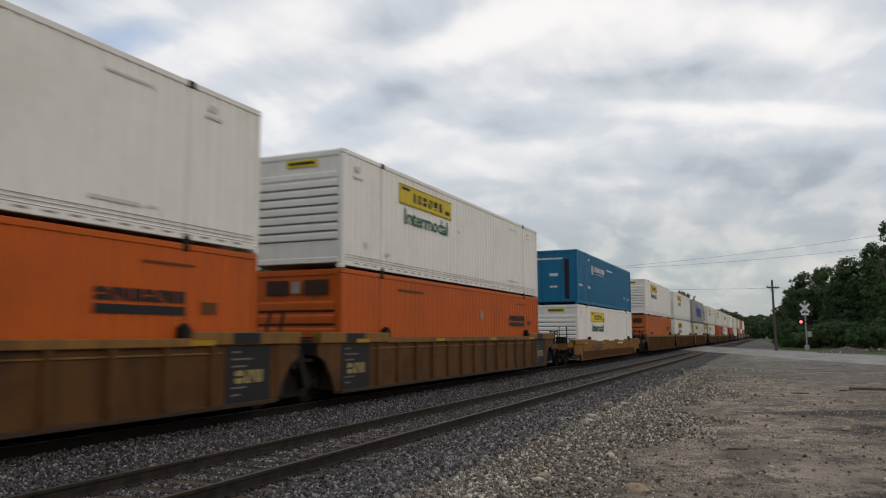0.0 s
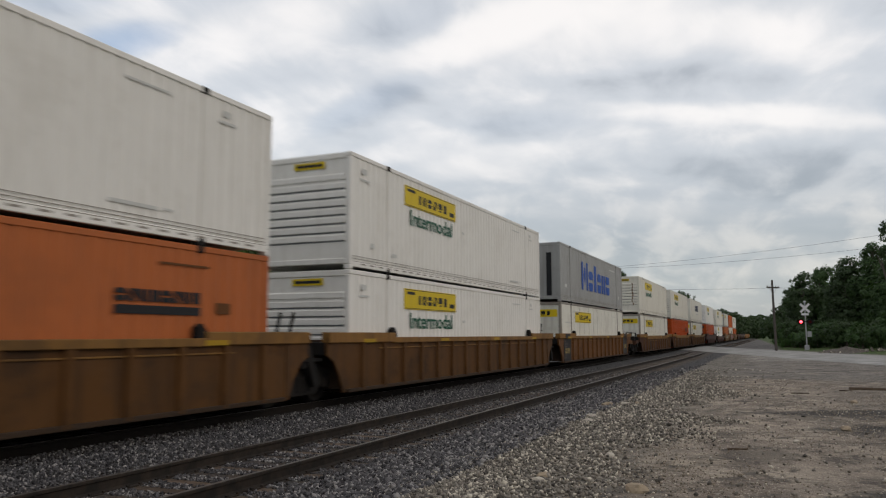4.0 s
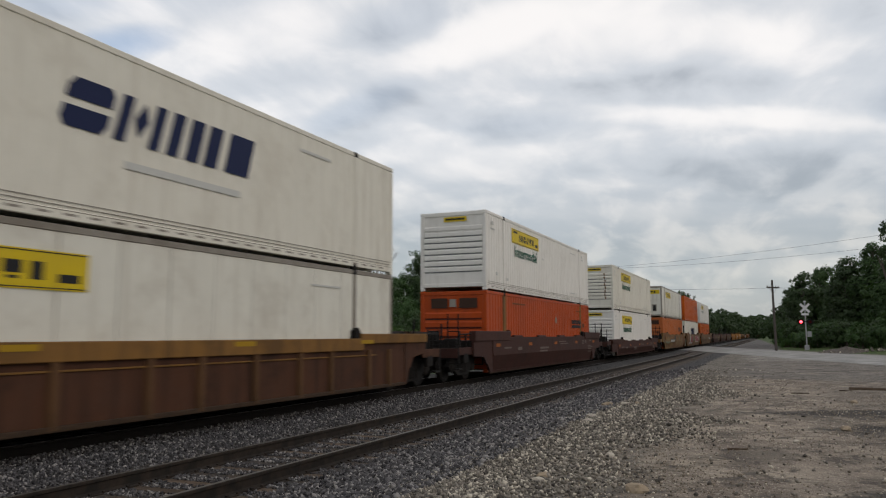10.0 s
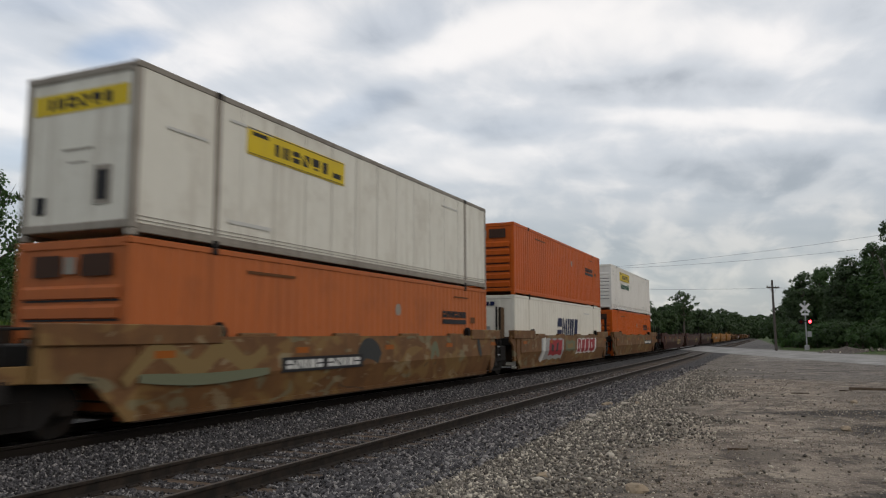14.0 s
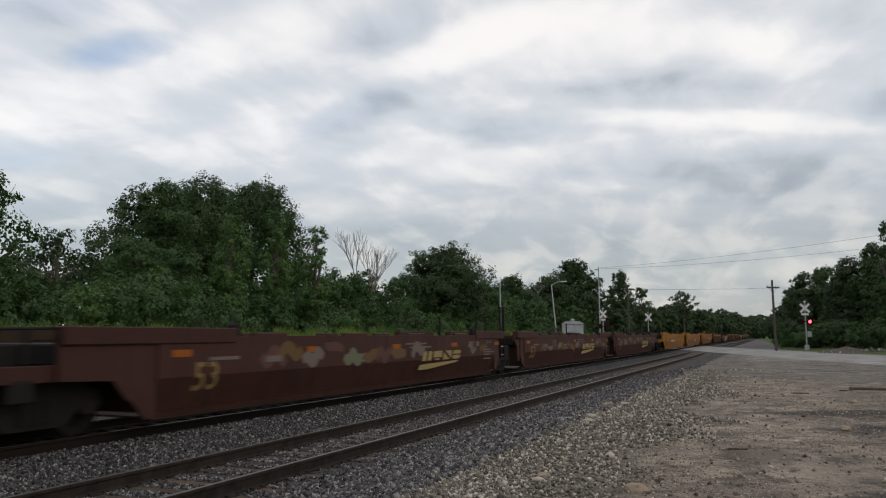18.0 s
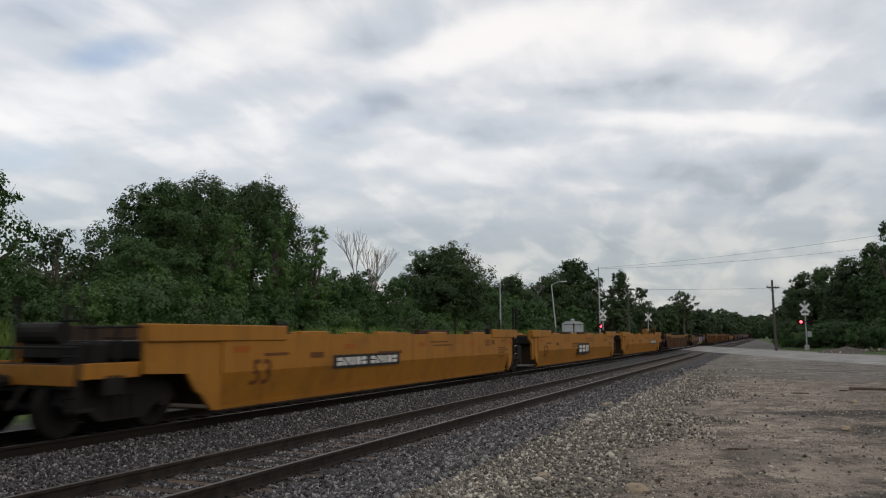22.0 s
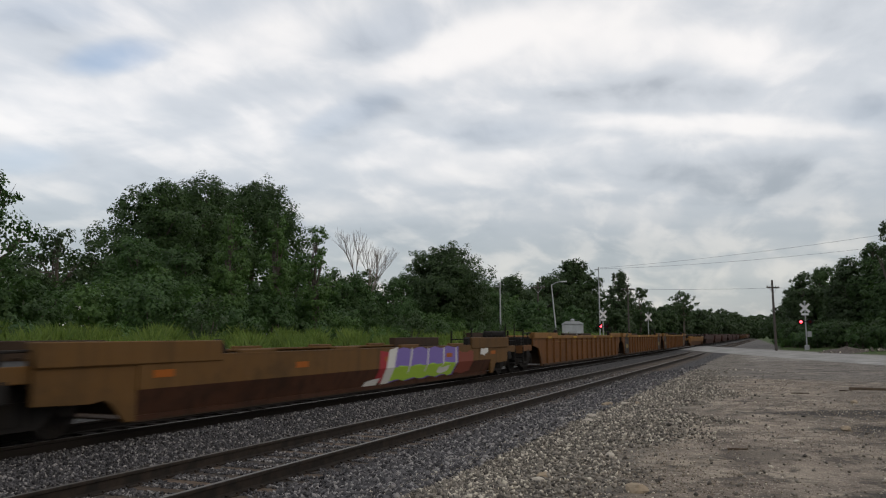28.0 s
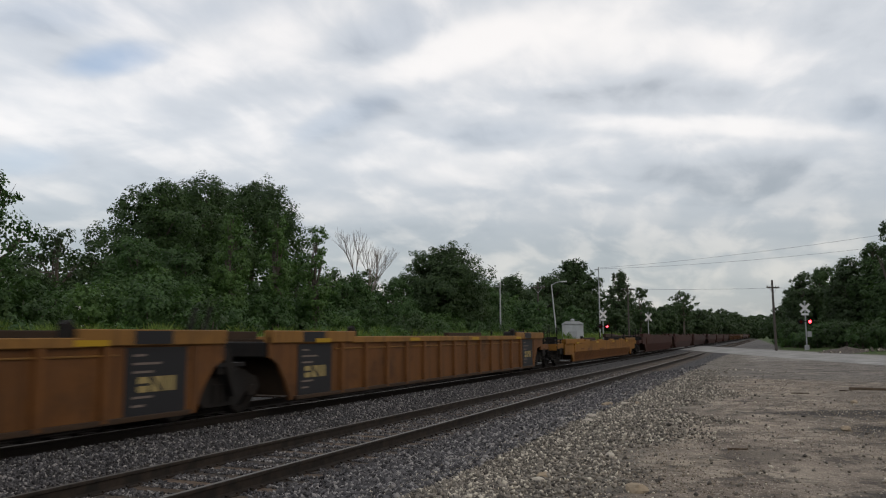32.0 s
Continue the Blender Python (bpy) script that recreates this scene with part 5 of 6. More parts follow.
# load start, style, paint, top, lip, head, tail, chord, marks, upper and lower container
UNITS = (
    (-4.27, "rib", W_OCHRE, 1.47, 0.12, 'a', 'a', CHORD, "box", "white", "orange"),
    (15.05, "rib", W_OCHRE, 1.47, 0.12, 'a', 'c', CHORD, "box", "white", "orange"),
    (38.55, "smooth", W_GOLD, 1.16, 0.12, 'c', 'c', None, "data dark low_board", "blue", "white"),
    (61.55, "rib", W_OCHRE, 1.47, 0.12, 'c', 'a', CHORD, "", "white", "faded"),
    (80.85, "rib", W_OCHRE, 1.47, 0.12, 'a', 'a', CHORD, "", "white", "white"),
    (100.55, "rib", W_RIB, 1.47, 0.12, 'a', 'c', CHORD, "box", "grey", "plate"),
    (124.0, "rib", W_RUST, 1.44, 0.12, 'c', 'a', CHORD, "", "cream", "plate"),
    (143.55, "rib", W_RUST, 1.44, 0.12, 'a', 'a', CHORD, "", "cream", "red"),
    (163.1, "rib", W_RUST, 1.44, 0.12, 'a', 'c', CHORD, "", "offwhite", "plate"),
    (186.45, "smooth", W_BROWN, 1.44, 0.22, 'c', 'c', None, "data", "white", "striped"),
    (209.8, "smooth", W_BROWN, 1.1, 0.14, 'c', 'c', None, "data", "cream", "white"),
    (233.05, "smooth", W_MOTTLE, 1.5, 0.2, 'c', 'a', None, "camo slogan", "plate", "faded"),
    (252.4, "smooth", W_MOTTLE, 1.5, 0.2, 'a', 'a', None, "pink", "orange", "offwhite"),
    (272.03, "smooth", W_MOTTLE, 1.5, 0.2, 'a', 'c', None, "camo late", "white", "orange"),
    (295.1, "smooth", W_BROWN, 1.51, 0.15, 'c', 'a', None, "number gold data worn", "", ""),
    (314.5, "smooth", W_BROWN, 1.51, 0.15, 'a', 'a', None, "number gold data worn", "", ""),
    (333.9, "smooth", W_BROWN, 1.51, 0.15, 'a', 'c', None, "number gold data worn", "", ""),
    (357.2, "smooth", W_YELLOW, 1.545, 0.17, 'c', 'a', None, "number dark slogan data", "", ""),
    (377.0, "smooth", W_YELLOW, 1.545, 0.17, 'a', 'a', None, "number dark logo data", "", ""),
    (397.1, "smooth", W_YELLOW, 1.545, 0.17, 'a', 'c', None, "number dark late data tank", "", ""),
    (420.0, "rib", W_RUST, 1.47, 0.12, 'c', 'c', CHORD, "", "", ""),
    (444.0, "smooth", W_TAN, 1.2, 0.24, 'c', 'c', None, "purple", "", ""),
    (466.9, "rib", W_RIB, 1.49, 0.13, 'c', 'a', CHORD, "", "", ""),
    (486.5, "rib", W_RIB, 1.49, 0.13, 'a', 'a', CHORD, "box", "", ""),
    (506.4, "rib", W_RIB, 1.49, 0.13, 'a', 'c', CHORD, "box", "", ""),
    (529.8, "smooth", W_GOLD, 1.2, 0.12, 'c', 'c', None, "data dark", "", ""),
)
for _u, _st, _m, _top, _lip, _h, _t, _ch, _marks, _up, _lo in UNITS:
    _word = {W_OCHRE: "dirty ochre", W_YELLOW: "yellow", W_GOLD: "dull yellow", W_RUST: "rust-brown", W_BROWN: "dark oxide-brown", W_TAN: "tan-brown graffiti-marked", W_MOTTLE: "brown painted-over graffiti-marked", W_RIB: "orange-brown"}[_m]
    well_car(_u, _st, _m, _top, _lip, _h, _t, _word + " " + LBL[_st] + (" carrying two stacked containers" if _up else " running empty"), _ch, _marks)
    if _up:
        container(_lo, _u, True)
        container(_up, _u, False)
# the long tail of empties
_u = 553.0
for _i in range(6):
    _style, _m, _n = (("smooth", W_BROWN, 3), ("smooth", W_BROWN, 3), ("rib", W_RUST, 3), ("smooth", W_TAN, 1), ("smooth", W_BROWN, 3), ("rib", W_RUST, 3), ("smooth", W_BROWN, 3), ("smooth", W_BROWN, 3))[_i]
    for _k in range(_n):
        well_car(_u, _style, _m, 1.46, 0.14, 'c' if _k == 0 else 'a', 'c' if _k == _n - 1 else 'a', ("dark oxide-brown " if _m == W_BROWN else "rust-brown ") + LBL[_style] + " running empty", near=False)
        _u += 19.4
    _u += 3.9

# ---- trees and plants ----


def site(x, y, z):
    """From the planting plan (its own north and level) to the place: x, y and the height of a top."""
    h = z - 1.402
    return 0.984 * x + 0.0018 * y, y - 0.019 * x + 0.0124 * h, 1.402 - 0.0027 * x - 0.0073 * y + 0.981 * h



def leaf_material(name, a, b):
    n = Nodes(name)
    g = n.n.new("ShaderNodeNewGeometry")
    col = n.mix(n.math('MULTIPLY_ADD', g.outputs["Random Per Island"], 0.7, 0.2), a, b)
    col = n.mix(n.math('MULTIPLY', n.ramp(n.noise(0.45, 3), 0.4, 0.7), 0.5), col, tuple(c * 0.6 for c in a))
    n.finish(col, 0.6)
    tr = n.n.new("ShaderNodeBsdfTranslucent")
    n.put(n.mix(0.5, col, (b[0] * 1.1, b[1] * 1.25, b[2] * 0.8)), tr.inputs[0])
    mx = n.n.new("ShaderNodeMixShader")
    mx.inputs[0].default_value = 0.3
    n.put(n.bsdf.outputs[0], mx.inputs[1]), n.put(tr.outputs[0], mx.inputs[2]), n.put(mx.outputs[0], n.out.inputs[0])
    return n.mat


LEAF_DEEP = leaf_material("leaves_deep", (0.023, 0.053, 0.016), (0.058, 0.104, 0.028))
LEAF_MID = leaf_material("leaves_mid", (0.031, 0.071, 0.022), (0.072, 0.134, 0.04))
LEAF_BRIGHT = leaf_material("leaves_bright", (0.045, 0.1, 0.026), (0.1, 0.175, 0.046))
LEAF_FRESH = leaf_material("leaves_fresh", (0.024, 0.05, 0.017), (0.058, 0.098, 0.031))
LEAF_DULL = leaf_material("leaves_dull", (0.026, 0.05, 0.02), (0.062, 0.098, 0.036))


WEED = leaf_material("weeds", (0.062, 0.118, 0.022), (0.16, 0.215, 0.04))


def bark():
    n = Nodes("bark")
    g = n.noise(1.0, 6, 0.65, n.scaled((14, 14, 3)))
    return n.finish(n.mix(n.ramp(g, 0.3, 0.7), (0.045, 0.037, 0.03), (0.14, 0.12, 0.1)), 0.9, 0, g, 0.02)


BARK = bark()
DEADWOOD = plain("dead_wood", (0.2, 0.17, 0.15), 0.9)
RNG = np.random.default_rng(7)


def leaf_cloud(centres, outward, spread, per, size, squash=0.8):
    """Folded leaf sprays scattered round clump centres, their faces turned outward and up to the light."""
    n = len(centres) * per
    ball = RNG.normal(0, 1, (n, 3))
    ball *= (RNG.uniform(0, 1, n) ** 0.45 / np.linalg.norm(ball, axis=1))[:, None]
    c = np.repeat(centres, per, 0) + ball * 1.5 * np.repeat(spread, per)[:, None] * np.array((1, 1, squash))
    face = np.repeat(outward, per, 0) * 0.9 + ball * 0.7 + RNG.normal(0, 0.42, (n, 3)) + np.array((0, 0, 0.45))
    face /= np.linalg.norm(face, axis=1)[:, None]
    d = np.cross(face, RNG.normal(0, 1, (n, 3)))
    d[:, 2] -= 0.25
    d /= np.linalg.norm(d, axis=1)[:, None] + 1e-9
    s = np.cross(d, face)
    s /= np.linalg.norm(s, axis=1)[:, None] + 1e-9
    L = (size * RNG.uniform(0.6, 1.35, n))[:, None]
    w = L * 0.36
    v = np.stack((c - d * L * 0.5, c + s * w - d * L * 0.05 - face * w * 0.3, c + d * L * 0.5, c - s * w - d * L * 0.05 - face * w * 0.3), 1).reshape(-1, 3)
    i = np.arange(n)[:, None] * 4
    return v, np.concatenate((i + np.array((0, 1, 2)), i + np.array((0, 2, 3))), 0)


def crown_points(lobes, density):
    """Clump centres on uneven lobes (x, y, z, rx, ry, rz), with the way out of the lobe at each."""
    pts, out, spread = [], [], []
    for x, y, z, rx, ry, rz in lobes:
        k = max(6, int(density * (rx * ry + rx * rz + ry * rz)))
        d = RNG.normal(0, 1, (k, 3))
        d /= np.linalg.norm(d, axis=1)[:, None]
        r = RNG.uniform(0.6, 1.0, k) ** 0.6
        bump = 1 + 0.2 * np.sin(d[:, 0] * 5 + x * 3) * np.cos(d[:, 2] * 6 + y) + RNG.normal(0, 0.06, k)
        pts.append(np.array((x, y, z)) + d * (r * bump)[:, None] * np.array((rx, ry, rz)))
        out.append(d)
        spread.append(np.full(k, min(0.42, 0.15 * min(rx, rz) + 0.1)))
    return np.concatenate(pts), np.concatenate(out), np.concatenate(spread)


def limbs(g, base, h, lobes, r0, rnd):
    top = (base[0] + rnd.uniform(-0.3, 0.3), base[1] + rnd.uniform(-0.3, 0.3), base[2] + h * 0.55)
    mid = tuple((a * 0.5 + b * 0.5) + rnd.uniform(-0.1, 0.1) for a, b in zip(base, top))
    g.tube((base[0], base[1], base[2] - 0.2), mid, r0, r0 * 0.75, 8).tube(mid, top, r0 * 0.75, r0 * 0.45, 8)
    for x, y, z, rx, ry, rz in lobes:
        s = tuple(a + (b - a) * rnd.uniform(0.35, 1.0) for a, b in zip(mid, top))
        e = (x, y, z + rz * 0.3)
        k = tuple((a + b) / 2 + rnd.uniform(-0.25, 0.25) for a, b in zip(s, e))
        g.tube(s, k, r0 * 0.4, r0 * 0.25, 6).tube(k, e, r0 * 0.25, r0 * 0.06, 6)
        for _ in range(4):
            t = (x + rnd.uniform(-0.8, 0.8) * rx, y + rnd.uniform(-0.8, 0.8) * ry, z + rnd.uniform(-0.4, 0.8) * rz)
            g.tube(k, t, r0 * 0.14, r0 * 0.03, 5)


def tree(x, y, height, half, leaf, label, lobes=7, low=0.22, leafsize=0.24, density=9.0, per=26, name="tree", shape=1.0, fill=0.0):
    """A broadleaf tree: trunk with limbs, and a crown of uneven lobes of leaf sprays."""
    rnd = random.Random(int(x * 31 + y * 17))
    x, y, height = site(x, y, height)
    gz = ground_z(x, y)
    ob = thing(name, label, name, (x, y, gz))
    far = max(1.0, math.hypot(x, y) / 62)
    height, leafsize, per, density = height - gz, leafsize * 0.72 * far ** 0.4, int(per * 1.15 / far ** 0.55), density * 0.8 / far ** 0.3
    ls = []
    for i in range(lobes):
        f = (i + 0.5) / lobes
        a = i * 2.4 + rnd.uniform(-0.4, 0.4)
        lvl = low + (0.93 - low) * f
        spread_at = half * (math.sin(math.pi * min(1, 0.2 + 0.75 * f)) ** 0.7) * shape
        rr = half * rnd.uniform(0.38, 0.55) * (1.05 - 0.45 * f)
        off = max(0.0, spread_at - rr)
        rz = rr * rnd.uniform(0.75, 1.0)
        z = min(height * lvl, height - rz * 1.05)
        ls.append((off * math.cos(a), off * math.sin(a), z, rr, rr, rz))
    ls.append((0, 0, height - half * 0.34, half * 0.36, half * 0.36, half * 0.34))
    ls.append((0, 0, height * (low + 0.55) * 0.75, half * 0.62, half * 0.62, height * 0.26))
    if fill:
        ls.append((0, 0, height * 0.5, half * fill, half * fill, height * 0.46))
    g = Geo()
    limbs(g, (0, 0, 0), height, ls, 0.035 * height * 0.6 + 0.06, rnd)
    part("trunk", g, BARK, ob, "grey-brown trunk and limbs")
    c, o, s = crown_points(ls, density)
    part("crown", bulk("crown", *leaf_cloud(c, o, s, per, leafsize), leaf), None, ob)
    return ob


def bush(x, y, height, half, leaf, label, leafsize=0.2, density=9.0, per=24):
    rnd = random.Random(int(x * 13 + y * 7))
    leafsize, per, density = leafsize * 0.8, int(per * 1.05), density * 0.75
    x, y, _ = site(x, y, height)
    ob = thing("bush", label, "bush", (x, y, ground_z(x, y)))
    ls = []
    for i in range(5):
        a = i * 2.2 + rnd.random()
        r = half * rnd.uniform(0.4, 0.62)
        ls.append(((half - r) * math.cos(a), (half - r) * math.sin(a), height * rnd.uniform(0.3, 0.62), r, r, height * 0.34))
    ls.append((0, 0, height * 0.62, half * 0.5, half * 0.5, height * 0.36))
    g = Geo()
    for l in ls:
        g.tube((l[0] * 0.2, l[1] * 0.2, -0.1), (l[0], l[1], l[2]), 0.04, 0.012, 5)
    part("stem", g, BARK, ob)
    c, o, s = crown_points(ls, density)
    k = c[:, 2] > 0.05
    part("crown", bulk("crown", *leaf_cloud(c[k], o[k], s[k], per, leafsize), leaf), None, ob)


def dead_tree(x, y, height):
    x, y, _ = site(x, y, height)
    ob = thing("dead_tree", "bare grey dead tree standing behind the bushes", "tree", (x, y, ground_z(x, y)))
    rnd, g = random.Random(3), Geo()

    def grow(p, d, l, r, n):
        q = p + d * l
        g.tube(p, q, r, r * 0.65, 5, False)
        if n == 0:
            return
        for _ in range(3 if n > 2 else 2):
            e = (d + Vector((rnd.uniform(-0.45, 0.45), rnd.uniform(-0.45, 0.45), rnd.uniform(-0.02, 0.25)))).normalized()
            grow(q, e, l * rnd.uniform(0.62, 0.85), r * 0.62, n - 1)
    grow(Vector((0, 0, -0.2)), Vector((0, 0, 1)), height * 0.3, 0.14, 6)
    part("trunk", g, DEADWOOD, ob)


T_BIG, T_SMALL = "dark green broadleaf tree behind the tracks", "young leafy tree in the thicket beyond the tracks"
tree(-41.2, 44.5, 14.2, 5.0, LEAF_DEEP, "large dark green spreading tree", 9, 0.35, 0.26, 9, 28)
tree(-40.0, 38.8, 12.6, 4.8, LEAF_DEEP, "large dark green spreading tree", 9, 0.3, 0.26, 10, 30)
tree(-41.6, 51.6, 15.2, 5.6, LEAF_DEEP, "tall dark green tree with a broad crown", 9, 0.4, 0.26, 10, 30)
tree(-30.0, 20.0, 8.4, 2.2, LEAF_MID, "slender leafy tree with open branches", 7, 0.35, 0.26, 6, 20)
tree(-36.0, 27.8, 7.6, 2.3, LEAF_DULL, "small dark feathery tree", 6, 0.3, 0.26, 7, 22)
tree(-30.5, 35.7, 9.2, 1.9, LEAF_BRIGHT, "narrow bright green poplar", 7, 0.25, 0.24, 12, 24, shape=0.8)
tree(-30.0, 39.6, 9.6, 1.7, LEAF_BRIGHT, "narrow bright green poplar", 7, 0.25, 0.24, 12, 24, shape=0.8)
tree(-29.5, 43.6, 9.5, 1.8, LEAF_BRIGHT, "narrow green poplar with an open top", 8, 0.12, 0.24, 12, 24, shape=0.9)
tree(-33.0, 30.5, 7.3, 3.2, LEAF_MID, T_SMALL, 7, 0.15, 0.24, 10, 26)
tree(-33.5, 34.0, 7.0, 2.8, LEAF_MID, T_SMALL, 7, 0.15, 0.24, 10, 26)
tree(-34.0, 47.5, 8.0, 3.0, LEAF_MID, T_SMALL, 7, 0.15, 0.24, 10, 26)
tree(-33.0, 54.0, 7.2, 3.0, LEAF_MID, T_SMALL, 7, 0.15, 0.26, 9, 24)
tree(-32.0, 60.0, 7.2, 2.8, LEAF_MID, T_SMALL, 7, 0.15, 0.26, 9, 24)
tree(-39.0, 24.0, 5.6, 3.0, LEAF_DULL, T_SMALL, 7, 0.15, 0.26, 8, 24)
tree(-36.0, 21.5, 4.6, 2.6, LEAF_DEEP, T_SMALL, 6, 0.12, 0.26, 8, 24)
for _i in range(26):
    _r = random.Random(300 + _i)
    _y = 17.0 + _i * 4.2
    tree(-31.5 - _r.uniform(0, 4) - 0.01 * _y, _y + _r.uniform(-1, 1), _r.uniform(4.8, 6.6) + 0.012 * _y - (1.7 if _i < 3 else 0.0), _r.uniform(2.3, 3.2), (LEAF_MID, LEAF_DEEP, LEAF_MID, LEAF_BRIGHT)[_i % 4], "leafy sapling in the thicket beyond the tracks", 6, 0.1, 0.25 + 0.001 * _y, 8, 24)
for _i, (_y, _h, _w) in enumerate(((19.0, 4.2, 3.0), (24.5, 4.8, 3.0), (29.5, 6.6, 3.4), (34.5, 7.4, 3.6), (55.0, 8.0, 3.8), (62.0, 8.2, 4.0), (67.5, 8.6, 4.0))):
    tree(-42.0 + 0.03 * _y, _y, _h, _w, (LEAF_DEEP, LEAF_FRESH)[_i % 2], "dense green tree at the back of the thicket", 6, 0.1, 0.3, 6, 20, fill=0.85)
dead_tree(-36.0, 60.8, 10.0)
tree(-33.6, 75.0, 11.8, 6.0, LEAF_FRESH, "rounded green tree standing beyond the tracks", 9, 0.2, 0.3, 9, 28, fill=0.9)
tree(-33.0, 84.0, 8.5, 4.4, LEAF_MID, T_BIG, 7, 0.15, 0.32, 8, 24, fill=0.8)
tree(-36.0, 104.0, 11.0, 5.0, LEAF_FRESH, T_BIG, 7, 0.2, 0.36, 7, 24, fill=0.8)
tree(-34.0, 118.0, 12.0, 4.6, LEAF_FRESH, T_BIG, 7, 0.2, 0.36, 7, 24, fill=0.8)
tree(-30.0, 96.0, 6.8, 4.0, LEAF_MID, T_BIG, 7, 0.1, 0.32, 8, 24)
tree(-27.5, 108.0, 6.4, 3.8, LEAF_MID, T_BIG, 7, 0.1, 0.34, 8, 24)
tree(-24.5, 126.0, 6.6, 3.6, LEAF_DULL, T_BIG, 7, 0.1, 0.36, 7, 24)
tree(-32.0, 127.0, 15.3, 6.0, LEAF_FRESH, "tall dark green tree near the crossing", 8, 0.25, 0.4, 7, 26, fill=0.75)
tree(-28.0, 147.7, 15.0, 3.8, LEAF_DULL, "dark narrow tree near the crossing", 7, 0.2, 0.4, 7, 24, fill=0.7)
tree(-26.0, 160.2, 12.8, 3.6, LEAF_DULL, T_BIG, 6, 0.2, 0.42, 6, 22)
tree(-24.5, 228.6, 16.0, 5.2, LEAF_DULL, "tall open-crowned tree in the distance", 6, 0.45, 0.5, 3, 16)
for _i in range(11):
    _r = random.Random(_i)
    tree(-30.0 + _i * 2.2 + _r.uniform(-2, 2), 235 + _i * 13 + _r.uniform(-6, 6), 12.6 - 0.05 * _i + _r.uniform(-1.0, 1.6), 6.5, LEAF_DULL, "distant green tree beside the line", 6, 0.12, 0.6, 4, 20, fill=0.9)
for _i in range(4):
    tree(-42.0 + _i * 3.5, 170.0 + _i * 14, 9.5, 5.5, LEAF_DULL, "distant green tree beside the line", 6, 0.12, 0.5, 5, 20, fill=0.9)
for _i in range(8):
    tree(-44.0 + _i * 9.5, 935.0 + (_i * 37) % 30, 29 + (_i * 5) % 4, 11.0, LEAF_DULL, "distant green wood closing the view", 6, 0.05, 1.5, 1.2, 20, fill=1.0)
for _i in range(5):
    tree(-1.2 + _i * 1.6, 250.0 - _i * 22, 8.5 + (_i % 2), 4.0, LEAF_DULL, "distant green tree beside the line", 6, 0.08, 0.5, 5, 20, fill=0.9)
for _x, _y, _h, _w in ((-40.0, 92.0, 9.6, 4.4), (-40.0, 110.0, 10.0, 4.6), (-40.0, 128.0, 11.0, 5.0), (-38.0, 140.0, 12.0, 5.0), (-36.0, 160.0, 11.5, 5.0), (-32.0, 176.0, 10.5, 5.0), (-29.0, 190.0, 10.0, 4.6), (-27.0, 205.0, 10.5, 4.8)):
    tree(_x, _y, _h, _w, LEAF_FRESH, "leafy green tree in the wood beyond the tracks", 7, 0.1, 0.42, 6, 22, fill=0.85)
# trees beyond the road
for _x, _y, _h, _w, _l in ((3.6, 108, 8.6, 2.6, LEAF_DULL), (6.3, 112, 9.6, 3.4, LEAF_DEEP), (8.3, 100, 9.4, 3.2, LEAF_DULL), (11.0, 98, 10.6, 3.2, LEAF_DEEP), (11.5, 88, 8.6, 3.0, LEAF_DEEP), (14.5, 90, 9.5, 3.4, LEAF_DULL), (3.2, 122, 8.0, 3.2, LEAF_DULL), (9.5, 120, 9.5, 4.0, LEAF_DULL)):
    tree(_x, _y, _h * 1.2, _w * 1.1, _l, "dark green tree at the edge of the road", 8, 0.12, 0.34, 8, 26, fill=0.7)
tree(10.4, 79.5, 13.0, 1.7, LEAF_DULL, "tall ragged dark tree beside the road", 8, 0.5, 0.34, 8, 20)
for _i in range(9):
    _r = random.Random(400 + _i)
    tree(4.0 + _i * 1.5 + _r.uniform(-0.5, 0.5), 113 - _i * 3.0, 7.6 + 0.3 * _i + _r.uniform(-0.6, 0.8), 2.8, (LEAF_DEEP, LEAF_DULL)[_i % 2], "dark green tree at the edge of the road", 7, 0.08, 0.34, 8, 26, fill=0.7)
for _i in range(16):
    _r = random.Random(100 + _i)
    bush(2.4 + _i * 0.62 + _r.uniform(-0.3, 0.3), 97 - _i * 1.55 + _r.uniform(-1.5, 2.5), _r.uniform(1.4, 3.2), _r.uniform(1.3, 2.2), (LEAF_MID, LEAF_DULL, LEAF_DEEP)[_i % 3], "low green roadside bush", 0.28, 8, 22)
for _i in range(9):
    _r = random.Random(900 + _i)
    bush(0.8 + _i * 0.42, 95.5 - _i * 1.0 + _r.uniform(0, 2.0), _r.uniform(0.9, 2.0), _r.uniform(0.7, 1.3), (LEAF_MID, LEAF_BRIGHT, LEAF_DULL)[_i % 3], "low green weedy bush at the edge of the road", 0.22, 9, 22)
for _i in range(34):
    _r = random.Random(200 + _i)
    _y = 12 + _i * 2.6
    bush(-27.5 - _r.uniform(0, 4.5) - 0.02 * _y, _y + _r.uniform(-1, 1), _r.uniform(2.2, 4.2), _r.uniform(1.5, 2.6), (LEAF_MID, LEAF_BRIGHT, LEAF_MID, LEAF_DEEP)[_i % 4], "leafy green bush in the trackside thicket", 0.22, 9, 24)


for _i in range(22):
    _r = random.Random(700 + _i)
    _y = 14 + _i * 3.6
    bush(-21.5 - _r.uniform(0, 4.5), _y + _r.uniform(-1.5, 1.5), _r.uniform(1.1, 2.4), _r.uniform(0.8, 1.6), (LEAF_DEEP, LEAF_MID, LEAF_BRIGHT, LEAF_DULL, LEAF_MID)[_i % 5], "small leafy bush standing in the tall grass", 0.17, 9, 22)


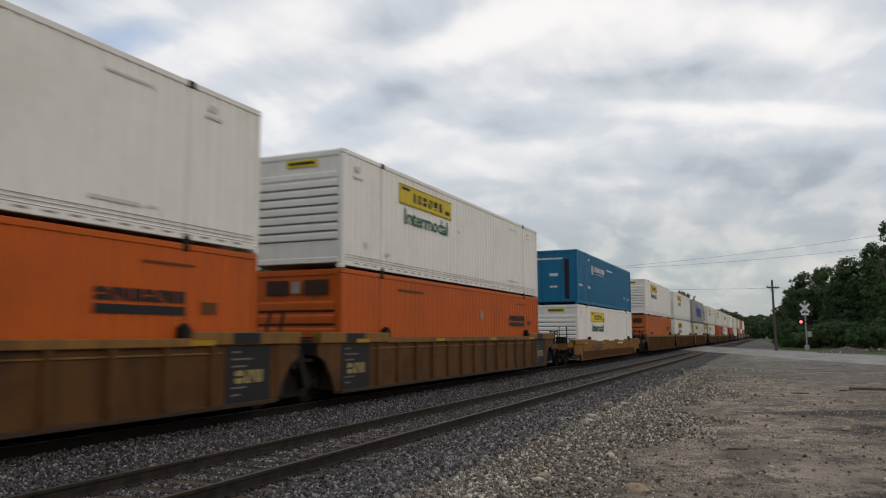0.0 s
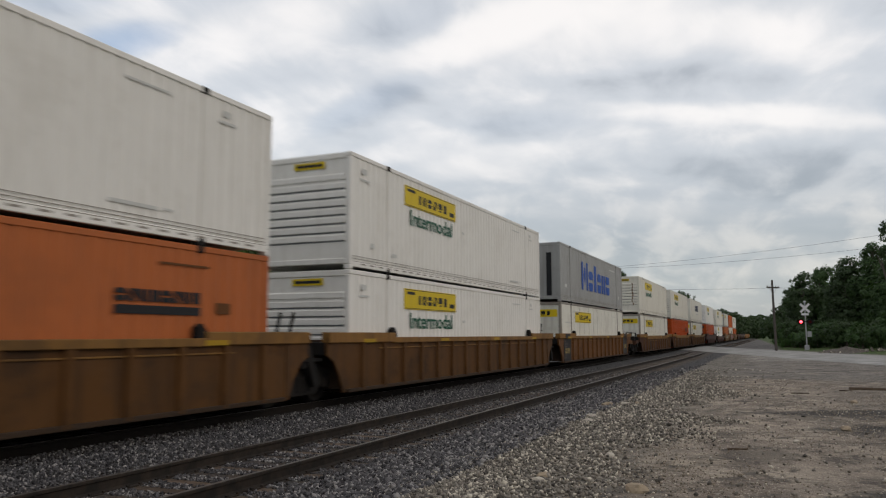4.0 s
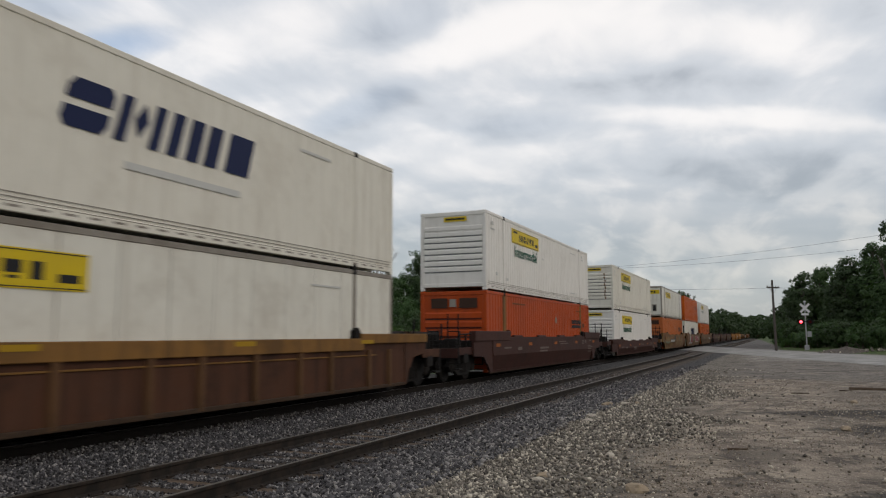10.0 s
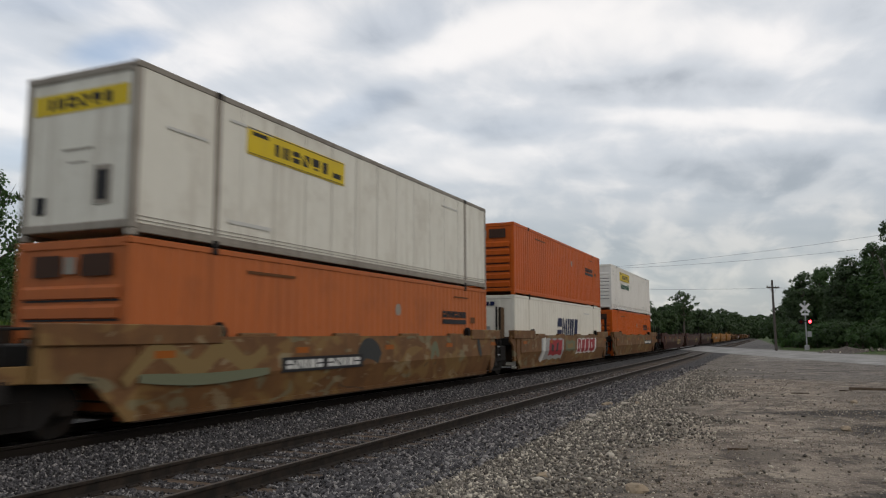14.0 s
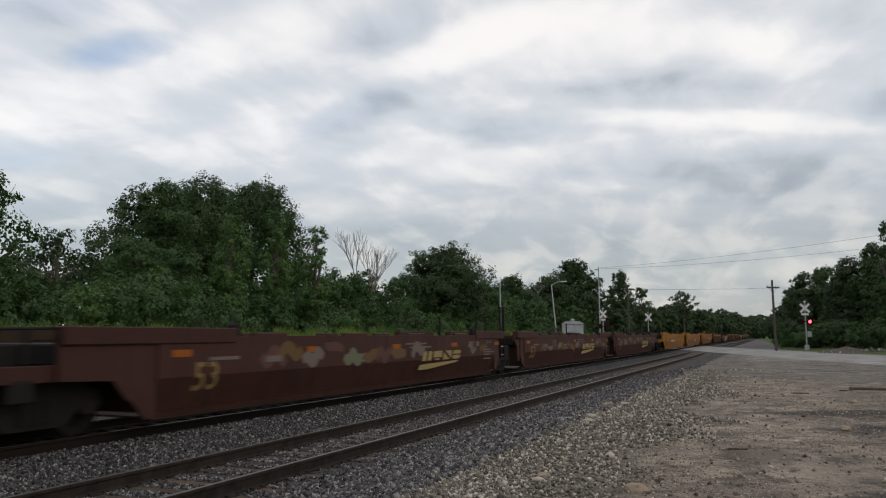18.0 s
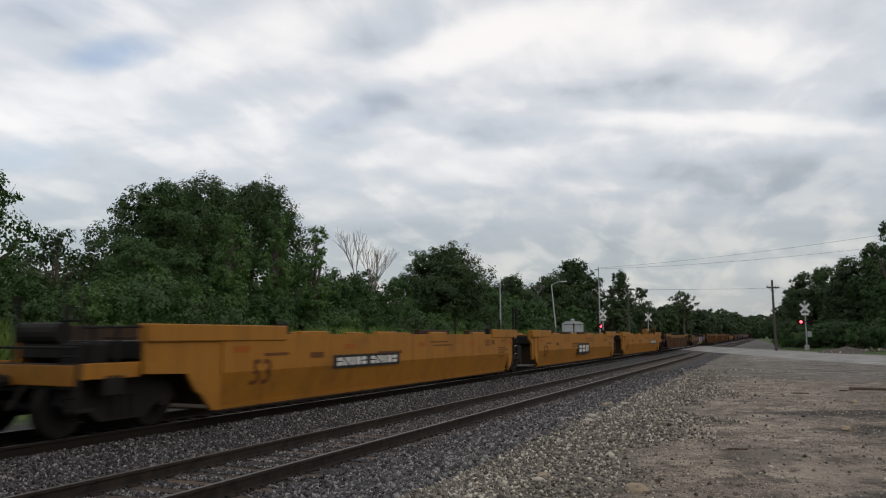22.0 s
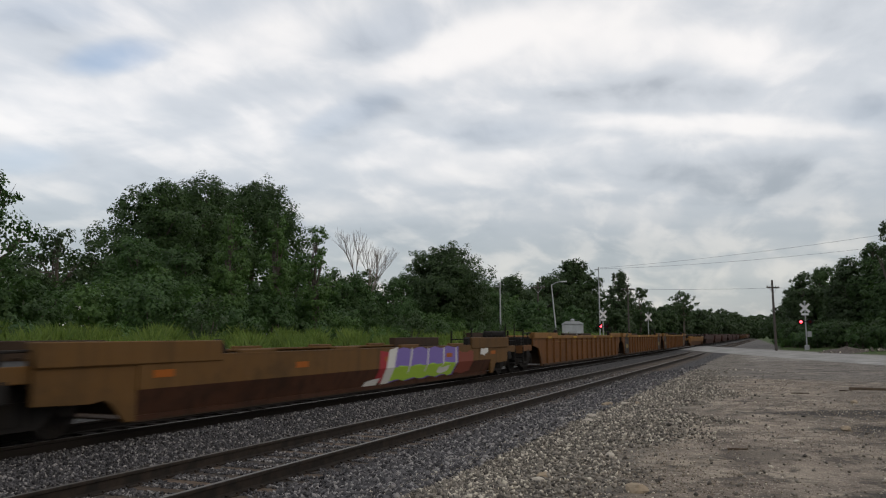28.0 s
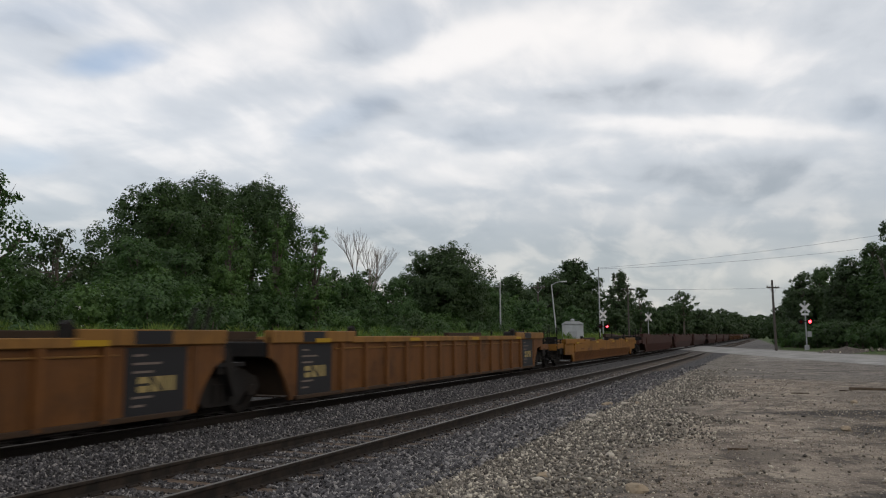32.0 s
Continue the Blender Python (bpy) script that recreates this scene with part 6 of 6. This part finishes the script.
def weeds():
    """Tall grass along the far side of the tracks."""
    n = 125000
    y = 9 * (150 / 9) ** RNG.uniform(0, 1, n)
    x = RNG.uniform(-28.5, -17.0, n)
    keep = np.abs(road_off(x, y)) > 6
    x, y = x[keep], y[keep]
    n = len(x)
    h = RNG.uniform(0.5, 1.6, n) * (0.72 + 0.28 * np.sin(x * 1.1 + y * 0.43) * np.sin(y * 0.9 + 0.7 * x) + 0.3 * np.sin(x * 2.7 + y * 1.9) * np.sin(y * 0.31))
    h = np.clip(h * 0.78, 0.25, 1.4)
    z = np.interp(x, (-24, -20, -17.5), (0.8, 0.5, -0.1)) - 0.05
    a = RNG.uniform(0, np.pi, n)
    w = 0.022 + 0.0006 * y
    lean = RNG.normal(0, 0.22, (n, 2)) * h[:, None]
    dx, dy = np.cos(a) * w, np.sin(a) * w
    v = np.stack((np.stack((x - dx, y - dy, z), 1), np.stack((x + dx, y + dy, z), 1), np.stack((x + lean[:, 0] * 0.4 + dx * 0.8, y + lean[:, 1] * 0.4 + dy * 0.8, z + h * 0.6), 1), np.stack((x + lean[:, 0], y + lean[:, 1], z + h), 1)), 1).reshape(-1, 3)
    i = np.arange(n)[:, None] * 4
    tagged(new("tall_grass", bulk("tall_grass", v, np.concatenate((i + np.array((0, 1, 2)), i + np.array((0, 2, 3))), 0), WEED)), "tall bright green weeds beside the tracks", "grass", kind="stuff")


weeds()

# ---- loose stone ----


def stone_material(name, a, b, c):
    n = Nodes(name)
    r = n.n.new("ShaderNodeNewGeometry").outputs["Random Per Island"]
    col = n.mix(r, a, b)
    col = n.mix(n.ramp(n.math('FRACT', n.math('MULTIPLY', r, 17.3)), 0.8, 0.86), col, c)
    return n.finish(col, 0.88, 0.0, n.noise(60, 3), 0.004)


BALLAST = stone_material("crushed_ballast", (0.018, 0.017, 0.019), (0.125, 0.12, 0.124), (0.27, 0.255, 0.245))
MIXED = stone_material("broken_stone", (0.06, 0.054, 0.048), (0.28, 0.25, 0.208), (0.52, 0.47, 0.385))
LIMESTONE = stone_material("crushed_limestone", (0.12, 0.1, 0.08), (0.32, 0.265, 0.2), (0.55, 0.49, 0.4))
OCTA = np.array(((1, 0, 0), (-1, 0, 0), (0, 1, 0), (0, -1, 0), (0, 0, 1), (0, 0, -1)), float) * 0.66
OCTA_F = np.array(((0, 2, 4), (2, 1, 4), (1, 3, 4), (3, 0, 4), (2, 0, 5), (1, 2, 5), (3, 1, 5), (0, 3, 5)))


def stones(name, label, x, y, size, mat, sink=0.25):
    n = len(x)
    z = np.array([ground_z(a, b) for a, b in zip(x, y)])
    v = OCTA[None] + RNG.normal(0, 0.17, (n, 6, 3))
    v = v * (size[:, None] * RNG.uniform(0.6, 1.2, (n, 3)))[:, None, :]
    q = RNG.normal(0, 1, (n, 4))
    q /= np.linalg.norm(q, axis=1)[:, None]
    a, b, c, d = q.T
    R = np.stack((1 - 2 * (c * c + d * d), 2 * (b * c - a * d), 2 * (b * d + a * c), 2 * (b * c + a * d), 1 - 2 * (b * b + d * d), 2 * (c * d - a * b), 2 * (b * d - a * c), 2 * (c * d + a * b), 1 - 2 * (b * b + c * c)), 1).reshape(n, 3, 3)
    v = np.einsum('nij,nkj->nki', R, v)
    v += np.stack((x, y, z + size * (0.5 - sink) + RNG.uniform(-0.2, 0.25, n) * size), 1)[:, None, :]
    f = (np.arange(n)[:, None, None] * 6 + OCTA_F[None]).reshape(-1, 3)
    tagged(new(name, bulk(name, v.reshape(-1, 3), f, mat)), label, "gravel", kind="stuff")


def spread(n, x0, x1, y0, y1):
    """Even over the ground near by, thinner far off."""
    y = y0 * (y1 / y0) ** RNG.uniform(0, 1, n)
    return RNG.uniform(x0, x1, n), y


def off_road(x, y):
    return np.abs(road_off(x, y)) > 5.2


_x, _y = spread(88000, -9.72, -3.1, 5.5, 40)
_k = (RNG.uniform(0, 1, len(_x)) < np.clip((42 - _y) / 16, 0, 1)) & ((np.abs(_x - NEAR_X) > 1.28) | (np.abs((_y - 2.5) / 0.52 - np.round((_y - 2.5) / 0.52)) > 0.2)) & (np.abs(np.abs(_x - NEAR_X) - 0.755) > 0.1) & off_road(_x, _y)
_x, _y = _x[_k], _y[_k]
stones("ballast_stones", "angular blue-grey crushed ballast stones", _x, _y, np.where(_x < -5.5, RNG.uniform(0.017, 0.04, len(_x)), RNG.uniform(0.026, 0.058, len(_x))) * (1 + _y * 0.01), BALLAST)
_x, _y = spread(90000, -3.9, 1.2, 4.6, 34)
_k = (RNG.uniform(0, 1, len(_x)) < np.clip((34 - _y) / 14, 0, 1)) & (RNG.uniform(0, 1, len(_x)) < np.clip(0.95 - (_x + 2.7 + 0.5 * np.sin(_y * 0.9) + 0.3 * np.sin(_y * 2.3 + _x)) * 0.55, 0.012, 1)) & off_road(_x, _y)
_x, _y = _x[_k], _y[_k]
stones("coarse_gravel", "grey and tan broken stone along the ballast edge", _x, _y, RNG.uniform(0.014, 0.042, len(_x)) * (1 + _y * 0.01), MIXED)
_x, _y = spread(44000, -2.2, 4.5, 4.6, 26)
_k = (RNG.uniform(0, 1, len(_x)) < 0.42 + 0.4 * np.sin(_x * 1.7 + 1.3 * np.sin(_y * 0.8)) * np.sin(_y * 0.55)) & (_x < 0.8 + 0.13 * _y) & off_road(_x, _y)
_x, _y = _x[_k], _y[_k]
stones("loose_gravel", "fine pale tan crushed limestone on the lot", _x, _y, RNG.uniform(0.006, 0.018, len(_x)) * (1 + _y * 0.014), LIMESTONE)


def rock(x, y, size, mat, label, seed):
    """A single broken stone, lying on the ground."""
    rnd, g = random.Random(seed), Geo()
    bm = bmesh.new()
    bmesh.ops.create_icosphere(bm, subdivisions=2, radius=1.0)
    off = Vector((seed * 3.1, seed * 1.7, 0))
    for v in bm.verts:
        v.co *= 1 + 0.35 * noise.noise(v.co * 1.3 + off)
        v.co = Vector((v.co.x * size * 0.62, v.co.y * size * 0.45, v.co.z * size * 0.28))
    me = bpy.data.meshes.new("rock")
    bm.to_mesh(me)
    bm.free()
    me.materials.append(mat)
    ob = new("rock", me)
    ob.matrix_basis = pose(x, y, ground_z(x, y) + size * 0.12, 0, 0, rnd.uniform(0, 180))
    tagged(ob, label, "rock")


ROCK_TAN = plain("tan_rock", (0.3, 0.24, 0.17), 0.9)
ROCK_PALE = plain("pale_rock", (0.42, 0.38, 0.32), 0.9)
for _i, (_x, _y, _s, _m) in enumerate(((-3.24, 16.03, 0.22, ROCK_TAN), (-3.05, 13.62, 0.17, ROCK_PALE), (-2.90, 12.70, 0.15, ROCK_PALE), (-2.94, 16.33, 0.14, ROCK_PALE), (-2.73, 16.56, 0.12, ROCK_TAN), (-1.20, 7.11, 0.19, ROCK_TAN), (-2.20, 7.57, 0.14, ROCK_TAN), (-2.17, 7.27, 0.12, ROCK_PALE), (0.92, 12.78, 0.16, ROCK_TAN), (-1.84, 9.14, 0.12, ROCK_PALE), (0.21, 10.93, 0.1, ROCK_PALE), (1.48, 17.91, 0.16, ROCK_TAN))):
    rock(_x, _y, _s, _m, "broken tan rock lying on the gravel" if _m is ROCK_TAN else "pale broken rock lying on the gravel", _i + 1)


def stick(x, y, length, turn, thick=0.03):
    ob = thing("wood_scrap", "dark weathered strip of wood on the gravel", "wood scrap", (x, y, ground_z(x, y)), turn)
    part("strip", Geo().box(-length / 2, length * 0.1, -thick, thick, 0.0, thick * 1.6, 0.006).box(length * 0.08, length / 2, -thick * 0.7, thick * 0.8, 0.004, thick * 1.3, 0.005), TIE, ob)


for _x, _y, _l, _t in ((2.16, 21.86, 0.9, 4), (0.53, 19.86, 0.4, -6), (1.59, 21.26, 0.3, 8), (1.66, 11.95, 0.35, 3), (-0.46, 10.05, 0.25, 20)):
    stick(_x, _y, _l, _t, 0.016 if _l < 0.8 else 0.04)

# ---- crossing signals, poles, wires, cabinet ----
GALV = paint("galvanised_steel", (0.4, 0.41, 0.42), (0.25, 0.24, 0.22), 0.3, 0.45, 0.6)
SIGNWHITE = paint("sign_white", (0.6, 0.6, 0.6), (0.35, 0.33, 0.3), 0.15, 0.5)
POLEWOOD = plain("dark_pole_wood", (0.085, 0.075, 0.068), 0.9)


def lamp_glow():
    n = Nodes("lit_red_lens")
    n.finish((0.6, 0.01, 0.005), 0.3)
    n.put((1.0, 0.035, 0.05), n.bsdf.inputs["Emission Color"])
    n.bsdf.inputs["Emission Strength"].default_value = 11.0
    return n.mat


LIT = lamp_glow()
LENS = plain("dark_red_lens", (0.12, 0.008, 0.006), 0.25)
FLASHERS = []


def crossing_signal(x, y, z, turn, label):
    """Mast with crossed boards, a pair of hooded flashing lamps and a junction box. It faces -y before its turn."""
    ob = thing("crossing_signal", label, "crossing signal", (x, y, z), turn)
    part("mast", Geo().tube((0, 0, -0.2), (0, 0, 4.75), 0.065, n=12), GALV, ob)
    part("base", Geo().box(-0.22, 0.22, -0.22, 0.22, -0.2, 0.35, 0.03), GALV, ob)
    for a in (45, -45):
        part("cross_board", Geo().box(-0.61, 0.61, -0.1 - 0.004 * (a > 0), -0.085 - 0.004 * (a > 0), -0.115, 0.115, 0.004), SIGNWHITE, ob, "white crossed board", at=pose(0, 0, 4.15, 0, a, 0))
    part("track_count_board", Geo().box(-0.34, 0.34, -0.1, -0.085, 3.4, 3.62, 0.004), SIGNWHITE, ob)
    part("crossarm", Geo().tube((-0.85, -0.06, 2.75), (0.85, -0.06, 2.75), 0.04, n=8), DARK, ob)
    for s in (-0.42, 0.42):
        lamp = part("lamp_head", Geo().lathe((s, -0.12, 2.75), 'y', ((0.0, 0.05), (0.3, 0.04), (0.3, 0.02), (0.16, 0.015), (0.16, -0.06), (0.15, -0.06), (0.15, 0.0), (0.0, 0.0)), 20), DARK, ob, "round black lamp with a backing disc")
        part("hood", Geo().prism([(s + 0.17 * math.cos(q), 2.75 + 0.17 * math.sin(q)) for q in (math.pi * i / 8 for i in range(9))] + [(s + 0.155 * math.cos(q), 2.75 + 0.155 * math.sin(q)) for q in (math.pi * (8 - i) / 8 for i in range(9))], 'y', -0.42, -0.14), DARK, lamp)
        part("lens", Geo().lathe((s, -0.14, 2.75), 'y', ((0.0, -0.01), (0.1, 0.0), (0.15, 0.02)), 16), LENS, lamp, "dark red lens")
    glow = part("lit_lens", Geo().lathe((0, -0.19, 2.75), 'y', ((0.0, -0.03), (0.08, -0.02), (0.145, 0.015), (0.145, 0.02), (0.0, 0.02)), 18), LIT, ob, "lit red flashing light")
    FLASHERS.append(glow)
    part("junction_box", Geo().box(0.1, 0.5, -0.12, 0.16, 1.2, 1.75, 0.02), GALV, ob, "grey junction box")
    part("bell", Geo().lathe((0, 0, 4.75), 'z', ((0.0, 0.16), (0.1, 0.14), (0.13, 0.05), (0.13, 0.0), (0.0, 0.0)), 14), GALV, ob)
    return ob


crossing_signal(3.15, 86.0, -0.06, -4.0, "flashing railway crossing signal beside the road")
crossing_signal(-18.2, 88.39, -0.36, 42.0, "flashing railway crossing signal on the far side of the tracks")
S3 = thing("crossing_sign", "white crossed-board railway sign on a post", "sign", (-13.45, 91.29, -0.45), 42)
part("mast", Geo().tube((0, 0, -0.2), (0, 0, 4.5), 0.06, n=10), GALV, S3)
for _a in (45, -45):
    part("cross_board", Geo().box(-0.61, 0.61, -0.09 - 0.004 * (_a > 0), -0.075 - 0.004 * (_a > 0), -0.115, 0.115, 0.004), SIGNWHITE, S3, at=pose(0, 0, 3.9, 0, _a, 0))


def utility_pole(x, y, top, label, arm=1.1, lean=0.0, armz=None, turn=60):
    z = ground_z(x, y)
    ob = thing("utility_pole", label, "utility pole", (x, y, z), turn)
    h = top - z
    part("pole", Geo().tube((0, 0, -0.3), (lean, 0, h), 0.14, 0.1, 10), POLEWOOD, ob)
    a = part("crossarm", Geo().box(lean - arm, lean + arm, -0.16, -0.05, h - 0.85, h - 0.7, 0.01), POLEWOOD, ob)
    for s in (-0.9, -0.45, 0.45, 0.9):
        part("insulator", Geo().lathe((lean + s * arm, -0.1, h - 0.7), 'z', ((0.0, 0.16), (0.04, 0.15), (0.06, 0.05), (0.03, 0.0)), 10), GALV, a)
    part("brace", Geo().tube((lean - arm * 0.6, -0.11, h - 0.82), (lean, -0.11, h - 1.5), 0.025, n=6).tube((lean + arm * 0.6, -0.11, h - 0.82), (lean, -0.11, h - 1.5), 0.025, n=6), GALV, ob)
    return ob


utility_pole(0.25, 85.08, 7.00, "weathered wooden utility pole beside the crossing", 0.75, -0.1, turn=38)
utility_pole(-19.58, 113.69, 8.86, "dark wooden utility pole beyond the tracks", 1.0, 0.0, turn=25)
utility_pole(-28.37, 96.35, 8.43, "slender utility pole among the trees", 0.9, 0.0, turn=25)


def street_lamp(x, y, top, label, arm=None, lean=0.0):
    z = ground_z(x, y)
    h = top - z
    ob = thing("street_lamp", label, "street lamp", (x, y, z))
    part("pole", Geo().tube((0, 0, -0.3), (lean, 0, h), 0.1, 0.06, 10), GALV, ob)
    if arm:
        part("arm", Geo().tube((lean, 0, h - 0.1), (lean + arm * 0.5, 0, h + 0.25), 0.04, n=8).tube((lean + arm * 0.5, 0, h + 0.25), (lean + arm, 0, h + 0.3), 0.04, n=8), GALV, ob)
        part("lamp_head", Geo().box(lean + arm - 0.1, lean + arm + 0.55, -0.12, 0.12, h + 0.22, h + 0.36, 0.04), SIGNWHITE, ob)
    else:
        part("cap", Geo().lathe((lean, 0, h), 'z', ((0.0, 0.16), (0.09, 0.12), (0.09, 0.0)), 10), GALV, ob)
        part("lamp_head", Geo().box(lean - 0.5, lean - 0.06, -0.08, 0.08, h - 0.25, h - 0.12, 0.02), GALV, ob)
    return ob


street_lamp(-24.88, 71.15, 6.44, "pale grey steel pole with a small lamp")
street_lamp(-22.10, 82.31, 7.04, "leaning pale street lamp with a curved arm", 1.2, -0.55)
street_lamp(-19.62, 93.40, 9.70, "tall pale steel pole beside the crossing")

CAB = thing("signal_cabinet", "silver-grey metal signal cabinet with a low roof", "cabinet", (-19.35, 78.39, -0.5), 14)
part("body", Geo().box(-1.1, 1.1, -0.9, 0.9, 0, 3.0, 0.04), GALV, CAB)
part("roof", Geo().prism(((-1.2, 3.0), (1.2, 3.0), (0.75, 3.3), (-0.75, 3.3)), 'y', -1.0, 1.0), GALV, CAB)
part("door", Geo().box(-0.45, 0.45, -0.94, -0.9, 0.1, 2.3, 0.01), GALV, CAB)
part("vent", Geo().lathe((0, 0, 3.28), 'z', ((0.2, 0.0), (0.2, 0.15), (0.28, 0.18), (0.0, 0.3)), 14), GALV, CAB)


def wire(a, b, sag, name="overhead_wire"):
    """One sagging strand."""
    g, n, m = Geo(), 24, 5
    a, b = Vector(a), Vector(b)
    for i in range(n + 1):
        p = (b - a) * (i / n) - Vector((0, 0, sag * 4 * (i / n) * (1 - i / n)))
        g.v += [(p.x + 0.011 * math.cos(math.tau * k / m), p.y + 0.011 * math.cos(math.tau * k / m), p.z + 0.011 * math.sin(math.tau * k / m)) for k in range(m)]
    g.f += [(i * m + k, i * m + (k + 1) % m, (i + 1) * m + (k + 1) % m, (i + 1) * m + k) for i in range(n) for k in range(m)]
    part("strand", g, DARK, thing(name, "thin black overhead wire between poles", "wire", tuple(a)))


wire((-19.6, 93.4, 9.6), (9.9, 78.6, 9.4), 0.35)
wire((-19.6, 93.4, 9.7), (9.9, 78.6, 10.5), 0.3)
wire((9.9, 78.6, 9.4), (39.5, 63.8, 9.7), 0.3)
wire((9.9, 78.6, 10.5), (39.5, 63.9, 11.0), 0.3)
wire((-19.6, 113.7, 8.2), (0.2, 85.1, 6.2), 0.12)
wire((-28.4, 96.3, 7.6), (-19.6, 113.7, 8.2), 0.2)
wire((0.2, 85.1, 6.2), (8.9, 72.4, 5.8), 0.15)
wire((8.9, 72.4, 5.8), (25.7, 48.1, 5.8), 0.2)

# ---- the dirt heap past the road ----


def mound(x, y, rx, ry, h, seed):
    n, m, v, f = 40, 14, [], []
    gz = ground_z(x, y)
    for i in range(m + 1):
        r = i / m
        for j in range(n):
            a = math.tau * j / n
            px, py = rx * r * math.cos(a), ry * r * math.sin(a)
            z = h * (math.cos(r * math.pi) * 0.5 + 0.5) * (0.8 + 0.6 * noise.noise((px * 0.8 + seed, py * 0.8, 1)))
            v.append((px, py, z - 0.06))
    for i in range(m):
        f += [(i * n + j, i * n + (j + 1) % n, (i + 1) * n + (j + 1) % n, (i + 1) * n + j) for j in range(n)]
    me = bpy.data.meshes.new("dirt_mound")
    me.from_pydata(v, [], f)
    me.materials.append(DIRT)
    ob = new("dirt_mound", me)
    ob.location = (x, y, gz)
    tagged(ob, "low heap of brown dirt and rubble", "dirt mound")


_n = Nodes("brown_dirt")
_f = _n.noise(6, 6, 0.7)
DIRT = _n.finish(_n.mix(_n.ramp(_f, 0.3, 0.7), (0.05, 0.042, 0.036), (0.13, 0.11, 0.095)), 0.95, 0, _f, 0.06)
mound(6.1, 77.0, 2.8, 2.2, 0.75, 1.0)
_x, _y = RNG.uniform(3.6, 9.2, 120), RNG.uniform(75, 79, 120)
stones("rubble", "pale broken stones round the dirt heap", _x, _y, RNG.uniform(0.06, 0.22, 120), MIXED, 0.1)

# ---- what moves ----


def motions():
    """The train rolls towards -y, slowing a little; the clouds drift; the crossing lamps flash in turn."""
    steps = [float(t) for t in range(0, 33)]
    for ob, x, u, z in MOVING:
        walk(ob, [(t, pose(x, u - travelled(t), z)) for t in steps])
    for w, yy, y in ROLLING:
        # wheels turn while they roll past the crossing and the camera
        near = [k / 30 for k in range(0, 961) if -6 < y - travelled(k / 30) < 75]
        rows, last = [(0.0, pose(0, yy, 0.45))], 0.0
        for t in near:
            if t > last and t < 32.0:
                rows.append((t, pose(0, yy, 0.45, math.degrees((travelled(t) - travelled(near[0])) / 0.42))))
                last = t
        if near:
            rows.append((32.0, rows[-1][1]))
            walk(w, rows)
    walk(cloud_layer, [(0.0, pose(0, 0, 0)), (16.0, pose(-65, 45, 0)), (32.0, pose(-130, 90, 0))])
    half, start = 0.605, 17.45 - 29 * 0.605
    for glow in FLASHERS:
        rows, k = [(0.0, pose(-0.42, 0, 0))], 1
        while start + k * half < 32.0:
            t = round((start + k * half) * FPS) / FPS
            a, b = (-0.42, 0.42) if k % 2 else (0.42, -0.42)
            rows += [(t - 1 / FPS, pose(a, 0, 0)), (t, pose(b, 0, 0))]
            k += 1
        rows.append((32.0, rows[-1][1]))
        walk(glow, rows)


motions()
